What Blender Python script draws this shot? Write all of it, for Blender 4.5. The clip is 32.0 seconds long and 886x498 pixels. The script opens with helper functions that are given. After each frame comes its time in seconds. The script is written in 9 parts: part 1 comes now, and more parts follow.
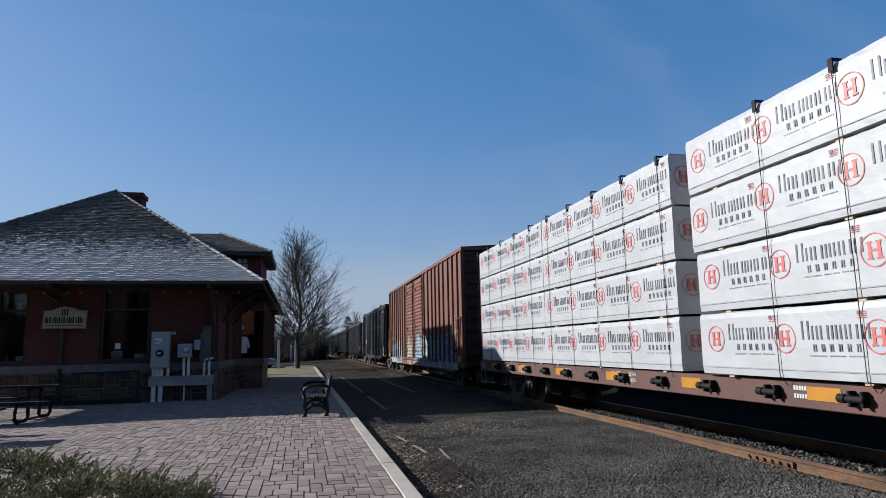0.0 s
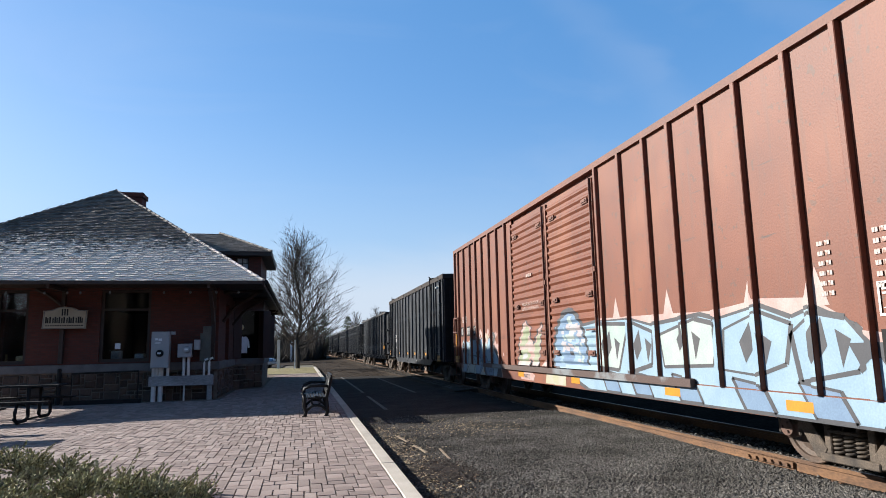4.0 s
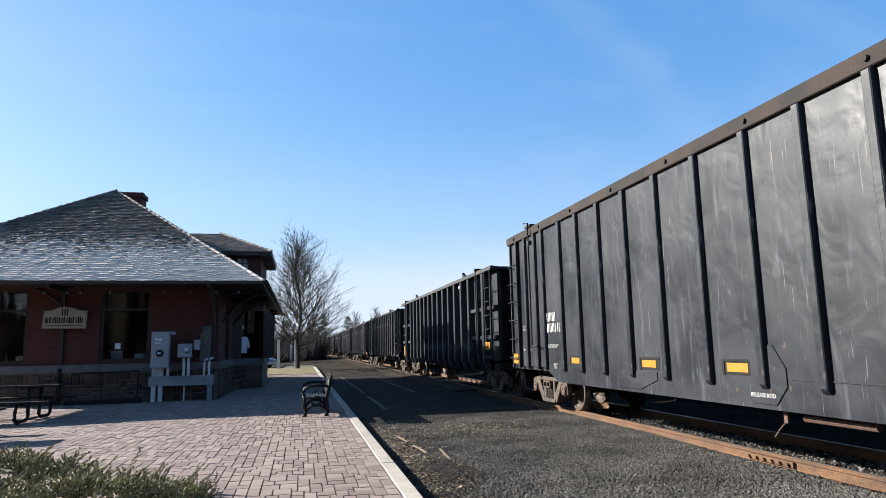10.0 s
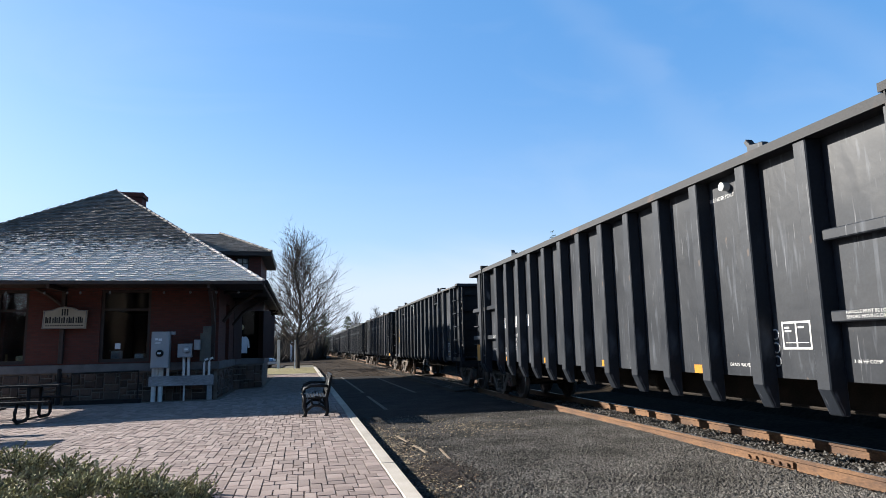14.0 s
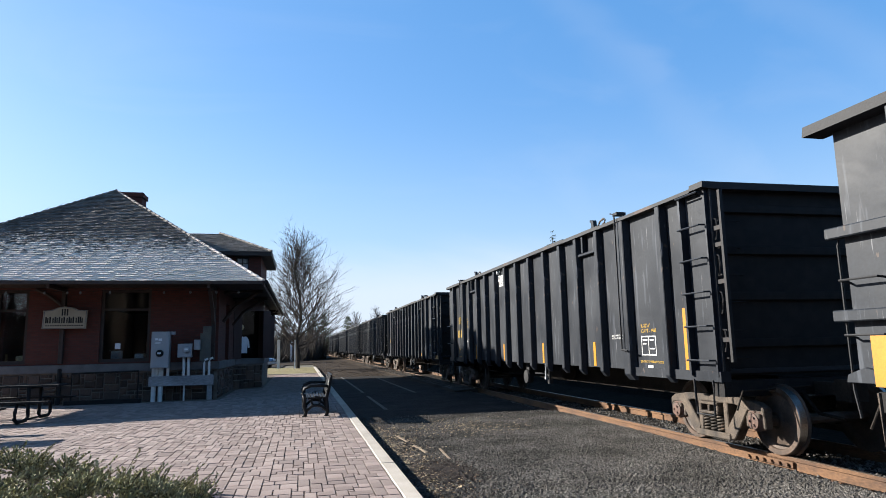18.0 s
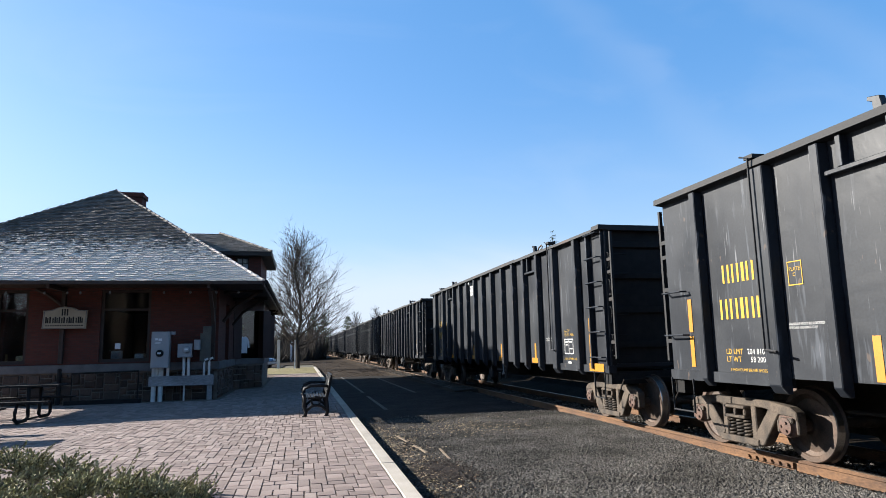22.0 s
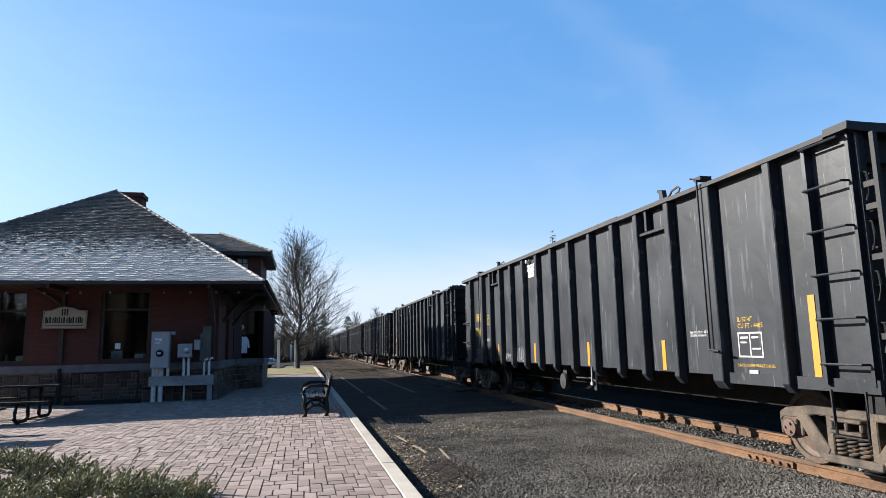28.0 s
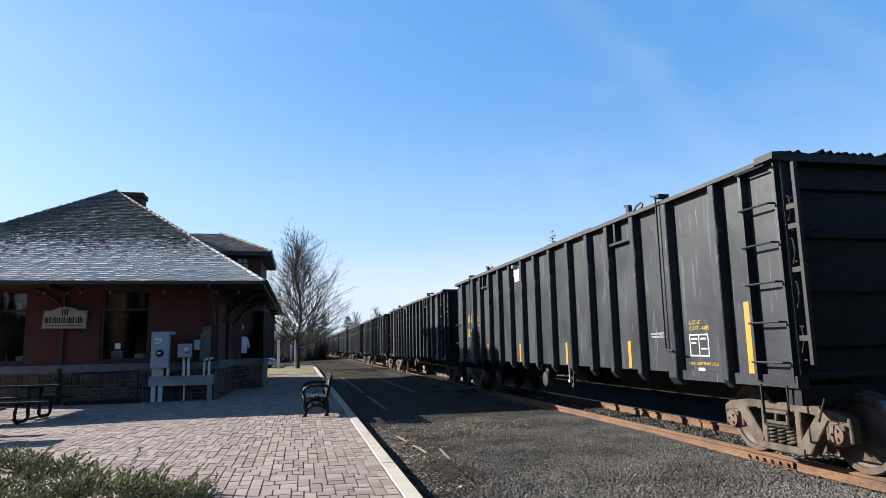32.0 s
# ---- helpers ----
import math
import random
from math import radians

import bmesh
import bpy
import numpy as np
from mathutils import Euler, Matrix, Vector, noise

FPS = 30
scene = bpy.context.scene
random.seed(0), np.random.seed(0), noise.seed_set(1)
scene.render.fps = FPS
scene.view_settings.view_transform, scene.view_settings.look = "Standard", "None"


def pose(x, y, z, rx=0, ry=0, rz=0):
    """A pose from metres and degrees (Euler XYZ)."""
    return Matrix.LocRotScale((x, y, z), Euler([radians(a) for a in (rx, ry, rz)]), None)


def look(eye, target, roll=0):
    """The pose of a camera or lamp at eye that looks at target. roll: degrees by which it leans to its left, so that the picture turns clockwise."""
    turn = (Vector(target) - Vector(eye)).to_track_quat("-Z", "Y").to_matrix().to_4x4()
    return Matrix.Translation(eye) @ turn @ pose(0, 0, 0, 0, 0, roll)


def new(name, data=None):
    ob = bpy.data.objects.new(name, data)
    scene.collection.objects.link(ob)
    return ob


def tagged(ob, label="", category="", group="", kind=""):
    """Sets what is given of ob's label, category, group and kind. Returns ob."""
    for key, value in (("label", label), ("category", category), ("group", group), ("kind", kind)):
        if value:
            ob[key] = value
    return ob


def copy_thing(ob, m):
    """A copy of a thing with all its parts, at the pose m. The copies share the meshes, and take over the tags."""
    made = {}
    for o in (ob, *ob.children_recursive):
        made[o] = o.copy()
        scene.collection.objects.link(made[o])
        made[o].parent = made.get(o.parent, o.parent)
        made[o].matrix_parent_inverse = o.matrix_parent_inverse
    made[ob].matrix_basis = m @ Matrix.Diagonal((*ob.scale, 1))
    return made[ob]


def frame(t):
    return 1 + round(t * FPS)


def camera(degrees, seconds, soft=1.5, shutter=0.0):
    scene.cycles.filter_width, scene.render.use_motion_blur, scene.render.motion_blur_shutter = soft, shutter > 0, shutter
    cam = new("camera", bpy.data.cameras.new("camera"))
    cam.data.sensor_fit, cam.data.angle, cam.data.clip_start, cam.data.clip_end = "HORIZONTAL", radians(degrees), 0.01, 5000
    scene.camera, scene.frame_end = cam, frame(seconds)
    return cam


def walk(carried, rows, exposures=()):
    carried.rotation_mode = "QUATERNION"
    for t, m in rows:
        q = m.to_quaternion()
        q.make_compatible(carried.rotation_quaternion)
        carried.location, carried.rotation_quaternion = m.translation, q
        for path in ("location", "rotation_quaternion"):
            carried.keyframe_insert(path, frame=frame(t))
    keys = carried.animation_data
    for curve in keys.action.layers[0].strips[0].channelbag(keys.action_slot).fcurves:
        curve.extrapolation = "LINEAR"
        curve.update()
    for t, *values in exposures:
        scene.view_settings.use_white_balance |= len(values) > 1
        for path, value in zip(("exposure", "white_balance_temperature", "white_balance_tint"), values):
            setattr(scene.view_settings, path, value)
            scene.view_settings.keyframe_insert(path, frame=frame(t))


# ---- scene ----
# Camera on a tripod at the platform's edge; x to the right, y along the track, z up, asphalt at z = 0.
cam = camera(69.03, 32.0, soft=0.9, shutter=0.0)
EYE = Vector((0.0, 0.0, 1.65))
AIM = EYE + Vector((0.21377, 0.96554, 0.14842)) * 10
walk(cam, [(0.0, look(EYE, AIM, -1.217)), (32.0, look(EYE, AIM, -1.217))],
     exposures=[(0.0, 0.42, 5850, 10), (1.0, 0.48, 5850, 10), (2.0, 0.55, 5900, 10), (3.0, 0.98, 6250, 10), (3.5, 1.09, 6250, 10), (5.5, 1.2, 6300, 10), (7.0, 1.26, 6300, 10), (9.0, 1.36, 6300, 10), (32.0, 1.39, 6300, 10)])

# ---- light: low winter sun from far left, clear sky ----
SUN_TO = Vector((-2.0, 1.25, 1.0)).normalized()
world = bpy.data.worlds.new("sky")
scene.world = world
world.use_nodes = True
wn, wl = world.node_tree.nodes, world.node_tree.links
wn.clear()
w_sky = wn.new("ShaderNodeTexSky")
w_sky.sky_type = "NISHITA"
w_sky.sun_disc = False
w_sky.sun_elevation = math.asin(SUN_TO.z)
w_sky.sun_rotation = math.atan2(SUN_TO.x, SUN_TO.y)
w_sky.air_density, w_sky.dust_density, w_sky.ozone_density = 1.0, 0.6, 1.6
w_bg = wn.new("ShaderNodeBackground")
w_bg.inputs["Strength"].default_value = 0.06
w_out = wn.new("ShaderNodeOutputWorld")
# thin cirrus, stretched along one way
w_co = wn.new("ShaderNodeTexCoord")
w_map = wn.new("ShaderNodeMapping")
w_map.inputs["Rotation"].default_value = (0.3, 0.5, 0.9)
w_map.inputs["Scale"].default_value = (1.2, 7.0, 7.0)
w_no = wn.new("ShaderNodeTexNoise")
w_no.inputs["Scale"].default_value = 1.6
w_no.inputs["Detail"].default_value = 7
w_no.inputs["Distortion"].default_value = 0.6
w_rm = wn.new("ShaderNodeMapRange")
w_rm.inputs["From Min"].default_value = 0.52
w_rm.inputs["From Max"].default_value = 0.85
w_rm.inputs["To Max"].default_value = 0.08
# two long faint bands of cirrus, ragged by the noise
w_bands = w_rm.outputs["Result"]
for normal, mid, near in (((-0.549, 0.606, -0.576), (0.46, 0.794, 0.397), 0.985), ((-0.307, 0.705, -0.639), (0.661, 0.641, 0.389), 0.985)):
    w_off, w_mid, w_abs, w_fall, w_mask, w_mul, w_sum = (wn.new("ShaderNode" + k) for k in ("VectorMath", "VectorMath", "Math", "MapRange", "MapRange", "Math", "Math"))
    w_off.operation = w_mid.operation = "DOT_PRODUCT"
    w_off.inputs[1].default_value, w_mid.inputs[1].default_value = normal, mid
    w_jit = wn.new("ShaderNodeMath")
    w_jit.operation = "MULTIPLY_ADD"
    w_jit.inputs[1].default_value = 0.11
    wl.new(w_no.outputs["Fac"], w_jit.inputs[0])
    wl.new(w_off.outputs["Value"], w_jit.inputs[2])
    w_shift = wn.new("ShaderNodeMath")
    w_shift.operation = "SUBTRACT"
    w_shift.inputs[1].default_value = 0.055
    wl.new(w_jit.outputs[0], w_shift.inputs[0])
    w_abs.operation = "ABSOLUTE"
    wl.new(w_shift.outputs[0], w_abs.inputs[0])
    w_fall.interpolation_type = w_mask.interpolation_type = "SMOOTHSTEP"
    w_fall.inputs["From Min"].default_value, w_fall.inputs["From Max"].default_value, w_fall.inputs["To Max"].default_value = 0.05, 0.0, 0.055
    w_mask.inputs["From Min"].default_value, w_mask.inputs["From Max"].default_value = near - 0.03, near + 0.01
    wl.new(w_abs.outputs[0], w_fall.inputs["Value"])
    wl.new(w_mid.outputs["Value"], w_mask.inputs["Value"])
    w_mul.operation = "MULTIPLY"
    wl.new(w_fall.outputs["Result"], w_mul.inputs[0])
    wl.new(w_mask.outputs["Result"], w_mul.inputs[1])
    wl.new(w_bands, w_sum.inputs[0])
    wl.new(w_mul.outputs[0], w_sum.inputs[1])
    wl.new(w_co.outputs["Generated"], w_off.inputs[0])
    wl.new(w_co.outputs["Generated"], w_mid.inputs[0])
    w_bands = w_sum.outputs[0]
w_mix = wn.new("ShaderNodeMix")
w_mix.data_type = "RGBA"
w_mix.inputs["B"].default_value = (6.0, 6.2, 6.5, 1)
wl.new(w_co.outputs["Generated"], w_map.inputs["Vector"])
wl.new(w_map.outputs["Vector"], w_no.inputs["Vector"])
wl.new(w_no.outputs["Fac"], w_rm.inputs["Value"])
wl.new(w_bands, w_mix.inputs["Factor"])
w_tint = wn.new("ShaderNodeVectorMath")
w_tint.operation = "MULTIPLY_ADD"
w_tint.inputs[1].default_value = (0.84, 0.784, 0.72)
w_tint.inputs[2].default_value = (0.055, 1.12, 3.05)
wl.new(w_sky.outputs["Color"], w_tint.inputs[0])
# pale haze towards the horizon
w_sep = wn.new("ShaderNodeSeparateXYZ")
wl.new(w_co.outputs["Generated"], w_sep.inputs[0])
w_hz = wn.new("ShaderNodeMapRange")
w_hz.interpolation_type = "SMOOTHERSTEP"
w_hz.inputs["From Min"].default_value, w_hz.inputs["From Max"].default_value = 0.42, -0.05
w_hz.inputs["To Max"].default_value = 0.72
wl.new(w_sep.outputs["Z"], w_hz.inputs["Value"])
w_haze = wn.new("ShaderNodeMix")
w_haze.data_type = "RGBA"
w_haze.inputs["B"].default_value = (3.85, 5.0, 6.3, 1)
wl.new(w_hz.outputs["Result"], w_haze.inputs["Factor"])
wl.new(w_tint.outputs["Vector"], w_haze.inputs["A"])
# low bank of thin white cloud, ragged along its top
w_edge = wn.new("ShaderNodeMath")
w_edge.operation = "MULTIPLY_ADD"
w_edge.inputs[1].default_value = 0.09
wl.new(w_no.outputs["Fac"], w_edge.inputs[0])
wl.new(w_sep.outputs["Z"], w_edge.inputs[2])
w_low = wn.new("ShaderNodeMapRange")
w_low.interpolation_type = "SMOOTHSTEP"
w_low.inputs["From Min"].default_value, w_low.inputs["From Max"].default_value, w_low.inputs["To Max"].default_value = 0.215, 0.125, 0.6
wl.new(w_edge.outputs[0], w_low.inputs["Value"])
w_bank = wn.new("ShaderNodeMix")
w_bank.data_type = "RGBA"
w_bank.inputs["B"].default_value = (5.7, 6.05, 6.6, 1)
wl.new(w_low.outputs["Result"], w_bank.inputs["Factor"])
wl.new(w_haze.outputs["Result"], w_bank.inputs["A"])
wl.new(w_bank.outputs["Result"], w_mix.inputs["A"])
# deeper towards the zenith
w_zen = wn.new("ShaderNodeMapRange")
w_zen.interpolation_type = "SMOOTHSTEP"
w_zen.inputs["From Min"].default_value, w_zen.inputs["From Max"].default_value = 0.5, 0.88
w_zen.inputs["To Min"].default_value, w_zen.inputs["To Max"].default_value = 1.0, 0.16
wl.new(w_sep.outputs["Z"], w_zen.inputs["Value"])
w_deep = wn.new("ShaderNodeVectorMath")
w_deep.operation = "SCALE"
wl.new(w_mix.outputs["Result"], w_deep.inputs[0])
wl.new(w_zen.outputs["Result"], w_deep.inputs["Scale"])
wl.new(w_deep.outputs["Vector"], w_bg.inputs["Color"])
wl.new(w_bg.outputs["Background"], w_out.inputs["Surface"])
sun_data = bpy.data.lights.new("sun", "SUN")
sun_data.energy, sun_data.angle, sun_data.color = 5.0, radians(0.53), (1.0, 0.93, 0.82)
sun = new("sun", sun_data)
sun.matrix_world = look(SUN_TO * 60, (0, 0, 0))


# ---- mesh helpers ----
class MB:
    """Gathers vertices and faces of one mesh."""

    def __init__(self):
        self.v, self.f = [], []

    def add(self, verts, faces):
        n = len(self.v)
        self.v.extend(tuple(p) for p in verts)
        self.f.extend([tuple(i + n for i in f) for f in faces])
        return self

    def box(self, x0, x1, y0, y1, z0, z1):
        return self.add([(x0, y0, z0), (x1, y0, z0), (x1, y1, z0), (x0, y1, z0), (x0, y0, z1), (x1, y0, z1), (x1, y1, z1), (x0, y1, z1)],
                        [(0, 3, 2, 1), (4, 5, 6, 7), (0, 1, 5, 4), (1, 2, 6, 5), (2, 3, 7, 6), (3, 0, 4, 7)])

    def obox(self, c, sx, sy, sz, rot):
        """A box of the given sizes round c, turned by the matrix rot."""
        vs = [Vector(c) + rot @ Vector((dx * sx / 2, dy * sy / 2, dz * sz / 2)) for dz in (-1, 1) for dx, dy in ((-1, -1), (1, -1), (1, 1), (-1, 1))]
        return self.add(vs, [(0, 3, 2, 1), (4, 5, 6, 7), (0, 1, 5, 4), (1, 2, 6, 5), (2, 3, 7, 6), (3, 0, 4, 7)])

    def prism(self, prof, axis, a, b):
        """Extrudes a convex or simple outline of 2D points along an axis from a to b."""
        def at(p, d):
            return (d, p[0], p[1]) if axis == 0 else (p[0], d, p[1]) if axis == 1 else (p[0], p[1], d)
        n = len(prof)
        return self.add([at(p, a) for p in prof] + [at(p, b) for p in prof],
                        [tuple(range(n))[::-1], tuple(range(n, 2 * n))] + [(i, (i + 1) % n, n + (i + 1) % n, n + i) for i in range(n)])

    def tube(self, pts, r, seg=6, r1=None):
        """A round bar along the points, tapering from r to r1."""
        pts = [Vector(p) for p in pts]
        r1 = r if r1 is None else r1
        rings, n = [], len(pts)
        for i, p in enumerate(pts):
            d = (pts[min(i + 1, n - 1)] - pts[max(i - 1, 0)]).normalized()
            u = d.cross(Vector((0, 0, 1)) if abs(d.z) < 0.9 else Vector((1, 0, 0))).normalized()
            w = d.cross(u)
            rr = r + (r1 - r) * i / max(1, n - 1)
            rings += [p + (u * math.cos(2 * math.pi * k / seg) + w * math.sin(2 * math.pi * k / seg)) * rr for k in range(seg)]
        fs = [(i * seg + k, i * seg + (k + 1) % seg, (i + 1) * seg + (k + 1) % seg, (i + 1) * seg + k) for i in range(n - 1) for k in range(seg)]
        fs += [tuple(range(seg))[::-1], tuple(range((n - 1) * seg, n * seg))]
        return self.add(rings, fs)

    def bar(self, pts, wx, h):
        """A bar of rectangular section along points in the y-z plane: wx wide across x, h high."""
        pts = [Vector(p) for p in pts]
        vs, n = [], len(pts)
        for i, p in enumerate(pts):
            d = (pts[min(i + 1, n - 1)] - pts[max(i - 1, 0)]).normalized()
            w = d.cross(Vector((1, 0, 0))).normalized()
            vs += [p + Vector((sx * wx / 2, 0, 0)) + w * sh * h / 2 for sx, sh in ((-1, -1), (1, -1), (1, 1), (-1, 1))]
        fs = [(i * 4 + k, i * 4 + (k + 1) % 4, i * 4 + 4 + (k + 1) % 4, i * 4 + 4 + k) for i in range(n - 1) for k in range(4)]
        return self.add(vs, fs + [(3, 2, 1, 0), tuple(range(4 * n - 4, 4 * n))])

    def lathe(self, prof, axis_pt, axis, seg=24):
        """Turns (radius, along) points round an axis (0 = x, 1 = y, 2 = z) through axis_pt."""
        c = Vector(axis_pt)
        e = [Vector((1, 0, 0)), Vector((0, 1, 0)), Vector((0, 0, 1))]
        d, u, w = e[axis], e[(axis + 1) % 3], e[(axis + 2) % 3]
        vs = [c + d * h + (u * math.cos(2 * math.pi * k / seg) + w * math.sin(2 * math.pi * k / seg)) * r for r, h in prof for k in range(seg)]
        n = len(prof)
        fs = [(i * seg + k, i * seg + (k + 1) % seg, (i + 1) * seg + (k + 1) % seg, (i + 1) * seg + k) for i in range(n - 1) for k in range(seg)]
        return self.add(vs, fs + [tuple(range(seg))[::-1], tuple(range((n - 1) * seg, n * seg))])

    def mesh(self, name, material, smooth=False, bevel=0.0, weld=False):
        me = bpy.data.meshes.new(name)
        me.from_pydata(self.v, [], self.f)
        bm = bmesh.new()
        bm.from_mesh(me)
        if weld:
            bmesh.ops.remove_doubles(bm, verts=bm.verts, dist=0.0005)
        if len(bm.faces) < 6000:
            bmesh.ops.recalc_face_normals(bm, faces=bm.faces)
        if bevel:
            es = [e for e in bm.edges if len(e.link_faces) == 2 and e.calc_face_angle(0) > 0.6]
            bmesh.ops.bevel(bm, geom=es, offset=bevel, segments=1, affect="EDGES")
        bm.to_mesh(me)
        bm.free()
        if smooth:
            me.polygons.foreach_set("use_smooth", [True] * len(me.polygons))
        me.materials.append(material)
        return me


def part(name, mb, material, parent, label="", smooth=False, bevel=0.0, at=None, weld=False):
    """One mesh object under a thing or a part; mb is an MB or a ready mesh."""
    ob = new(name, mb.mesh(name, material, smooth, bevel, weld) if isinstance(mb, MB) else mb)
    ob.parent = parent
    if at is not None:
        ob.matrix_basis = at
    if label:
        ob["label"] = label
    return ob


def thing(name, label, category, m=None, group="", kind=""):
    ob = tagged(new(name), label, category, group, kind)
    if m is not None:
        ob.matrix_basis = m
    return ob


def solid(name, mb, material, label, category="", kind="", group="", smooth=False, bevel=0.0):
    """A thing or a piece of the setting that is one mesh."""
    return tagged(new(name, mb.mesh(name, material, smooth, bevel)), label, category, group, kind)


# ---- materials ----
def surf(name, a, b, scale=3.0, rough=0.7, rough2=None, metal=0.0, bump=0.2, fine=60.0, vary=0.25, rnd=0.0, stretch=(1, 1, 1), cut=(0.35, 0.65), spec=0.5, island=False, dist=0.02):
    """Two colours mixed by a broad noise, a fine grain on top, relief from the grain, and a random tint a piece."""
    m = bpy.data.materials.new(name)
    m.use_nodes = True
    n, k = m.node_tree.nodes, m.node_tree.links
    p = n["Principled BSDF"]
    tc, mp = n.new("ShaderNodeTexCoord"), n.new("ShaderNodeMapping")
    mp.inputs["Scale"].default_value = stretch
    k.new(tc.outputs["Object"], mp.inputs["Vector"])
    n1, n2 = n.new("ShaderNodeTexNoise"), n.new("ShaderNodeTexNoise")
    n1.inputs["Scale"].default_value, n1.inputs["Detail"].default_value = scale, 6
    n2.inputs["Scale"].default_value, n2.inputs["Detail"].default_value = fine, 3
    k.new(mp.outputs["Vector"], n1.inputs["Vector"])
    k.new(mp.outputs["Vector"], n2.inputs["Vector"])
    r1 = n.new("ShaderNodeMapRange")
    r1.inputs["From Min"].default_value, r1.inputs["From Max"].default_value = cut
    k.new(n1.outputs["Fac"], r1.inputs["Value"])
    mx = n.new("ShaderNodeMix")
    mx.data_type = "RGBA"
    mx.inputs["A"].default_value, mx.inputs["B"].default_value = (*a, 1), (*b, 1)
    k.new(r1.outputs["Result"], mx.inputs["Factor"])
    r2 = n.new("ShaderNodeMapRange")
    r2.inputs["From Min"].default_value, r2.inputs["From Max"].default_value = 0.3, 0.7
    r2.inputs["To Min"].default_value, r2.inputs["To Max"].default_value = 1 - vary, 1 + vary
    k.new(n2.outputs["Fac"], r2.inputs["Value"])
    val = r2.outputs["Result"]
    if rnd:
        oi = n.new("ShaderNodeNewGeometry" if island else "ShaderNodeObjectInfo")
        r3 = n.new("ShaderNodeMapRange")
        r3.inputs["To Min"].default_value, r3.inputs["To Max"].default_value = 1 - rnd, 1 + rnd
        k.new(oi.outputs["Random Per Island" if island else "Random"], r3.inputs["Value"])
        mul = n.new("ShaderNodeMath")
        mul.operation = "MULTIPLY"
        k.new(val, mul.inputs[0])
        k.new(r3.outputs["Result"], mul.inputs[1])
        val = mul.outputs["Value"]
    sc = n.new("ShaderNodeVectorMath")
    sc.operation = "SCALE"
    k.new(mx.outputs["Result"], sc.inputs[0])
    k.new(val, sc.inputs["Scale"])
    k.new(sc.outputs["Vector"], p.inputs["Base Color"])
    if rough2 is None:
        p.inputs["Roughness"].default_value = rough
    else:
        r4 = n.new("ShaderNodeMapRange")
        r4.inputs["To Min"].default_value, r4.inputs["To Max"].default_value = rough, rough2
        k.new(r1.outputs["Result"], r4.inputs["Value"])
        k.new(r4.outputs["Result"], p.inputs["Roughness"])
    p.inputs["Metallic"].default_value = metal
    p.inputs["Specular IOR Level"].default_value = spec
    if bump:
        bp = n.new("ShaderNodeBump")
        bp.inputs["Strength"].default_value, bp.inputs["Distance"].default_value = bump, dist
        k.new(n2.outputs["Fac"], bp.inputs["Height"])
        k.new(bp.outputs["Normal"], p.inputs["Normal"])
    return m


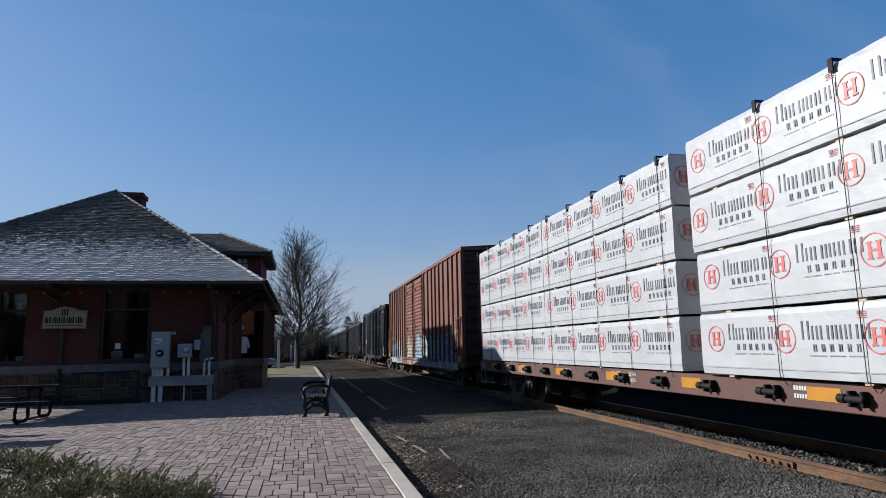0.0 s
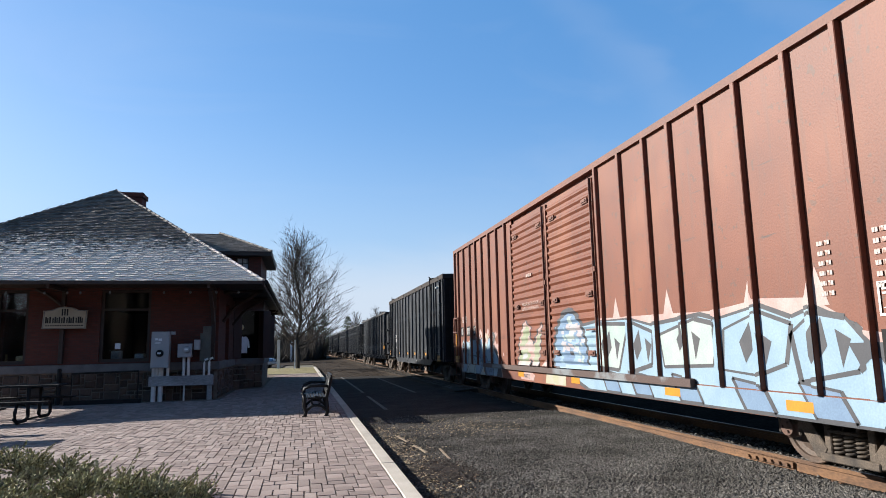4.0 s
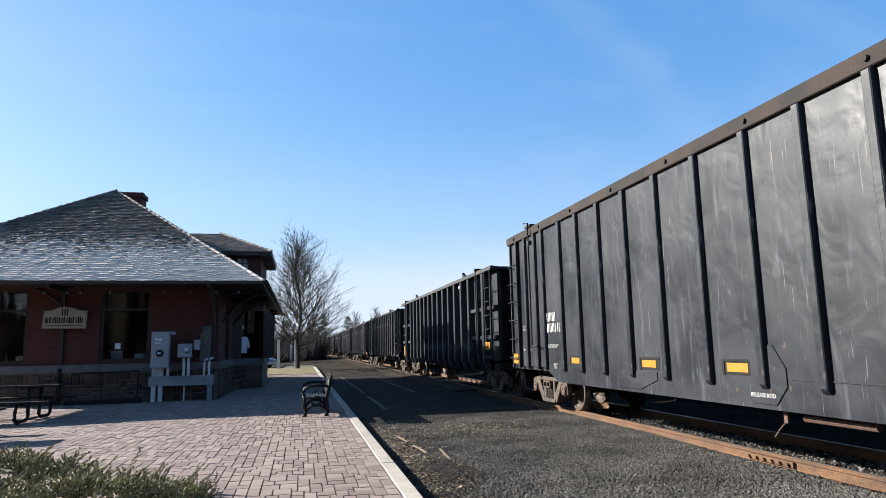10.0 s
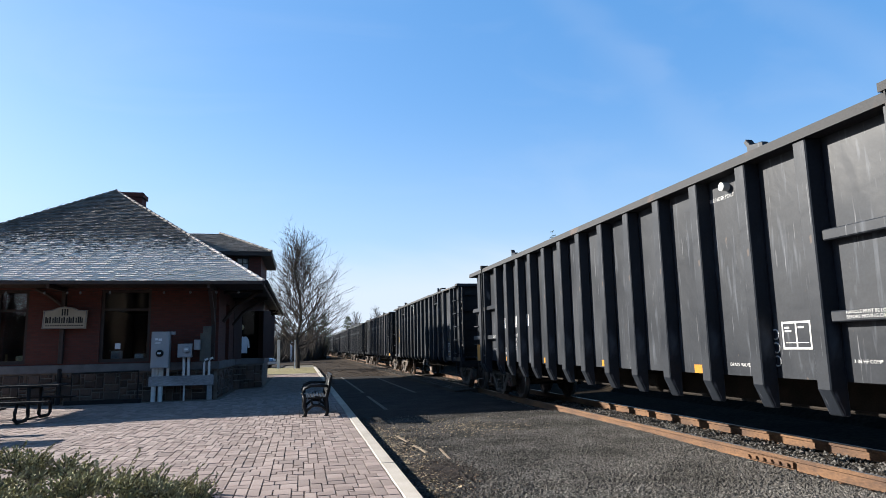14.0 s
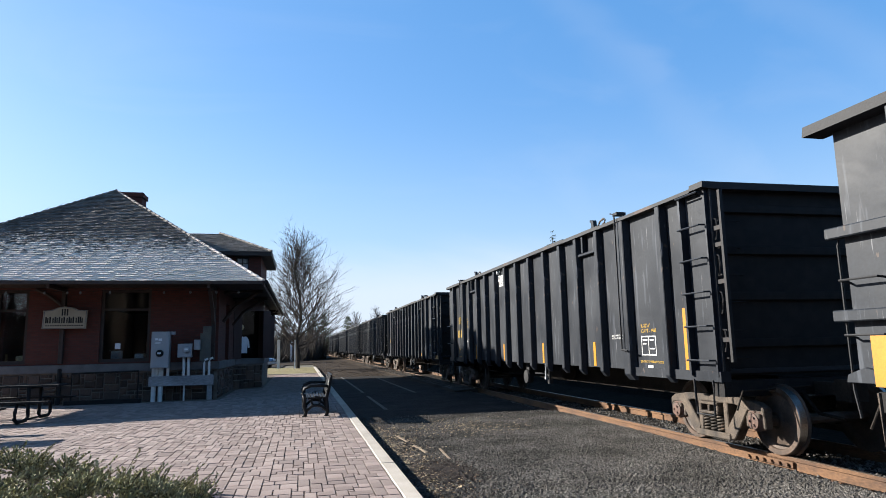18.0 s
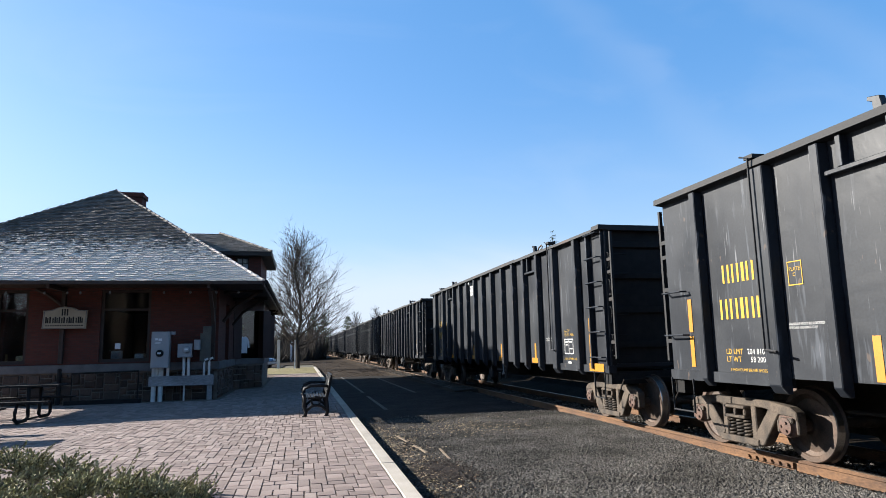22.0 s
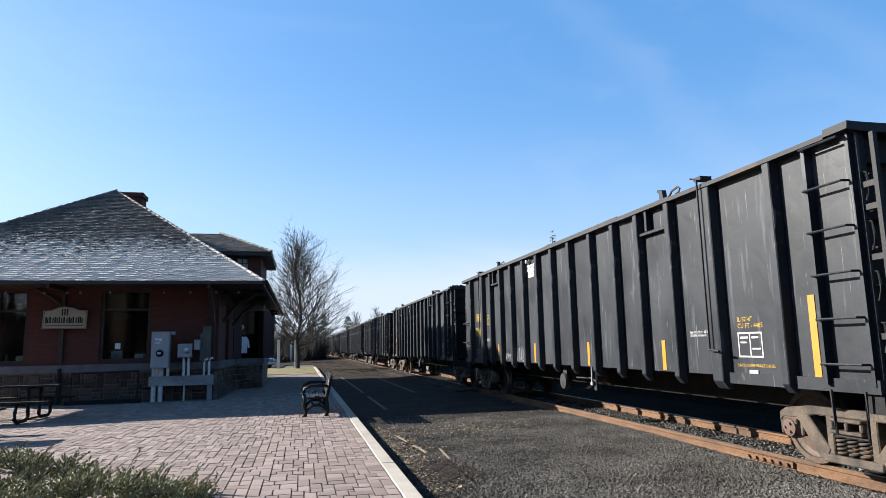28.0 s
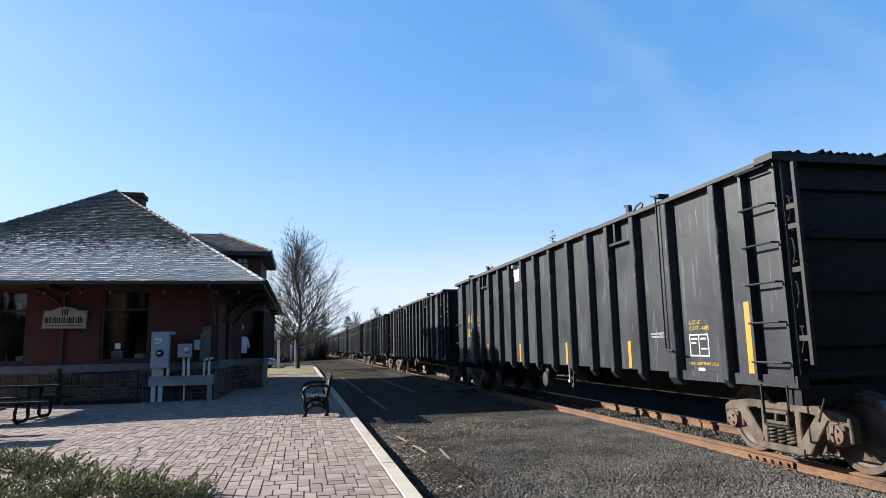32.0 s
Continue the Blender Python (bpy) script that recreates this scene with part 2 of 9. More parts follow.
def streaked(name, a, b, streak, rough=0.45, across=7.0, dent=0.35):
    """Car paint: a base with broad patches, pale vertical scrapes and run marks, dents."""
    m = surf(name, a, b, 0.9, rough, rough + 0.18, bump=0.03, fine=30, vary=0.15, spec=0.29)
    n, k = m.node_tree.nodes, m.node_tree.links
    p = n["Principled BSDF"]
    src = p.inputs["Base Color"].links[0].from_socket
    tc, mp = n.new("ShaderNodeTexCoord"), n.new("ShaderNodeMapping")
    mp.inputs["Scale"].default_value = (1, across, 0.8)
    no = n.new("ShaderNodeTexNoise")
    no.inputs["Scale"].default_value, no.inputs["Detail"].default_value, no.inputs["Distortion"].default_value = 1.6, 9, 0.35 + dent * 0.4
    k.new(tc.outputs["Object"], mp.inputs["Vector"])
    k.new(mp.outputs["Vector"], no.inputs["Vector"])
    r = n.new("ShaderNodeMapRange")
    r.inputs["From Min"].default_value, r.inputs["From Max"].default_value, r.inputs["To Max"].default_value = 0.59, 0.72, 0.8
    k.new(no.outputs["Fac"], r.inputs["Value"])
    mx = n.new("ShaderNodeMix")
    mx.data_type = "RGBA"
    mx.inputs["B"].default_value = (*streak, 1)
    k.new(r.outputs["Result"], mx.inputs["Factor"])
    k.new(src, mx.inputs["A"])
    k.new(mx.outputs["Result"], p.inputs["Base Color"])
    # short scuffs, some down to the rust
    mp4, n4 = n.new("ShaderNodeMapping"), n.new("ShaderNodeTexNoise")
    mp4.inputs["Scale"].default_value, mp4.inputs["Rotation"].default_value = (1, 2.2, 1.0), (0.5, 0, 0)
    n4.inputs["Scale"].default_value, n4.inputs["Detail"].default_value = 4.2, 5
    k.new(tc.outputs["Object"], mp4.inputs["Vector"])
    k.new(mp4.outputs["Vector"], n4.inputs["Vector"])
    r5 = n.new("ShaderNodeMapRange")
    r5.inputs["From Min"].default_value, r5.inputs["From Max"].default_value, r5.inputs["To Max"].default_value = 0.685, 0.72, 0.7
    k.new(n4.outputs["Fac"], r5.inputs["Value"])
    mx4 = n.new("ShaderNodeMix")
    mx4.data_type = "RGBA"
    mx4.inputs["B"].default_value = (0.085, 0.062, 0.05, 1)
    k.new(r5.outputs["Result"], mx4.inputs["Factor"])
    k.new(mx.outputs["Result"], mx4.inputs["A"])
    k.new(mx4.outputs["Result"], p.inputs["Base Color"])
    # thin bright scratches, mostly upright
    mp6, n6 = n.new("ShaderNodeMapping"), n.new("ShaderNodeTexNoise")
    mp6.inputs["Scale"].default_value, mp6.inputs["Rotation"].default_value = (1, 26, 1.1), (0.13, 0, 0)
    n6.inputs["Scale"].default_value, n6.inputs["Detail"].default_value, n6.inputs["Distortion"].default_value = 1.3, 3, 0.5
    k.new(tc.outputs["Object"], mp6.inputs["Vector"])
    k.new(mp6.outputs["Vector"], n6.inputs["Vector"])
    r6 = n.new("ShaderNodeMapRange")
    r6.inputs["From Min"].default_value, r6.inputs["From Max"].default_value, r6.inputs["To Max"].default_value = 0.67, 0.73, 0.7
    k.new(n6.outputs["Fac"], r6.inputs["Value"])
    mx6 = n.new("ShaderNodeMix")
    mx6.data_type = "RGBA"
    mx6.inputs["B"].default_value = (0.16, 0.165, 0.18, 1)
    k.new(r6.outputs["Result"], mx6.inputs["Factor"])
    k.new(mx4.outputs["Result"], mx6.inputs["A"])
    k.new(mx6.outputs["Result"], p.inputs["Base Color"])
    # broad dents in the sheet
    n3 = n.new("ShaderNodeTexNoise")
    n3.inputs["Scale"].default_value, n3.inputs["Detail"].default_value, n3.inputs["Distortion"].default_value = 1.5, 2.5, 0.6
    k.new(tc.outputs["Object"], n3.inputs["Vector"])
    bp = n.new("ShaderNodeBump")
    bp.inputs["Strength"].default_value, bp.inputs["Distance"].default_value = dent, 0.07
    k.new(n3.outputs["Fac"], bp.inputs["Height"])
    old = p.inputs["Normal"].links[0].from_socket
    k.new(old, bp.inputs["Normal"])
    k.new(bp.outputs["Normal"], p.inputs["Normal"])
    return m


M_ASPHALT = surf("asphalt", (0.026, 0.0255, 0.0255), (0.052, 0.048, 0.045), 1.1, 0.9, bump=1.0, fine=60, vary=0.85, cut=(0.3, 0.7), dist=0.015, spec=0.05)
M_PAVER = surf("paver", (0.262, 0.208, 0.193), (0.312, 0.262, 0.241), 5.0, 0.9, bump=0.35, fine=130, vary=0.12, rnd=0.22, island=True, dist=0.004, spec=0.08)
M_PAVER1 = surf("paver_single", (0.262, 0.208, 0.193), (0.312, 0.262, 0.241), 5.0, 0.9, bump=0.35, fine=130, vary=0.12, rnd=0.22, dist=0.004, spec=0.08)
M_JOINT = surf("joint_sand", (0.15, 0.118, 0.1), (0.21, 0.175, 0.15), 4, 0.95, bump=0.3, fine=200, spec=0.05)
M_KERB = surf("kerb_concrete", (0.46, 0.42, 0.37), (0.38, 0.34, 0.29), 2.5, 0.9, bump=0.3, fine=140, vary=0.12, rnd=0.05, dist=0.004)
M_GROUND = surf("earth", (0.09, 0.075, 0.05), (0.06, 0.06, 0.035), 0.3, 0.95, bump=0.6, fine=8, vary=0.3)
M_GRASS = surf("winter_grass", (0.14, 0.122, 0.038), (0.2, 0.16, 0.062), 1.5, 0.9, bump=0.6, fine=60, vary=0.35)
M_STONE = surf("ballast_stone", (0.062, 0.06, 0.058), (0.135, 0.127, 0.117), 0.8, 0.85, bump=0.3, fine=90, vary=0.3, rnd=0.6, island=True, spec=0.1)
M_GRIT = surf("grit", (0.069, 0.064, 0.057), (0.135, 0.125, 0.113), 0.9, 0.95, bump=0, fine=90, vary=0.2, rnd=0.42, island=True, spec=0.08)
M_PALESTONE = surf("pale_rubble", (0.36, 0.34, 0.31), (0.24, 0.22, 0.2), 2.0, 0.9, bump=0.4, fine=30, rnd=0.5, island=True)
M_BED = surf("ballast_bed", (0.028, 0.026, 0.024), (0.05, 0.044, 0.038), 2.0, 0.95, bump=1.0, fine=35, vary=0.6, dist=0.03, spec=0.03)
M_RAIL = surf("rail_rust", (0.15, 0.074, 0.031), (0.075, 0.038, 0.02), 3, 0.8, metal=0.0, bump=0.3, fine=50, vary=0.3, stretch=(1, 0.4, 1))
M_RAILTOP = surf("rail_head", (0.38, 0.33, 0.29), (0.26, 0.17, 0.11), 3, 0.25, 0.55, metal=0.85, bump=0.05, fine=80, stretch=(1, 0.1, 1))
M_TIE = surf("creosote_wood", (0.07, 0.05, 0.035), (0.13, 0.1, 0.08), 3, 0.9, bump=0.6, fine=25, vary=0.35, rnd=0.3, stretch=(0.3, 2, 2))
M_BLACK = streaked("black_car_paint", (0.0098, 0.0125, 0.0178), (0.0168, 0.0206, 0.0275), (0.062, 0.07, 0.085), 0.42, 7.0, 0.16)
M_BLACK2 = streaked("worn_black_car_paint", (0.0105, 0.013, 0.0182), (0.0185, 0.022, 0.029), (0.052, 0.058, 0.068), 0.38, 5.5, 0.36)
M_CHORD = surf("rusty_black_chord", (0.017, 0.0175, 0.0195), (0.06, 0.037, 0.027), 1.2, 0.65, bump=0.2, fine=50, cut=(0.62, 0.7), spec=0.3)
M_CHORD2 = surf("rusted_brown_chord", (0.04, 0.028, 0.023), (0.02, 0.0185, 0.018), 2.2, 0.75, bump=0.2, fine=50, spec=0.2)
M_UNDER = surf("sooty_underframe", (0.02, 0.017, 0.015), (0.032, 0.026, 0.021), 4, 0.85, bump=0.3, fine=50, spec=0.15)
M_BOGIE = surf("grimy_cast_steel", (0.1, 0.076, 0.056), (0.036, 0.029, 0.024), 5, 0.8, bump=0.4, fine=50, vary=0.3, metal=0.1)
M_BEARING = surf("rusty_bearing", (0.115, 0.06, 0.042), (0.07, 0.042, 0.032), 9, 0.7, bump=0.3, fine=60)
M_WHEEL = surf("wheel_steel", (0.1, 0.066, 0.047), (0.048, 0.034, 0.026), 5, 0.65, metal=0.2, bump=0.2, fine=50)
M_TREAD = surf("wheel_tread", (0.4, 0.38, 0.36), (0.3, 0.27, 0.25), 4, 0.3, metal=0.9, bump=0.05, fine=80)
M_DARK = surf("black_iron", (0.009, 0.009, 0.01), (0.016, 0.015, 0.015), 6, 0.7, bump=0.15, fine=60, spec=0.2)
M_BENCH = surf("glossy_black_paint", (0.006, 0.006, 0.007), (0.01, 0.01, 0.011), 6, 0.5, bump=0.1, fine=60, spec=0.25)
M_YELLOW = surf("yellow_reflector", (0.45, 0.195, 0.006), (0.39, 0.165, 0.008), 4, 0.45, bump=0.05, fine=60, vary=0.1)
M_WHITE = surf("white_stencil", (0.5, 0.5, 0.49), (0.34, 0.34, 0.34), 9, 0.7, bump=0, fine=60, cut=(0.5, 0.7))
M_DIM = surf("faded_white_stencil", (0.42, 0.36, 0.33), (0.26, 0.14, 0.1), 14, 0.7, bump=0, fine=60, cut=(0.45, 0.6))
M_LANE = surf("leafy_gravel_lane", (0.034, 0.027, 0.022), (0.07, 0.056, 0.044), 0.5, 0.95, bump=0.3, fine=30, vary=0.35, dist=0.015, spec=0.03)
M_YSTEN = surf("yellow_stencil", (0.5, 0.3, 0.015), (0.38, 0.23, 0.02), 9, 0.7, bump=0, fine=60)
M_BROWN = surf("brown_flatcar_paint", (0.11, 0.043, 0.031), (0.07, 0.031, 0.024), 1.4, 0.65, bump=0.15, fine=50, vary=0.2)
M_WRAP = surf("white_lumber_wrap", (0.41, 0.415, 0.425), (0.365, 0.37, 0.38), 1.2, 0.5, bump=0.35, fine=3.5, vary=0.03, dist=0.03, stretch=(1, 0.6, 1.3))
M_RED = surf("red_print", (0.52, 0.1, 0.09), (0.46, 0.09, 0.08), 4, 0.5, bump=0, fine=40, vary=0.05)
M_INK = surf("dark_print", (0.08, 0.085, 0.105), (0.1, 0.105, 0.12), 4, 0.5, bump=0, fine=40, vary=0.05)
M_INKGREY = surf("grey_print", (0.3, 0.31, 0.33), (0.26, 0.27, 0.29), 4, 0.5, bump=0, fine=40, vary=0.05)
M_LUMBER = surf("sawn_lumber", (0.5, 0.37, 0.22), (0.42, 0.3, 0.17), 6, 0.8, bump=0.2, fine=60)
M_BAND = surf("grey_stone_band", (0.13, 0.125, 0.125), (0.09, 0.087, 0.086), 3, 0.85, bump=0.2, fine=60, vary=0.12)
M_RUBBLE = surf("brown_rubble_stone", (0.085, 0.052, 0.036), (0.042, 0.031, 0.026), 2, 0.9, bump=0.6, fine=40, vary=0.25, rnd=0.55)
M_MORTAR = surf("mortar", (0.17, 0.145, 0.12), (0.1, 0.085, 0.072), 3, 0.95, bump=0.3, fine=90)
M_SLATE = surf("slate_shingle", (0.165, 0.144, 0.126), (0.27, 0.236, 0.205), 1.6, 0.42, 0.6, bump=0.35, fine=70, vary=0.25, rnd=0.35, island=True, dist=0.004)
M_SLATEB = surf("roof_underlay", (0.08, 0.08, 0.085), (0.1, 0.1, 0.1), 2, 0.8, bump=0.2)
M_WOOD = surf("dark_stained_wood", (0.022, 0.014, 0.011), (0.035, 0.021, 0.016), 3, 0.7, bump=0.25, fine=40, stretch=(1, 1, 0.3))
M_REDWOOD = surf("dark_red_paint", (0.04, 0.013, 0.01), (0.028, 0.01, 0.008), 3, 0.7, bump=0.15, fine=40)
M_ENCL = surf("grey_enclosure_paint", (0.3, 0.32, 0.34), (0.25, 0.27, 0.29), 3, 0.5, bump=0.05, fine=60, vary=0.06)
M_PIPE = surf("pale_conduit", (0.62, 0.63, 0.62), (0.5, 0.51, 0.5), 5, 0.45, bump=0.05, fine=60, vary=0.06)
M_OLIVE = surf("dull_olive_paint", (0.085, 0.085, 0.07), (0.06, 0.06, 0.052), 3, 0.7, bump=0.15, fine=50)
M_BOARD = surf("grey_weathered_board", (0.26, 0.27, 0.28), (0.2, 0.2, 0.21), 3, 0.8, bump=0.2, fine=50, stretch=(0.3, 1, 1))
M_SIGN = surf("cream_sign", (0.3, 0.26, 0.19), (0.25, 0.22, 0.16), 4, 0.7, bump=0.1, fine=60, vary=0.06)
M_BARK = surf("grey_bark", (0.04, 0.031, 0.026), (0.024, 0.019, 0.016), 5, 0.9, bump=0.5, fine=40, vary=0.3, stretch=(1, 1, 0.3))
M_TWIG = surf("twig_bark", (0.062, 0.045, 0.036), (0.038, 0.029, 0.024), 2, 0.9, bump=0, fine=30)
M_STRAW = surf("pale_straw", (0.4, 0.32, 0.2), (0.26, 0.19, 0.12), 6, 0.9, bump=0.1, fine=60, rnd=0.4, island=True)
M_STICK = surf("weathered_stick", (0.24, 0.19, 0.13), (0.15, 0.11, 0.075), 6, 0.9, bump=0.2, fine=60)
M_WETLEAF = surf("dark_wet_leaves", (0.045, 0.028, 0.018), (0.025, 0.017, 0.012), 9, 0.8, bump=0, fine=60, rnd=0.5, island=True)
M_NEEDLE = surf("juniper_needles", (0.25, 0.25, 0.12), (0.36, 0.335, 0.2), 6, 0.75, bump=0, fine=60, vary=0.2, rnd=0.5, island=True, spec=0.3)
M_FIR = surf("evergreen_needles", (0.035, 0.055, 0.025), (0.055, 0.075, 0.035), 1, 0.8, bump=0, fine=6, vary=0.3, rnd=0.4, island=True)
M_WOODS = surf("bare_woods", (0.1, 0.08, 0.065), (0.075, 0.06, 0.05), 0.5, 0.95, bump=0, fine=2, vary=0.3, rnd=0.35, island=True)
M_HEDGE = surf("dark_hedge_twigs", (0.05, 0.038, 0.03), (0.032, 0.025, 0.02), 0.5, 0.95, bump=0, fine=2, vary=0.3, rnd=0.4, island=True)
# Near-black earth, standing for shade beneath the train.
M_BANKSHADE = surf("bank_shade_earth", (0.011, 0.009, 0.007), (0.02, 0.016, 0.012), 1.0, 0.95, bump=0.8, fine=12, vary=0.5, spec=0.02)
M_WHITEPOST = surf("white_painted_post", (0.6, 0.62, 0.64), (0.5, 0.51, 0.53), 4, 0.6, bump=0.1)
M_LINE = surf("worn_road_paint", (0.13, 0.125, 0.11), (0.06, 0.058, 0.055), 5, 0.9, bump=0.3, fine=80, vary=0.3, cut=(0.4, 0.6))
M_CARDARK = surf("dark_blue_car_paint", (0.02, 0.03, 0.055), (0.026, 0.036, 0.06), 3, 0.25, bump=0, fine=60, vary=0.03)
M_CARPAINT = surf("blue_grey_car_paint", (0.1, 0.15, 0.22), (0.1, 0.14, 0.2), 2, 0.25, metal=0.5, bump=0, fine=40, vary=0.03)
M_RUBBER = surf("rubber", (0.02, 0.02, 0.02), (0.03, 0.03, 0.03), 5, 0.85, bump=0.1)
M_LEAFDIRT = surf("leaf_litter", (0.16, 0.1, 0.055), (0.08, 0.055, 0.035), 7, 0.95, bump=0.4, fine=60, rnd=0.4, island=True)


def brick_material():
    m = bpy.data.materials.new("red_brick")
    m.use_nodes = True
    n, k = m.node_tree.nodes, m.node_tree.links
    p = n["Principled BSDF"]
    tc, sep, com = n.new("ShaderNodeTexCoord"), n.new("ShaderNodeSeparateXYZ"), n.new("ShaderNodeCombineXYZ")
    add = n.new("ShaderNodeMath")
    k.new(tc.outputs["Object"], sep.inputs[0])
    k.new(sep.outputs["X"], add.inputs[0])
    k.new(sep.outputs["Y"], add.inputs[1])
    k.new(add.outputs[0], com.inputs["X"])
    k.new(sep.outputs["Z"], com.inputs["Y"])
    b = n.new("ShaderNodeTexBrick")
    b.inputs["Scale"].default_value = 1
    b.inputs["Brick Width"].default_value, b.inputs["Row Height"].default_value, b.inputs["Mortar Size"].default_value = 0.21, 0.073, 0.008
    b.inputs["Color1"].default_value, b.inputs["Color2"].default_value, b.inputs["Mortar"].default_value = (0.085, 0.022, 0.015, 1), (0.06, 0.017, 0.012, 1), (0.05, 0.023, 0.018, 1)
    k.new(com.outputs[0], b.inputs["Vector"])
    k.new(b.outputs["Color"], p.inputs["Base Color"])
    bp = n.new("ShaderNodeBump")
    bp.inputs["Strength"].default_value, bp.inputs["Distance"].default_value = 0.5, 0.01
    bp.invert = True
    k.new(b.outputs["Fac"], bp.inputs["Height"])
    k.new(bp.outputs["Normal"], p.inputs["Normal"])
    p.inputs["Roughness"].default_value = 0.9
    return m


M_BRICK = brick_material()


def frosted_slate(single=False):
    """Dark slate with a thin ragged frost left on the lower rows."""
    m = surf("slate_shingle", (0.13, 0.115, 0.1), (0.2, 0.18, 0.16), 1.6, 0.6, 0.75, bump=0.9, fine=70, vary=0.25, rnd=0.35, island=not single, dist=0.03)
    n, k = m.node_tree.nodes, m.node_tree.links
    p = n["Principled BSDF"]
    base = p.inputs["Base Color"].links[0].from_socket
    tc, sep, no, geo = n.new("ShaderNodeTexCoord"), n.new("ShaderNodeSeparateXYZ"), n.new("ShaderNodeTexNoise"), n.new("ShaderNodeObjectInfo" if single else "ShaderNodeNewGeometry")
    mp = n.new("ShaderNodeMapping")
    mp.inputs["Scale"].default_value = (1.0, 1.0, 3.0)
    no.inputs["Scale"].default_value, no.inputs["Detail"].default_value = 11.0, 8
    k.new(tc.outputs["Object"], sep.inputs[0])
    k.new(tc.outputs["Object"], mp.inputs["Vector"])
    k.new(mp.outputs["Vector"], no.inputs["Vector"])
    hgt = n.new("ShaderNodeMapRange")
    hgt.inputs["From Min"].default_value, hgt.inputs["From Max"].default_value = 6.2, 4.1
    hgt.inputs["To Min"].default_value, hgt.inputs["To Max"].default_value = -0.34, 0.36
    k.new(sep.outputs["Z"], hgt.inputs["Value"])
    rnd = n.new("ShaderNodeMath")
    rnd.operation = "MULTIPLY_ADD"
    rnd.inputs[1].default_value, rnd.inputs[2].default_value = 0.24, -0.13
    k.new(geo.outputs["Random" if single else "Random Per Island"], rnd.inputs[0])
    s1 = n.new("ShaderNodeMath")
    k.new(no.outputs["Fac"], s1.inputs[0])
    k.new(hgt.outputs["Result"], s1.inputs[1])
    s2 = n.new("ShaderNodeMath")
    k.new(s1.outputs[0], s2.inputs[0])
    k.new(rnd.outputs[0], s2.inputs[1])
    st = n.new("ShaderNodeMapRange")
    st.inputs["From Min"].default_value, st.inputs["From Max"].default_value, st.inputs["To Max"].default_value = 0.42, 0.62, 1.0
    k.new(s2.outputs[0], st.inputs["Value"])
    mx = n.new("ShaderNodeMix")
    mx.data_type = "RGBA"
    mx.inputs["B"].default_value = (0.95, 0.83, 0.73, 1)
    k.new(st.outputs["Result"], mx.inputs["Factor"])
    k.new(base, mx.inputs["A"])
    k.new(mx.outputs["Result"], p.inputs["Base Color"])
    return m


M_FROST = frosted_slate()
M_FROST1 = frosted_slate(True)


def glass_material(name, tint, rough=0.03):
    m = bpy.data.materials.new(name)
    m.use_nodes = True
    p = m.node_tree.nodes["Principled BSDF"]
    p.inputs["Base Color"].default_value = (*tint, 1)
    p.inputs["Roughness"].default_value = rough
    p.inputs["Transmission Weight"].default_value = 1.0
    p.inputs["IOR"].default_value = 1.45
    return m


M_GLASS = glass_material("window_glass", (0.85, 0.9, 0.9))
# Tint added to this glass to darken the room seen through it.
M_GLASSDARK = glass_material("darkened_bay_glass", (0.24, 0.25, 0.25))


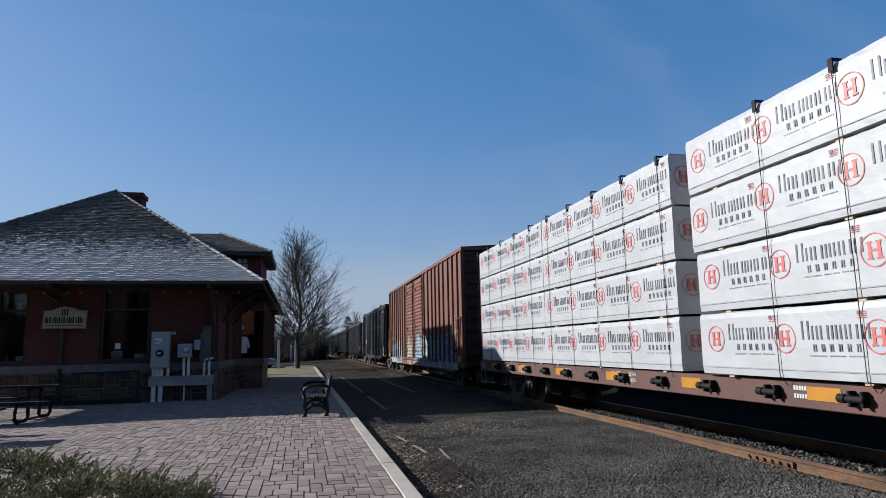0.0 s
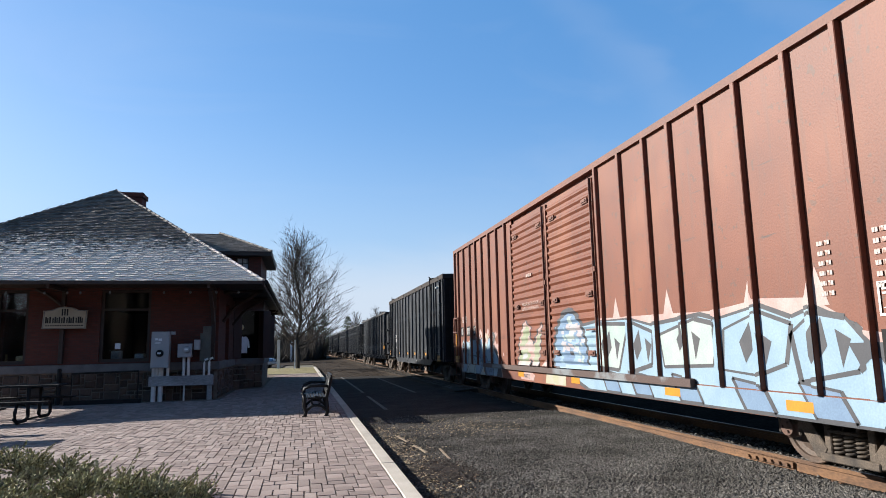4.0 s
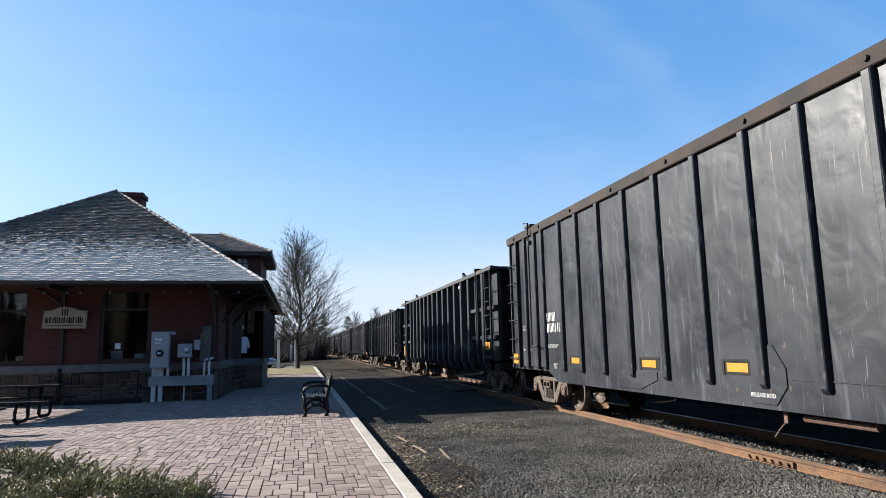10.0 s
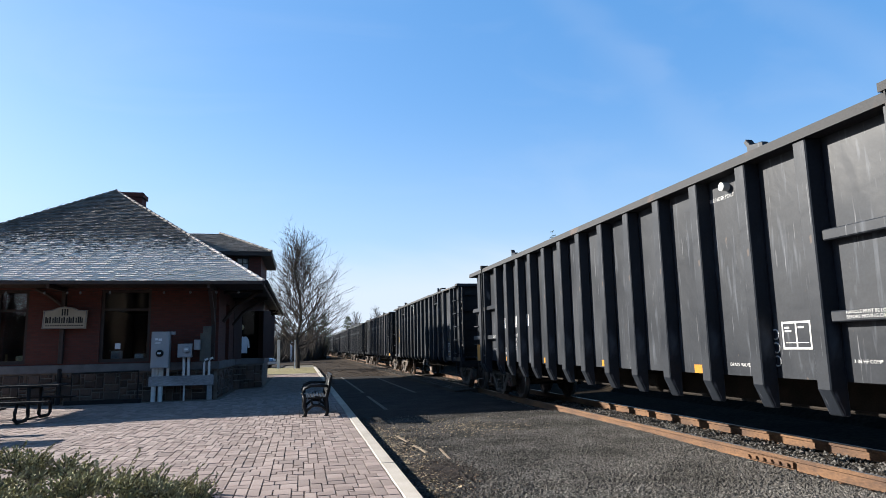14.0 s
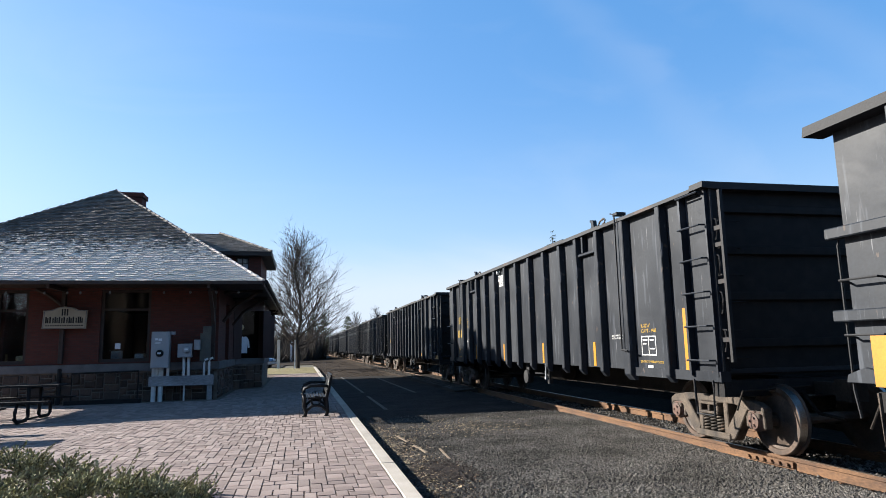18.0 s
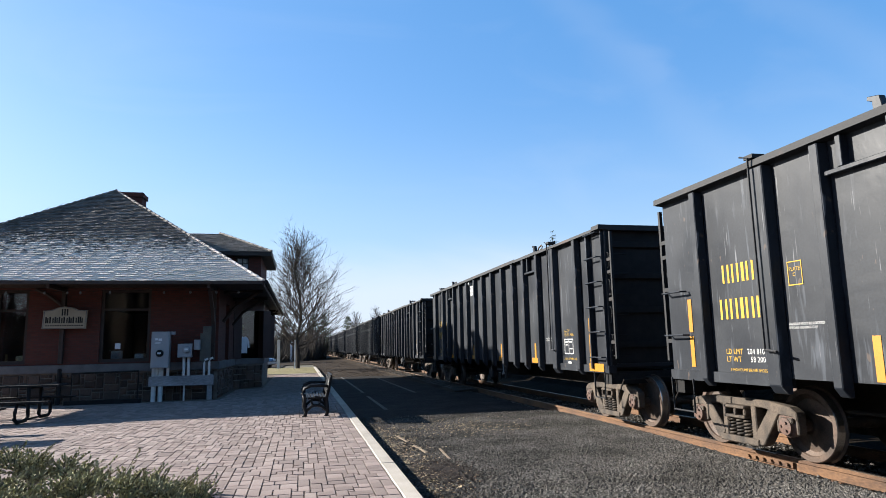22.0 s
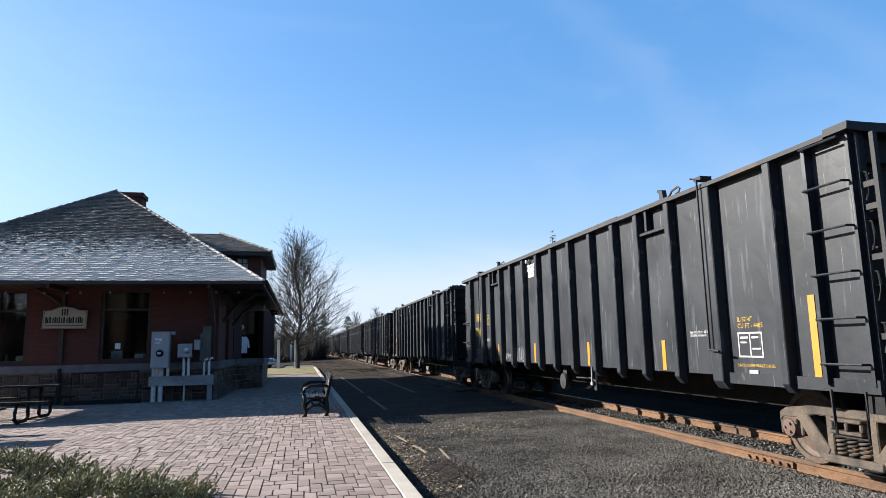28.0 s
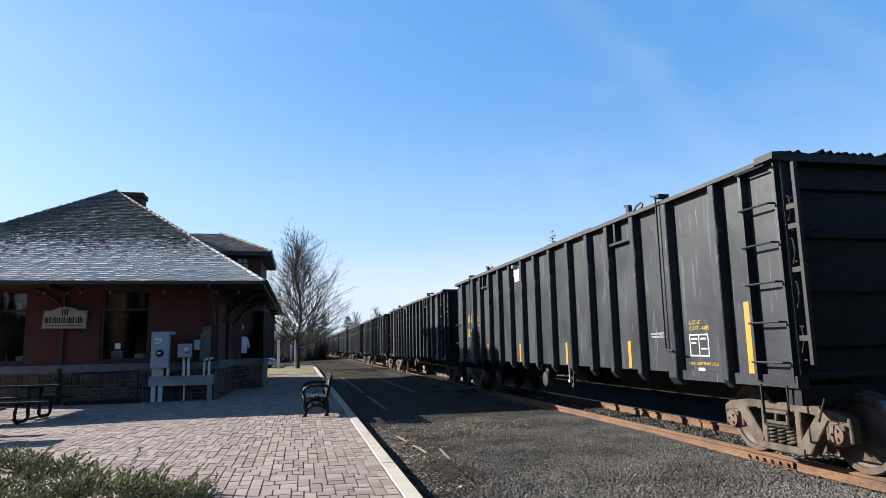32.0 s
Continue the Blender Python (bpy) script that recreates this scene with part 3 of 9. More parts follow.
def boxcar_material():
    """Faded orange-brown paint with rust scuffs, scrapes and runs."""
    m = surf("boxcar_orange_brown", (0.142, 0.0365, 0.013), (0.117, 0.0295, 0.0112), 1.0, 0.6, bump=0.12, fine=40, vary=0.12)
    n, k = m.node_tree.nodes, m.node_tree.links
    p = n["Principled BSDF"]
    base = p.inputs["Base Color"].links[0].from_socket
    tc, sep = n.new("ShaderNodeTexCoord"), n.new("ShaderNodeSeparateXYZ")
    k.new(tc.outputs["Object"], sep.inputs[0])

    def math_node(op, a, b=None, c=None):
        q = n.new("ShaderNodeMath")
        q.operation = op
        for i, v in enumerate((a, b, c)):
            if v is None:
                continue
            if isinstance(v, (int, float)):
                q.inputs[i].default_value = v
            else:
                k.new(v, q.inputs[i])
        return q.outputs[0]

    def noise_at(scale, detail, vec=None, dist=0.0):
        q = n.new("ShaderNodeTexNoise")
        q.inputs["Scale"].default_value, q.inputs["Detail"].default_value, q.inputs["Distortion"].default_value = scale, detail, dist
        k.new(vec or tc.outputs["Object"], q.inputs["Vector"])
        return q

    def mix(fac, a, b):
        q = n.new("ShaderNodeMix")
        q.data_type = "RGBA"
        k.new(fac, q.inputs["Factor"])
        for s, v in (("A", a), ("B", b)):
            if isinstance(v, tuple):
                q.inputs[s].default_value = (*v, 1)
            else:
                k.new(v, q.inputs[s])
        return q.outputs["Result"]

    def step(v, lo, hi):
        q = n.new("ShaderNodeMapRange")
        q.inputs["From Min"].default_value, q.inputs["From Max"].default_value = lo, hi
        k.new(v, q.inputs["Value"])
        return q.outputs["Result"]
    # rust scuffs
    sc = noise_at(9, 4)
    base = mix(step(sc.outputs["Fac"], 0.635, 0.67), base, (0.085, 0.034, 0.02))
    fade = noise_at(0.6, 3)
    base = mix(step(fade.outputs["Fac"], 0.5, 0.8), base, (0.19, 0.063, 0.027))
    # long scrapes and grime runs
    mp = n.new("ShaderNodeMapping")
    mp.inputs["Scale"].default_value = (1, 0.5, 7.0)
    k.new(tc.outputs["Object"], mp.inputs["Vector"])
    base = mix(step(noise_at(2.2, 6, mp.outputs[0], 0.4).outputs["Fac"], 0.68, 0.74), base, (0.06, 0.03, 0.022))
    mp2 = n.new("ShaderNodeMapping")
    mp2.inputs["Scale"].default_value = (1, 6.0, 0.35)
    k.new(tc.outputs["Object"], mp2.inputs["Vector"])
    base = mix(step(noise_at(1.5, 6, mp2.outputs[0]).outputs["Fac"], 0.55, 0.85), base, (0.1, 0.04, 0.025))
    k.new(base, p.inputs["Base Color"])
    return m


M_BOXCAR = boxcar_material()
M_BOXPLAIN = surf("boxcar_plain_brown", (0.14, 0.046, 0.023), (0.1, 0.034, 0.02), 1.5, 0.65, bump=0.15, fine=40, vary=0.2)
# Brown of the ends and floor, darkened for the shade they lie in.
M_BOXSHADE = surf("boxcar_shaded_brown", (0.034, 0.014, 0.01), (0.022, 0.011, 0.009), 1.5, 0.7, bump=0.15, fine=40, vary=0.2)


# ---- ground, platform, track ----
solid("ground", MB().box(-900, 900, -300, 1500, -0.6, -0.08), M_GROUND, "flat bare winter earth reaching the horizon", kind="structure")
solid("asphalt_lot", MB().box(1.26, 5.95, -20, 37.9, -0.3, 0.0), M_ASPHALT, "worn dark asphalt strip with loose grit beside the track", kind="structure")
solid("far_lane", MB().box(1.26, 6.1, 37.92, 70, -0.3, -0.004).box(-30, 6.1, 70.02, 260, -0.3, -0.01), M_LANE, "leaf-strewn gravel lane running on past the station", kind="structure")
solid("parking_lot", MB().box(-30, -1.6, 55.6, 70, -0.3, 0.0), M_ASPHALT, "asphalt parking area behind the lawn", kind="structure")
platform = solid("pavement", MB().box(-30, 1.04, -8, 41.0, -0.3, 0.112), M_JOINT, "sand bed under the brick-paved station platform", kind="structure")
lawn = solid("lawn", MB().box(-30, 1.04, 41.2, 55.5, -0.3, 0.12), M_GRASS, "dry yellow-green winter lawn strip", kind="structure")
solid("track_bed", MB().prism([(5.75, -0.25), (5.75, -0.03), (5.93, -0.03), (6.15, -0.065), (8.1, -0.06), (8.34, -0.05), (8.34, -0.25)], 1, -30, 460), M_BED, "dark crushed-stone track bed", kind="structure")
solid("track_verge", MB().prism([(5.0, -0.05), (5.5, 0.035), (6.0, 0.075), (6.26, 0.08), (6.29, -0.05)], 1, 23.0, 120.0), M_LANE, "low verge of leafy dirt banked against the rail", kind="structure")
kerb = thing("kerb", "pale concrete platform kerb in long sections", "", kind="structure")
kerb_mesh = MB().box(1.05, 1.24, 0.0, 2.985, -0.3, 0.13).mesh("kerb_stone", M_KERB, bevel=0.012)
for i in range(16):
    part("kerb_stone", kerb_mesh, None, kerb, at=pose(0, -6.15 + 3.0 * i, 0))
part("kerb_stone", MB().box(-12.0, 1.04, 41.02, 41.18, -0.3, 0.15), M_KERB, kerb, "kerb at the lawn's edge", bevel=0.01)
part("kerb_stone", MB().box(1.05, 1.24, 41.85, 55.5, -0.3, 0.15), M_KERB, kerb, "kerb along the lawn", bevel=0.01)
# painted lines, worn
for x, y0, y1 in ((2.24, 17.5, 22.6), (2.26, 24.3, 37.6), (4.05, 23.4, 35.5)):
    solid("road_marking", MB().box(x - 0.05, x + 0.05, y0, y1, 0.0, 0.004), M_LINE, "worn pale paint line on the asphalt", kind="structure")
for x0, x1, y0, y1 in ((1.76, 1.82, 12.2, 11.4), (1.86, 1.93, 11.0, 10.2), (2.2, 2.14, 10.5, 9.5)):
    solid("stick", MB().obox(((x0 + x1) / 2, (y0 + y1) / 2, 0.012), 0.035, math.hypot(x1 - x0, y1 - y0), 0.02, Matrix.Rotation(math.atan2(x0 - x1, y1 - y0), 3, "Z")), M_STICK, "pale broken stick lying on the gravel", "stick", group="sticks on the ground")

TRACK_X, RAIL_Z = 7.08, 0.10
track = thing("railway_track", "standard railway track with rusty rails on dark ties", "", kind="structure")
for s in (-0.72, 0.72):
    c = TRACK_X + s
    prof = [(-0.07, -0.095), (0.07, -0.095), (0.07, -0.08), (0.012, -0.065), (0.012, 0.045), (0.036, 0.055), (0.036, 0.09), (0.026, 0.097), (-0.026, 0.097), (-0.036, 0.09), (-0.036, 0.055), (-0.012, 0.045), (-0.012, -0.065), (-0.07, -0.08)]
    part("rail", MB().prism([(c + a, b) for a, b in prof], 1, -30, 440), M_RAIL, track, "rusty steel rail")
    part("rail_head", MB().box(c - 0.024, c + 0.024, -30, 440, 0.0972, 0.1), M_RAILTOP, track, "polished running surface")
tie_mesh = MB().box(-1.28, 1.28, -0.11, 0.11, -0.2, -0.06).mesh("sleeper", M_TIE, bevel=0.012)
for i in range(230):
    part("sleeper", tie_mesh, None, track, at=pose(TRACK_X + random.uniform(-0.04, 0.04), 1.0 + i * 0.53 + random.uniform(-0.03, 0.03), random.uniform(-0.04, -0.022), 0, 0, random.uniform(-1, 1)))
plate_mesh = MB().box(-0.19, 0.19, -0.09, 0.09, -0.068, -0.052).box(-0.12, -0.075, -0.08, -0.04, -0.06, -0.02).box(0.075, 0.12, -0.08, -0.04, -0.06, -0.02).box(-0.12, -0.075, 0.04, 0.08, -0.06, -0.02).box(0.075, 0.12, 0.04, 0.08, -0.06, -0.02).mesh("tie_plate", M_RAIL)
for i in range(60):
    for s in (-0.72, 0.72):
        part("tie_plate", plate_mesh, None, track, at=pose(TRACK_X + s, 1.0 + i * 0.53, -0.027))
bar_mb = MB().box(-0.05, -0.014, -0.46, 0.46, -0.035, 0.04)
for j in range(6):
    bar_mb.tube([(-0.085, -0.38 + 0.152 * j, 0.0), (-0.03, -0.38 + 0.152 * j, 0.0)], 0.022)
part("joint_bar", bar_mb, M_RAIL, track, "bolted rail joint bar", at=pose(TRACK_X - 0.72, 8.05, 0))

OCT = np.array([(1, 0, 0), (-1, 0, 0), (0, 1, 0), (0, -1, 0), (0, 0, 1), (0, 0, -1)], float)
OCTF = np.array([(0, 2, 4), (2, 1, 4), (1, 3, 4), (3, 0, 4), (2, 0, 5), (1, 2, 5), (3, 1, 5), (0, 3, 5)])


def scatter(name, xy, z, size, material, label, flat=0.7):
    """Many small uneven stones in one mesh."""
    n = len(xy)
    rng = np.random.default_rng(len(xy))
    v = OCT[None] * (size[:, None, None] * rng.uniform(0.55, 1.25, (n, 6, 1)))
    a = rng.uniform(0, 6.28, n)
    ca, sa = np.cos(a), np.sin(a)
    tilt = rng.uniform(-0.7, 0.7, n)
    x, y, zz = v[..., 0], v[..., 1], v[..., 2] * flat
    y, zz = y * np.cos(tilt)[:, None] - zz * np.sin(tilt)[:, None], y * np.sin(tilt)[:, None] + zz * np.cos(tilt)[:, None]
    out = np.stack([x * ca[:, None] - y * sa[:, None] + xy[:, 0:1], x * sa[:, None] + y * ca[:, None] + xy[:, 1:2], zz + z[:, None]], -1).reshape(-1, 3)
    f = (OCTF[None] + 6 * np.arange(n)[:, None, None]).reshape(-1, 3)
    me = bpy.data.meshes.new(name)
    me.from_pydata(out.tolist(), [], f.tolist())
    me.materials.append(material)
    return tagged(new(name, me), label, kind="stuff")


rng = np.random.default_rng(5)
n = 15000
yy = 3.5 + 30 * rng.uniform(0, 1, n) ** 1.7
xx = rng.uniform(5.85, 8.35, n)
keep = (np.abs(xx - 6.36) > 0.1) & (np.abs(xx - 7.8) > 0.1)
xx, yy = xx[keep], yy[keep]
zz = np.where(xx < 6.26, -0.015 - 0.045 * (xx - 5.85) / 0.4, np.where(xx < 7.9, -0.055, -0.045)) + rng.uniform(-0.02, 0.02, len(xx))
scatter("ballast", np.stack([xx, yy], 1), zz, rng.uniform(0.018, 0.042, len(xx)), M_STONE, "loose grey crushed-stone ballast along the rails")
n = 165000
yy = 4.4 + 11.4 * rng.uniform(0, 1, n) ** 1.1
xx = 1.3 + 4.9 * rng.uniform(0, 1, n) ** 0.8
keep = (yy > 7.3 - 0.62 * (xx - 1.3)) & (yy < 14.6 + 1.2 * rng.uniform(0, 1, n) ** 3)
xx, yy = xx[keep], yy[keep]
n = len(xx)
scatter("gravel", np.stack([xx, yy], 1), 0.003 - 0.06 * np.clip((xx - 5.93) / 0.25, 0, 1) * np.clip((11.0 - yy) / 4.0, 0, 1), 0.008 + 0.023 * rng.uniform(0, 1, n) ** 2.3, M_GRIT, "loose grey grit strewn over the asphalt")
n = 2600
yy = rng.uniform(6.0, 15.0, n)
xx = 1.28 + np.abs(rng.normal(0, 0.35, n)) + 0.25 * (rng.uniform(0, 1, n))
scatter("leaf_litter", np.stack([xx, yy], 1), np.full(n, 0.004), rng.uniform(0.008, 0.028, n), M_LEAFDIRT, "brown leaf litter and dirt along the kerb", flat=0.25)


n = 5000
a, d = rng.uniform(0, 6.28, n), np.abs(rng.normal(0, 1, n))
scatter("leaf_litter", np.stack([1.85 + 0.28 * d * np.cos(a), 8.75 + 0.55 * d * np.sin(a)], 1), np.full(n, 0.012), rng.uniform(0.008, 0.024, n), M_WETLEAF, "dark wet leaves heaped beside the kerb", flat=0.3)
n = 1500
xx = np.concatenate([1.45 + np.abs(rng.normal(0, 0.3, n // 2)), 3.2 + rng.normal(0, 0.7, n // 2)])
yy = np.concatenate([rng.uniform(7.5, 13.5, n // 2), 13.2 + rng.normal(0, 0.7, n // 2)])
scatter("straw", np.stack([xx, yy], 1), np.full(n, 0.012), rng.uniform(0.008, 0.03, n), M_STRAW, "pale straw and wood bits strewn on the gravel", flat=0.3)
n = 5000
yy = 23.2 + 45 * rng.uniform(0, 1, n) ** 1.3
xx = rng.uniform(5.55, 6.28, n)
scatter("verge_stones", np.stack([xx, yy], 1), 0.04 + 0.055 * (xx - 5.55), rng.uniform(0.012, 0.045, n), M_STONE, "loose stones on the verge beside the rail")
a, d = rng.uniform(0, 6.28, 420), np.sqrt(rng.uniform(0, 1, 420))
scatter("stone_heap", np.stack([4.3 + 0.6 * d * np.cos(a), 122.0 + 16.0 * d * np.sin(a)], 1), 0.5 * (1 - d) + 0.05, rng.uniform(0.1, 0.3, 420), M_PALESTONE, "low heap of pale stone at the end of the lane")
n = 3000
yy = 38.0 + 50 * rng.uniform(0, 1, n) ** 1.4
xx = rng.uniform(1.3, 6.1, n)
scatter("leaf_litter", np.stack([xx, yy], 1), np.full(n, 0.005), rng.uniform(0.02, 0.06, n), M_WETLEAF, "dead leaves strewn over the far lane", flat=0.3)


# ---- station building ----
station = thing("station_building", "old brick railway station with slate hip roof, shaded", "building")


def wall_with_holes(mb, x0, x1, y0, y1, z0, z1, holes):
    """A wall along x with openings (xa, xb, za, zb), sorted by x and apart from one another."""
    cur = x0
    for xa, xb, za, zb in holes:
        mb.box(cur, xa, y0, y1, z0, z1)
        if za > z0:
            mb.box(xa, xb, y0, y1, z0, za)
        if zb < z1:
            mb.box(xa, xb, y0, y1, zb, z1)
        cur = xb
    return mb.box(cur, x1, y0, y1, z0, z1)


WX0, WX1, WY0, WY1 = -9.25, -2.6, 22.0, 38.4
front_holes = [(-9.05, -8.15, 1.36, 3.62), (-6.12, -4.66, 1.36, 3.62)]
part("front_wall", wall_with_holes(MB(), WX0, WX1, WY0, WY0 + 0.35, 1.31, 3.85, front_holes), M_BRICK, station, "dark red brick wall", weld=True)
for a, b, c, d in ((22.352, 24.0, 25.1, 27.0), (33.7, 35.4, 36.6, 38.4)):
    side = MB()
    for lo, hi, z0 in ((a, b, 1.31), (b, c, 3.3), (c, d, 1.31)):
        if z0 < 3:
            side.box(WX1 - 0.35, WX1, lo, hi, z0, 3.3)
        side.box(WX1 - 0.35, WX1, lo, hi, 3.3, 3.85)
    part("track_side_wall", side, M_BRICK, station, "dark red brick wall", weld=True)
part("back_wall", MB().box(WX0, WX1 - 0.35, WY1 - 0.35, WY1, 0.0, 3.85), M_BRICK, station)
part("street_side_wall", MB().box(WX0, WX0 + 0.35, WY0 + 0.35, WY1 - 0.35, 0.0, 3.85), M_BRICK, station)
for bb in ((WX0 - 0.06, WX1 + 0.06, WY0 - 0.07, WY0 + 0.35), (WX1 - 0.35, WX1 + 0.06, WY0 + 0.352, 27.0), (WX1 - 0.35, WX1 + 0.06, 33.7, 38.4)):
    part("water_table", MB().box(*bb, 1.06, 1.31), M_BAND, station, "pale grey stone band", bevel=0.015)
for bb in ((WX0, WX1, WY0 + 0.02, WY0 + 0.35), (WX1 - 0.35, WX1 - 0.02, WY0 + 0.352, 27.0), (WX1 - 0.35, WX1 - 0.02, 33.7, 38.4)):
    part("base_core", MB().box(*bb, 0.0, 1.06), M_MORTAR, station, "mortar of the stone base")
part("floor_slab", MB().box(WX0 + 0.35, WX1 - 0.35, WY0 + 0.35, WY1 - 0.35, 0.12, 0.2), M_WOOD, station)
part("inner_ceiling", MB().box(WX0 + 0.35, WX1 - 0.35, WY0 + 0.35, WY1 - 0.35, 3.7, 3.8), M_WOOD, station)
# projecting operator's bay with slanted sides
bay_pts = [(-2.6, 27.0), (-1.55, 28.2), (-1.55, 32.5), (-2.6, 33.7)]


def bay_ring(mb, z0, z1, grow, t=0.3):
    for (xa, ya), (xb, yb) in zip(bay_pts, bay_pts[1:]):
        d = Vector((xb - xa, yb - ya, 0))
        nrm = Vector((d.y, -d.x, 0)).normalized()
        mid = Vector(((xa + xb) / 2, (ya + yb) / 2, (z0 + z1) / 2)) + nrm * (grow - t / 2)
        ang = math.atan2(d.y, d.x)
        mb.obox(mid, d.length + 2 * grow * 0.6, t, z1 - z0, Matrix.Rotation(ang, 3, "Z"))
    return mb


part("bay_base", bay_ring(MB(), 0.0, 1.08, 0.0), M_MORTAR, station)
part("bay_band", bay_ring(MB(), 1.08, 1.31, 0.07), M_BAND, station, "pale grey stone band", bevel=0.015)
part("bay_head", bay_ring(MB(), 3.25, 3.9, 0.0), M_REDWOOD, station)
for (xa, ya), (xb, yb) in zip(bay_pts, bay_pts[1:]):
    a, b = Vector((xa, ya, 0)), Vector((xb, yb, 0))
    nn = 2 if (b - a).length < 2 else 4
    for i in range(nn + 1):
        c = a.lerp(b, i / nn)
        w = 0.42 if nn == 2 and i != 1 else 0.16
        if nn == 2 and i == 1:
            continue
        part("bay_post", MB().obox((c.x, c.y, 2.28), w, w, 1.94, Matrix.Rotation(math.atan2(yb - ya, xb - xa), 3, "Z")), M_REDWOOD, station, "dark red window post")
for (xa, ya), (xb, yb) in zip(bay_pts, bay_pts[1:]):
    d = Vector((xb - xa, yb - ya, 0))
    mb = MB().obox(((xa + xb) / 2 - 0.08, (ya + yb) / 2, 2.28), d.length - 0.2, 0.012, 1.9, Matrix.Rotation(math.atan2(d.y, d.x), 3, "Z"))
    ob = part("bay_window_pane", mb, M_GLASSDARK, station)
    ob.visible_shadow = False
# front windows: frame, sashes, panes
for xa, xb, za, zb in front_holes:
    wdw = part("window_frame", MB().box(xa, xa + 0.09, 22.08, 22.2, za, zb).box(xb - 0.09, xb, 22.08, 22.2, za, zb).box(xa + 0.09, xb - 0.09, 22.08, 22.2, zb - 0.1, zb).box(xa + 0.09, xb - 0.09, 22.08, 22.2, za, za + 0.1).box(xa + 0.09, xb - 0.09, 22.1, 22.18, 2.95, 3.02), M_WOOD, station, "dark wooden window frame")
    pane = part("pane", MB().box(xa + 0.09, xb - 0.09, 22.135, 22.145, za + 0.1, zb - 0.1), M_GLASS, wdw)
    pane.visible_shadow = False
# Inner walls added to stop sky showing through the far panes.
part("bay_partition", MB().box(-3.1, -3.0, 27.2, 33.5, 0.2, 3.7).box(-3.0, -1.8, 30.6, 30.7, 0.2, 3.7), M_WOOD, station, "dark wall added to block light through the bay")
# notice in the bay window
M_PAPER = surf("paper", (0.62, 0.66, 0.7), (0.5, 0.54, 0.58), 2, 0.8, bump=0, vary=0.03)
cdir = Vector((1.05, 1.2, 0)).normalized()
notice_pos = Vector((-2.6, 27.0, 0)) + cdir * 0.5 + Vector((cdir.y, -cdir.x, 0)) * 0.03
turn = Matrix.Translation((notice_pos.x, notice_pos.y, 1.52)) @ Matrix.Rotation(math.atan2(1.2, 1.05), 4, "Z")
jersey = tagged(new("jersey", MB().prism([(-0.17, 0.0), (0.17, 0.0), (0.18, 0.4), (0.24, 0.2), (0.31, 0.23), (0.26, 0.52), (0.15, 0.64), (0.07, 0.67), (0.0, 0.62), (-0.07, 0.67), (-0.15, 0.64), (-0.26, 0.52), (-0.31, 0.23), (-0.24, 0.2), (-0.18, 0.4)], 1, -0.02, 0.02).mesh("jersey", M_PAPER, bevel=0.008)), "white sports jersey hung in the bay window", "jersey")
jersey.matrix_basis = turn
lamp = thing("globe_lamp", "small cream glass globe lamp on a dark bracket by the bay", "lamp", Matrix.Translation((-2.36, 27.2, 2.55)))
M_CREAMGLASS = surf("cream_glass", (0.55, 0.42, 0.22), (0.45, 0.34, 0.18), 5, 0.3, bump=0, fine=60, vary=0.05)
part("globe", MB().lathe([(0.03, -0.12), (0.09, -0.08), (0.12, 0.0), (0.09, 0.08), (0.03, 0.12)], (0, 0, 0), 2, 14), M_CREAMGLASS, lamp, "cream glass globe", smooth=True)
part("bracket", MB().tube([(0, 0, 0.11), (0, 0.0, 0.28), (-0.1, 0.12, 0.34)], 0.018, 6), M_DARK, lamp)

# main hip roof
EX0, EX1, EY0, EY1, EZ, RZ = -12.9, -1.15, 20.4, 40.0, 3.72, 7.78
RXM, RY0, RY1 = -7.0, 26.23, 34.2
part("roof_deck", MB().add([(EX0, EY0, EZ), (EX1, EY0, EZ), (EX1, EY1, EZ), (EX0, EY1, EZ), (RXM, RY0, RZ), (RXM, RY1, RZ)],
                          [(3, 2, 1, 0), (0, 1, 4), (1, 2, 5, 4), (2, 3, 5), (3, 0, 4, 5)]), M_SLATEB, station, "roof boarding")
part("fascia", MB().box(EX0, EX1 + 0.02, EY0 - 0.03, EY0 - 0.002, EZ - 0.08, EZ + 0.02).box(EX1 + 0.002, EX1 + 0.03, EY0 - 0.03, EY1, EZ - 0.16, EZ + 0.02), M_WOOD, station, "dark painted eaves board")
part("soffit", MB().prism([(EX0, EY0), (EX1, EY0), (EX1, EY1), (EX0, EY1)], 2, EZ - 0.05, EZ - 0.012), M_WOOD, station, "dark boarded soffit")


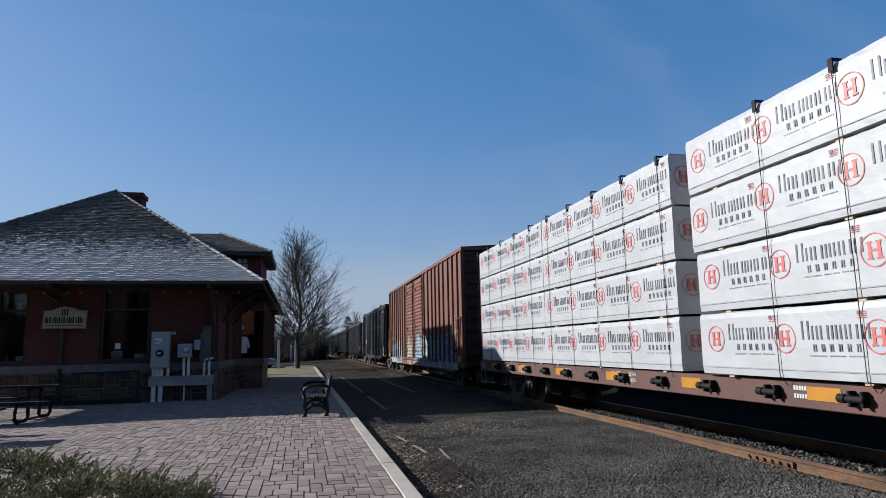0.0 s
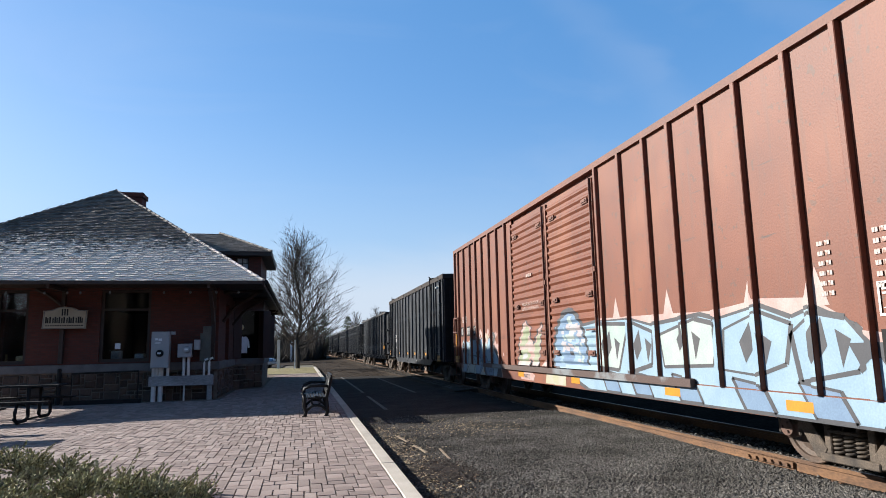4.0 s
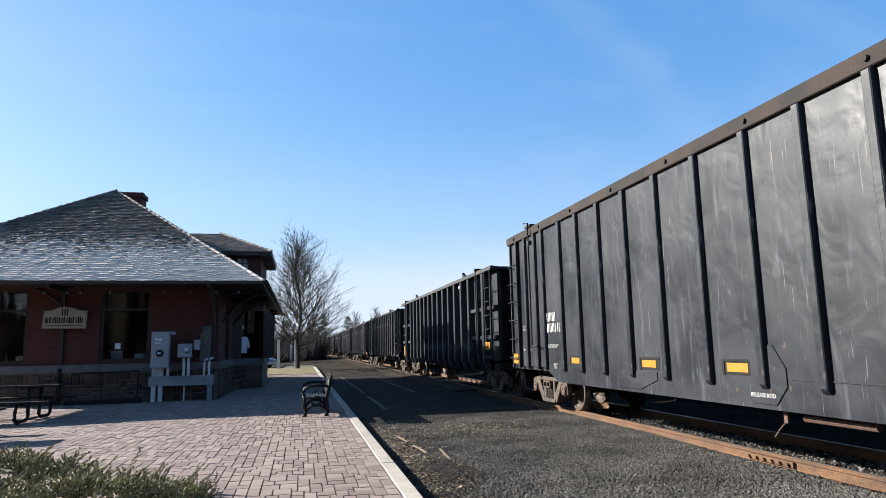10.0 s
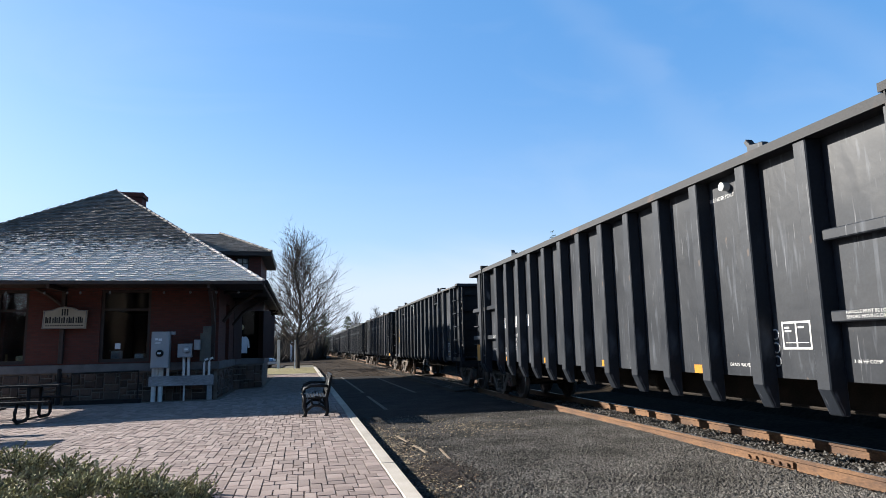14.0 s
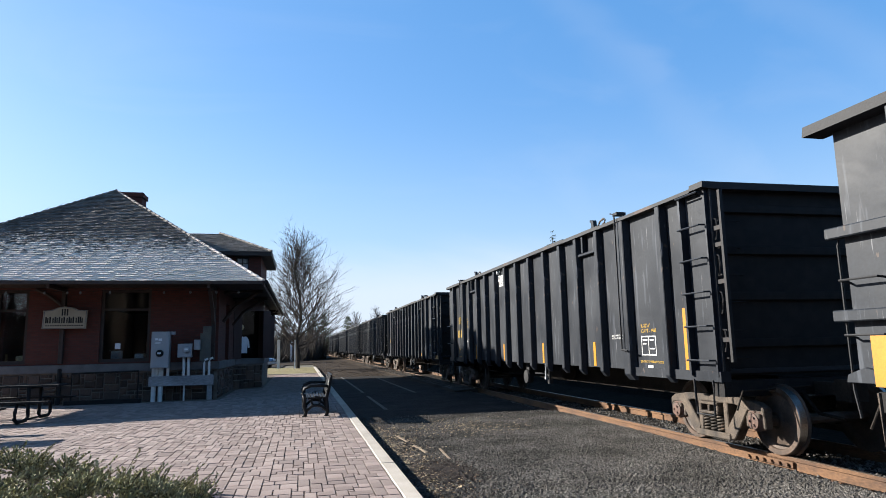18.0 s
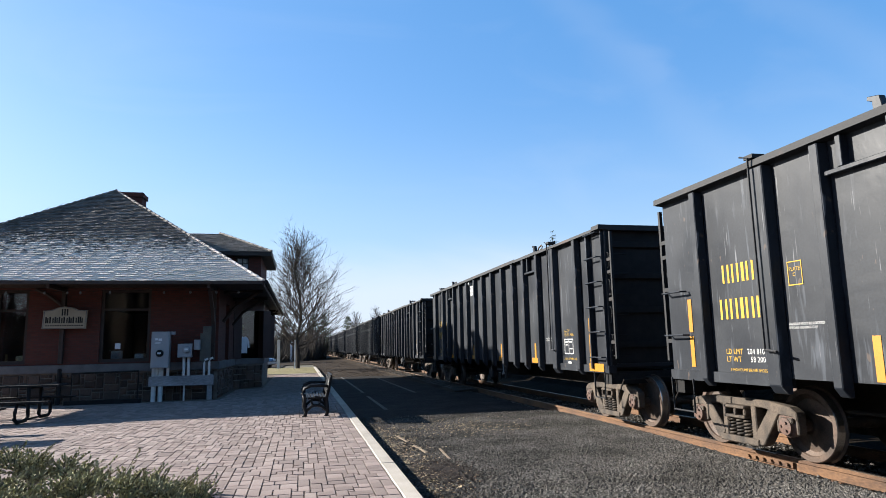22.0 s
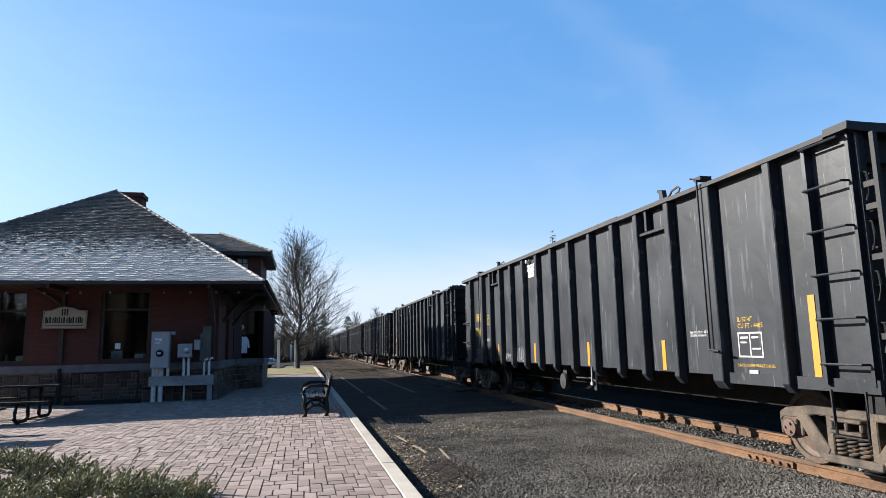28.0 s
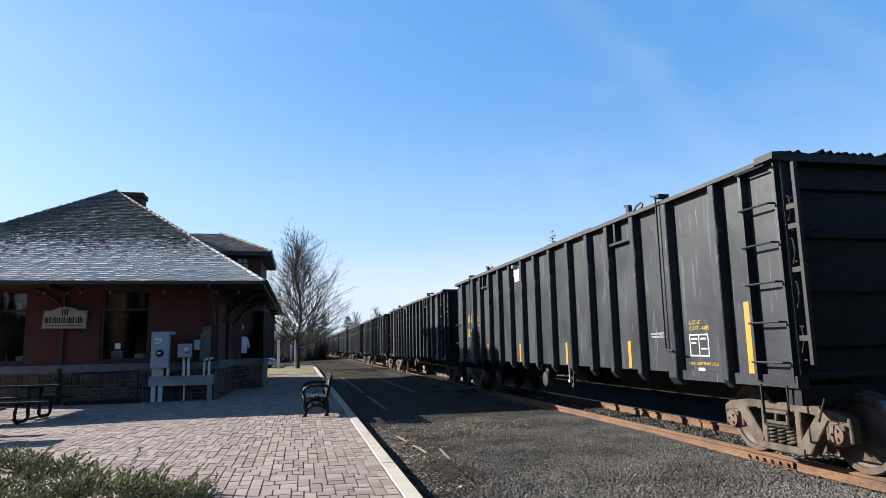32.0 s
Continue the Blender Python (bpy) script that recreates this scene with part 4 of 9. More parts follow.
def shingle_mesh(p_eave0, p_eave1, p_top0, p_top1, expo=0.145, wid=0.2, single=None):
    """Rows of separate overlapping slates on one slope, given by its eave and its ridge."""
    p_eave0, p_eave1, p_top0, p_top1 = (Vector(p) for p in (p_eave0, p_eave1, p_top0, p_top1))
    slope = ((p_top0 + p_top1) / 2 - (p_eave0 + p_eave1) / 2)
    e = (p_eave1 - p_eave0).normalized()
    up = (slope - e * slope.dot(e)).normalized()
    nrm = e.cross(up).normalized()
    if nrm.z < 0:
        nrm = -nrm
    h = (p_top0 - p_eave0).dot(up)
    la, lb = (p_top0 - p_eave0).dot(e), (p_top1 - p_eave0).dot(e)
    w = (p_eave1 - p_eave0).length
    rg = random.Random(3)
    mb = MB()
    rows = int(h / expo)
    for r in range(rows):
        d = r * expo
        t = d / h
        x, x1 = la * t - rg.uniform(0, wid), w + (lb - w) * t
        while x < x1:
            ww = wid * rg.uniform(0.7, 1.25)
            a, b = max(x, la * t), min(x + ww, x1)
            c = p_eave0 + e * ((a + b) / 2) + up * d
            if b - a > 0.03:
                d0 = d - rg.uniform(-0.012, 0.02)
                lift = 0.026 + rg.uniform(0, 0.016)
                t2 = min(1, (d + expo * 1.15) / h)
                a2, b2 = max(a, la * t2), min(b, w + (lb - w) * t2)
                if b2 <= a2:
                    a2 = b2 = (a + b) / 2
                q = [p_eave0 + e * (a + 0.004) + up * d0 + nrm * lift, p_eave0 + e * (b - 0.004) + up * d0 + nrm * (lift + rg.uniform(-0.004, 0.004)),
                     p_eave0 + e * b2 + up * t2 * h + nrm * 0.006, p_eave0 + e * a2 + up * t2 * h + nrm * 0.006,
                     p_eave0 + e * (a + 0.004) + up * d0 + nrm * (lift - 0.022), p_eave0 + e * (b - 0.004) + up * d0 + nrm * (lift - 0.022)]
                if single is not None and r < 4 and c.x > -10.2:
                    single.append(MB().add(q, [(0, 1, 2, 3), (4, 5, 1, 0), (0, 3, 4), (1, 5, 2)]))
                else:
                    mb.add(q, [(0, 1, 2, 3), (4, 5, 1, 0), (0, 3, 4), (1, 5, 2)])
            x += ww
    return mb


eave_slates = []
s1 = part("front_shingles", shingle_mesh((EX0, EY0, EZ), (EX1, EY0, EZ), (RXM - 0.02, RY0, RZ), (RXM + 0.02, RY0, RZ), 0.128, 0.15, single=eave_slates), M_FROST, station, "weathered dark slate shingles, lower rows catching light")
s1["kind"] = "stuff"
for mb in eave_slates:
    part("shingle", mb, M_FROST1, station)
s2 = part("track_side_shingles", shingle_mesh((EX1, EY0, EZ), (EX1, EY1, EZ), (RXM, RY0, RZ), (RXM, RY1, RZ)), M_SLATE, station)
s2["kind"] = "stuff"
s3 = part("street_side_shingles", shingle_mesh((EX0, EY1, EZ), (EX0, EY0, EZ), (RXM, RY1, RZ), (RXM, RY0, RZ), 0.4, 0.5), M_SLATE, station)
s3["kind"] = "stuff"
hipv = [(Vector((EX1, EY0, EZ)), Vector((RXM, RY0, RZ))), (Vector((EX0, EY0, EZ)), Vector((RXM, RY0, RZ))), (Vector((RXM, RY0, RZ)), Vector((RXM, RY1, RZ)))]
for a, b in hipv:
    L = (b - a).length
    k = int(L / 0.28)
    for i in range(k):
        p, q = a.lerp(b, i / k), a.lerp(b, (i + 1.15) / k)
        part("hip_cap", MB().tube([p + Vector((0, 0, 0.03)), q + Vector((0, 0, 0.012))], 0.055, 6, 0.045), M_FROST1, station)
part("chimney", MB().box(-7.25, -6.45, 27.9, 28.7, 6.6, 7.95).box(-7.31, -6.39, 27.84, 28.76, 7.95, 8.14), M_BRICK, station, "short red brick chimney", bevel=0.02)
# tower over the bay with its own low hip roof
TX0, TX1, TY0, TY1 = -6.4, -1.72, 28.7, 33.2
tw = MB()
wall_with_holes(tw, TX0, TX1, TY0, TY0 + 0.3, 3.7, 5.8, [(-2.78, -2.22, 5.08, 5.62)])
tw.box(TX1 - 0.3, TX1, TY0 + 0.302, TY1, 3.7, 5.8)
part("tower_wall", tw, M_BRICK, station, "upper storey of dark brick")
tf = part("tower_window_frame", MB().box(-2.78, -2.72, 28.76, 28.86, 5.08, 5.62).box(-2.28, -2.22, 28.76, 28.86, 5.08, 5.62).box(-2.72, -2.28, 28.76, 28.86, 5.56, 5.62).box(-2.72, -2.28, 28.76, 28.86, 5.08, 5.14).box(-2.515, -2.485, 28.78, 28.84, 5.14, 5.56).box(-2.72, -2.515, 28.78, 28.84, 5.34, 5.365).box(-2.485, -2.28, 28.78, 28.84, 5.34, 5.365), M_WOOD, station, "small dark window frame with crossed bars")
# Pale sheet added so the panes show sky brightness.
part("blind", MB().box(-2.72, -2.28, 28.875, 28.885, 5.14, 5.56), M_PAPER, tf, "pale sheet standing in for sky in the panes")
tz, trz = 5.78, 7.0
t0, t1, t2, t3 = (-7.0, 28.25), (-1.27, 28.25), (-1.27, 33.7), (-7.0, 33.7)
part("tower_roof", MB().add([(*t0, tz), (*t1, tz), (*t2, tz), (*t3, tz), (-7.0, 30.95, trz), (-3.72, 30.95, trz), (*t0, tz - 0.16), (*t1, tz - 0.16), (*t2, tz - 0.16), (*t3, tz - 0.16)],
                           [(0, 1, 5, 4), (1, 2, 5), (2, 3, 4, 5), (3, 0, 4), (6, 7, 1, 0), (7, 8, 2, 1), (8, 9, 3, 2), (9, 6, 0, 3), (9, 8, 7, 6)]), M_WOOD, station, "low hip roof of the tower")
s4 = part("tower_shingles", shingle_mesh((-7.0, 28.25, tz), (-1.27, 28.25, tz), (-7.0, 30.95, trz), (-3.72, 30.95, trz)), M_SLATE, station)
s5 = part("tower_shingles", shingle_mesh((-1.27, 28.25, tz), (-1.27, 33.7, tz), (-3.72, 30.95, trz), (-3.72, 30.97, trz)), M_SLATE, station)
s4["kind"] = s5["kind"] = "stuff"
for a, b in ((Vector((-1.27, 28.25, tz)), Vector((-3.72, 30.95, trz))), (Vector((-1.27, 33.7, tz)), Vector((-3.72, 30.95, trz)))):
    for i in range(12):
        part("hip_cap", MB().tube([a.lerp(b, i / 12) + Vector((0, 0, 0.04)), a.lerp(b, (i + 1.1) / 12) + Vector((0, 0, 0.02))], 0.06, 6, 0.05), M_FROST1, station)
# rafter brackets under the eaves and gutter pipe
for x in (-7.15, -2.75):
    br = part("eaves_post", MB().box(x - 0.06, x + 0.06, 21.86, 21.985, 1.35, 3.66), M_WOOD, station, "dark timber post", bevel=0.01)
    part("eaves_arm", MB().bar([(x, 21.86, 3.6), (x, 20.5, 3.6)], 0.1, 0.12), M_WOOD, br)
    if x > -3:
        part("eaves_brace", MB().bar([(x, 21.86, 2.5), (x, 21.55, 2.95), (x, 20.75, 3.55)], 0.1, 0.12), M_WOOD, br)
    else:
        part("eaves_brace", MB().tube([(-7.95, 21.9, 3.62), (-7.6, 21.9, 3.45), (-7.2, 21.9, 3.12)], 0.05), M_WOOD, br)
for y in (23.0, 26.2, 34.6, 37.6):
    part("eaves_bracket", MB().tube([(-2.58, y, 2.6), (-2.2, y, 3.1), (-1.45, y, 3.6)], 0.06).tube([(-2.58, y, 3.6), (-1.3, y, 3.62)], 0.06), M_WOOD, station)
part("gutter", MB().tube([(EX1 + 0.09, EY0, EZ - 0.02), (EX1 + 0.09, EY1, EZ - 0.03)], 0.07, 8), M_DARK, station, "dark metal gutter")
part("downpipe", MB().tube([(-1.1, 34.0, 3.66), (-1.45, 33.9, 3.3), (-1.45, 33.9, 2.9)], 0.05), M_DARK, station)
part("downpipe", MB().tube([(-7.15, 21.93, 1.2), (-7.15, 21.93, 0.13)], 0.06), M_DARK, station)

# rubble stones of the base, each a piece
rg = random.Random(11)


def ashlar(nx, ny, sizes, seed):
    """Fills a grid of nx by ny cells with blocks of mixed sizes: (column, row, width, height)."""
    r = random.Random(seed)
    used, out = set(), []
    for j in range(ny):
        for i in range(nx):
            if (i, j) in used:
                continue
            for w, h in r.sample(sizes, len(sizes)) + [(1, 1)]:
                cells = [(i + a, j + b) for a in range(w) for b in range(h)]
                if i + w <= nx and j + h <= ny and not any(c in used for c in cells):
                    break
            used.update(cells)
            out.append((i, j, w, h))
    return out


RUBBLE = [(2, 2), (3, 2), (2, 3), (4, 3), (3, 3), (4, 2), (1, 2), (2, 1), (3, 1)]
stone_rows = [(WX0 + 0.1115 * i, 0.1115 * w - 0.028, 0.14 + 0.113 * j, 0.113 * h - 0.028) for i, j, w, h in ashlar(59, 8, RUBBLE, 11)]


def stone_mesh(ww, hh, seed):
    r = random.Random(seed)
    j = lambda a: r.uniform(-a, a * 2.6)
    o = [(0.02 + j(0.015), 0.02 + j(0.012)), (ww - 0.02 + j(0.015), 0.02 + j(0.012)), (ww - 0.02 + j(0.015), hh - 0.02 + j(0.012)), (0.02 + j(0.015), hh - 0.02 + j(0.012))]
    mb = MB().add([(a, 0, b) for a, b in [(0, 0), (ww, 0), (ww, hh), (0, hh)]] + [(a, -0.035 - r.uniform(0, 0.025), b) for a, b in o],
                  [(4, 5, 6, 7), (0, 1, 5, 4), (1, 2, 6, 5), (2, 3, 7, 6), (3, 0, 4, 7)])
    return mb


for i, (x, ww, z, hh) in enumerate(stone_rows):
    part("stone", stone_mesh(ww, hh, i), M_RUBBLE, station, at=pose(x, 22.02, z))
for i, j, w, h in ashlar(44, 8, RUBBLE, 12):
    part("stone", stone_mesh(0.1115 * w - 0.028, 0.113 * h - 0.028, i * 31 + j), M_RUBBLE, station, at=Matrix.Translation((WX1 - 0.02, 22.06 + 0.1115 * i, 0.14 + 0.113 * j)) @ Matrix.Rotation(math.pi / 2, 4, "Z"))
bx = Vector((1.05, 1.2, 0)).normalized()
for i, j, w, h in ashlar(14, 8, RUBBLE, 13):
    p = Vector((-2.6, 27.0, 0)) + bx * 0.1115 * i
    part("stone", stone_mesh(0.1115 * w - 0.028, 0.113 * h - 0.028, i * 37 + j), M_RUBBLE, station, at=Matrix.Translation((p.x, p.y, 0.14 + 0.113 * j)) @ Matrix.Rotation(math.atan2(bx.y, bx.x), 4, "Z"))


# ---- train ----
# how far the train has come, in metres, second by second
KNOT_V = ((0, 4.719), (4, 4.364), (8, 4.007), (12, 3.737), (16, 3.664), (20, 3.786), (24, 4.001), (28, 4.219), (32, 4.420))


def speed(t):
    for (ta, va), (tb, vb) in zip(KNOT_V, KNOT_V[1:]):
        if t <= tb:
            return va + (vb - va) * (t - ta) / (tb - ta)
    return KNOT_V[-1][1]


def travel(t):
    s, k = 0.0, 0.0
    while k < t - 1e-6:
        s += speed(k + 0.05) * 0.1
        k += 0.1
    return s


TRAVEL = [travel(i * 0.1) for i in range(321)]
WHEEL_R = 0.457
CARS, WHEELSETS = [], []
SIDE_TURN = Matrix(((0, 0, -1, 0), (-1, 0, 0, 0), (0, 1, 0, 0), (0, 0, 0, 1)))


def on_side(x, y, z):
    """A pose on the car's near side: its x runs towards the viewer's right, its y up."""
    return Matrix.Translation((x, y, z)) @ SIDE_TURN


TEXT_MESHES = {}


def text_mesh(words, size, material):
    key = (words, size, material.name)
    if key not in TEXT_MESHES:
        cu = bpy.data.curves.new("words", "FONT")
        cu.body, cu.size, cu.fill_mode, cu.resolution_u = words, size, "FRONT", 2
        ob = new("words", cu)
        dg = bpy.context.evaluated_depsgraph_get()
        me = bpy.data.meshes.new_from_object(ob.evaluated_get(dg))
        bpy.data.objects.remove(ob)
        me.materials.clear()
        me.materials.append(material)
        TEXT_MESHES[key] = me
    return TEXT_MESHES[key]


def bars_mesh(key, chars, size, material, gap=0.16, hollow=True):
    """A row of plain upright bars standing for characters: widths follow the size."""
    if key not in TEXT_MESHES:
        mb, x = MB(), 0.0
        for c in chars:
            w = size * (0.62 if c == "w" else 0.22 if c == "i" else 0.5)
            if c == " ":
                x += size * 0.35
                continue
            if hollow and c == "w":
                mb.box(x, x + size * 0.16, 0, size, -0.001, 0.001).box(x + size * 0.42, x + size * 0.58, 0, size, -0.001, 0.001)
            else:
                mb.box(x, x + w, 0, size, -0.001, 0.001)
            x += w + size * gap
        TEXT_MESHES[key] = mb.mesh(key, material)
    return TEXT_MESHES[key]


# wheelset: axle, two wheels with flange and dished plate, bearing caps
def wheel_profile(s, c):
    """Radius and place along the axle, from the outer face to the flange."""
    return [(r * 1.088, h) for r, h in ((0.08, c + s * 0.07), (0.1, c + s * 0.07), (0.13, c + s * 0.05), (0.3, c + s * 0.015), (0.345, c + s * 0.045), (0.355, c + s * 0.068), (0.412, c + s * 0.068), (0.42, c + s * 0.055), (0.425, c - s * 0.035), (0.45, c - s * 0.055), (0.445, c - s * 0.07), (0.35, c - s * 0.065), (0.3, c - s * 0.03), (0.1, c - s * 0.05))]


ws_mb = MB().tube([(-1.0, 0, 0), (1.0, 0, 0)], 0.075, 12)
for sgn in (-1, 1):
    ws_mb.lathe(wheel_profile(sgn, sgn * 0.72), (0, 0, 0), 0, 36)
WHEEL_MESH = ws_mb.mesh("wheelset", M_WHEEL)
WHEEL_MESH.materials.append(M_TREAD)
for pl in WHEEL_MESH.polygons:
    c = pl.center
    if 0.45 < math.hypot(c.y, c.z) < 0.465:
        pl.material_index = 1
cap_mb = MB().lathe([(0.13, -0.98), (0.14, -1.08), (0.115, -1.105), (0.105, -1.14), (0.03, -1.15)], (0, 0, 0), 0, 16).box(-1.1, -0.98, -0.15, 0.15, 0.1, 0.15)
for k in range(3):
    a = k * 2.094
    cap_mb.tube([(-1.13, 0.055 * math.cos(a), 0.055 * math.sin(a)), (-1.165, 0.055 * math.cos(a), 0.055 * math.sin(a))], 0.017, 6)
CAP_MESH = cap_mb.mesh("bearing_cap", M_BEARING)
# side frames and bolster
bg = MB()
for sgn in (-1, 1):
    x = sgn * 1.04
    a, b = x - 0.07, x + 0.07
    bg.prism([(-1.1, 0.47), (-1.09, 0.6), (-0.98, 0.66), (-0.6, 0.71), (0.6, 0.71), (0.98, 0.66), (1.09, 0.6), (1.1, 0.47), (1.02, 0.54), (0.8, 0.55), (0.5, 0.61), (-0.5, 0.61), (-0.8, 0.55), (-1.02, 0.54)], 0, a, b)
    for s in (-1, 1):
        bg.prism([(s * 0.8, 0.57), (s * 0.6, 0.6), (s * 0.3, 0.24), (s * 0.38, 0.11), (s * 0.48, 0.13)], 0, a - 0.01, b + 0.01)
        bg.box(x - 0.07, x + 0.07, s * 0.3 - 0.05, s * 0.3 + 0.05, 0.18, 0.63)
        y = s * 0.91
        bg.box(x - 0.06, x + 0.06, y - 0.19, y - 0.14, 0.33, 0.56).box(x - 0.06, x + 0.06, y + 0.14, y + 0.19, 0.33, 0.54)
        bg.box(x - 0.09, x + 0.09, y - 0.12, y + 0.12, 0.46, 0.53)
    bg.box(x - 0.1, x + 0.1, -0.4, 0.4, 0.1, 0.19)
    # bolster end with two pockets over the springs
    bg.box(x - 0.15, x + 0.15, -0.22, 0.22, 0.44, 0.48).box(x - 0.15, x + 0.15, -0.22, 0.22, 0.57, 0.61)
    for y in (-0.2, 0.0, 0.2):
        bg.box(x - 0.14, x + 0.14, y - 0.025, y + 0.025, 0.48, 0.57)
bg.box(-0.9, 0.9, -0.16, 0.16, 0.45, 0.64).box(-0.3, 0.3, -0.3, 0.3, 0.6, 0.72)
for y in (-0.45, 0.45):
    bg.box(-0.85, 0.85, y - 0.05, y + 0.05, 0.32, 0.44)
bg.v = [(x, y, z + 0.037) for x, y, z in bg.v]
BOGIE_MESH = bg.mesh("bogie", M_BOGIE, bevel=0.012)
sp = MB()
for y in (-0.155, 0.0, 0.155):
    sp.tube([(-1.07 + 0.062 * math.cos(a), y + 0.062 * math.sin(a), 0.2 + 0.25 * a / 34.5) for a in np.linspace(0, 34.5, 50)], 0.0165, 5)
sp.v = [(x, y, z + 0.037) for x, y, z in sp.v]
SPRING_MESH = sp.mesh("springs", M_BOGIE, smooth=True)


def bogie(car, y):
    b = part("bogie", BOGIE_MESH, None, car, "grimy brown cast-steel bogie", at=pose(0, y, 0))
    for turn in (0, 180):
        part("spring_set", SPRING_MESH, None, b, at=pose(0, 0, 0, 0, 0, turn))
    for dy in (-0.91, 0.91):
        w = part("wheelset", WHEEL_MESH, None, b, at=pose(0, dy, WHEEL_R))
        for turn in (0, 180):
            part("bearing_cap", CAP_MESH, None, b, "rusty bearing cap", at=pose(0, dy, WHEEL_R, 0, 0, turn))


def coupler(mb, y, s):
    mb.box(-0.07, 0.07, min(y, y + s * 0.45), max(y, y + s * 0.45), 0.78, 0.95)
    mb.box(-0.15, 0.12, min(y + s * 0.45, y + s * 0.7), max(y + s * 0.45, y + s * 0.7), 0.72, 1.0)
    mb.tube([(-0.25, y, 0.8), (-0.3, y + s * 0.3, 0.55), (-0.2, y + s * 0.62, 0.5)], 0.025)
    mb.tube([(-0.2, y + s * 0.1, 0.9), (-1.3, y + s * 0.12, 0.86), (-1.42, y + s * 0.14, 0.62)], 0.014)


def ladder(car, x, y0, y1, z0, z1, n, material, stiles=(), r=0.014, label="side ladder with steel rungs"):
    """Rungs bent back to the sheet, each a piece, under a ladder with its stiles."""
    w = y1 - y0
    key = ("rung", round(w, 3), r, material.name)
    if key not in RIBS:
        RIBS[key] = MB().tube([(0.09, 0, 0), (0, 0.015, 0), (0, w - 0.015, 0), (0.09, w, 0)], r, 6).mesh("rung", material)
    lad = None
    for st in stiles:
        ob = part("ladder" if lad is None else "stile", MB().box(*st), material, car if lad is None else lad, label if lad is None else "")
        lad = lad or ob
    for k in range(n):
        part("rung" if lad else "grab_iron", RIBS[key], None, lad or car, at=pose(x, y0, z0 + (z1 - z0) * k / (n - 1)))


def rib_mb(z0, z1, w, d, foot):
    """An upright pressed rib on the car's side, wider at the sheet than outside, cut back at the foot."""
    return MB().add([(0, -w / 2, z0), (0, w / 2, z0), (-d * 0.35, w * 0.36, z0), (-d * 0.35, -w * 0.36, z0),
                     (0, -w / 2, z0 + foot), (0, w / 2, z0 + foot), (-d, w * 0.36, z0 + foot), (-d, -w * 0.36, z0 + foot),
                     (0, -w / 2, z1), (0, w / 2, z1), (-d, w * 0.36, z1), (-d, -w * 0.36, z1)],
                    [(3, 2, 1, 0), (0, 1, 5, 4), (1, 2, 6, 5), (2, 3, 7, 6), (3, 0, 4, 7), (4, 5, 9, 8), (5, 6, 10, 9), (6, 7, 11, 10), (7, 4, 8, 11), (8, 9, 10, 11)])


def under_gear(car, L):
    mb = MB().box(-0.18, 0.18, 1.0, L - 1.0, 0.62, 0.98)
    mb.lathe([(0.02, 0), (0.17, 0.02), (0.2, 0.06), (0.2, 0.84), (0.17, 0.88), (0.02, 0.9)], (-0.55, L * 0.45, 0.82), 1, 14)
    mb.tube([(-0.6, 2, 0.66), (-0.6, L - 2, 0.66)], 0.025)
    coupler(mb, 0.0, -1)
    coupler(mb, L, 1)
    part("underframe", mb, M_UNDER, car, "grimy centre sill, brake gear and couplers", bevel=0.0)


def stencil(car, me, x, y, z, label=""):
    part("stencil", me, None, car, label, at=on_side(x, y, z))


def end_ladder(car, X, y, s, z0, z1):
    """A stile that stands off the car's end at its corner, with bent grabs between it and the end."""
    lad = part("end_ladder", RIBS.setdefault(("stile", s, z0, z1), MB().box(0.0, 0.05, min(s * 0.24, s * 0.29), max(s * 0.24, s * 0.29), z0, z1).mesh("end_ladder", M_CHORD)), None, car, "stand-off end ladder", at=pose(X + 0.02, y, 0))
    for k in range(4):
        z = 1.55 + 0.515 * k
        part("bracket", RIBS.setdefault(("bracket", s), MB().box(0.0, 0.04, min(0, s * 0.24), max(0, s * 0.24), -0.03, 0.03).mesh("bracket", M_CHORD)), None, lad, at=pose(0, 0, z + 0.28 if k % 3 else z))
        part("grab_iron", RIBS.setdefault(("hexgrab", s), MB().tube([(0.02, s * 0.04, 0.16), (0.02, s * 0.14, 0.13), (0.02, s * 0.16, 0), (0.02, s * 0.12, -0.16), (0.02, s * 0.04, -0.13)], 0.012, 5).mesh("grab_iron", M_CHORD)), None, lad, at=pose(0, 0, z))


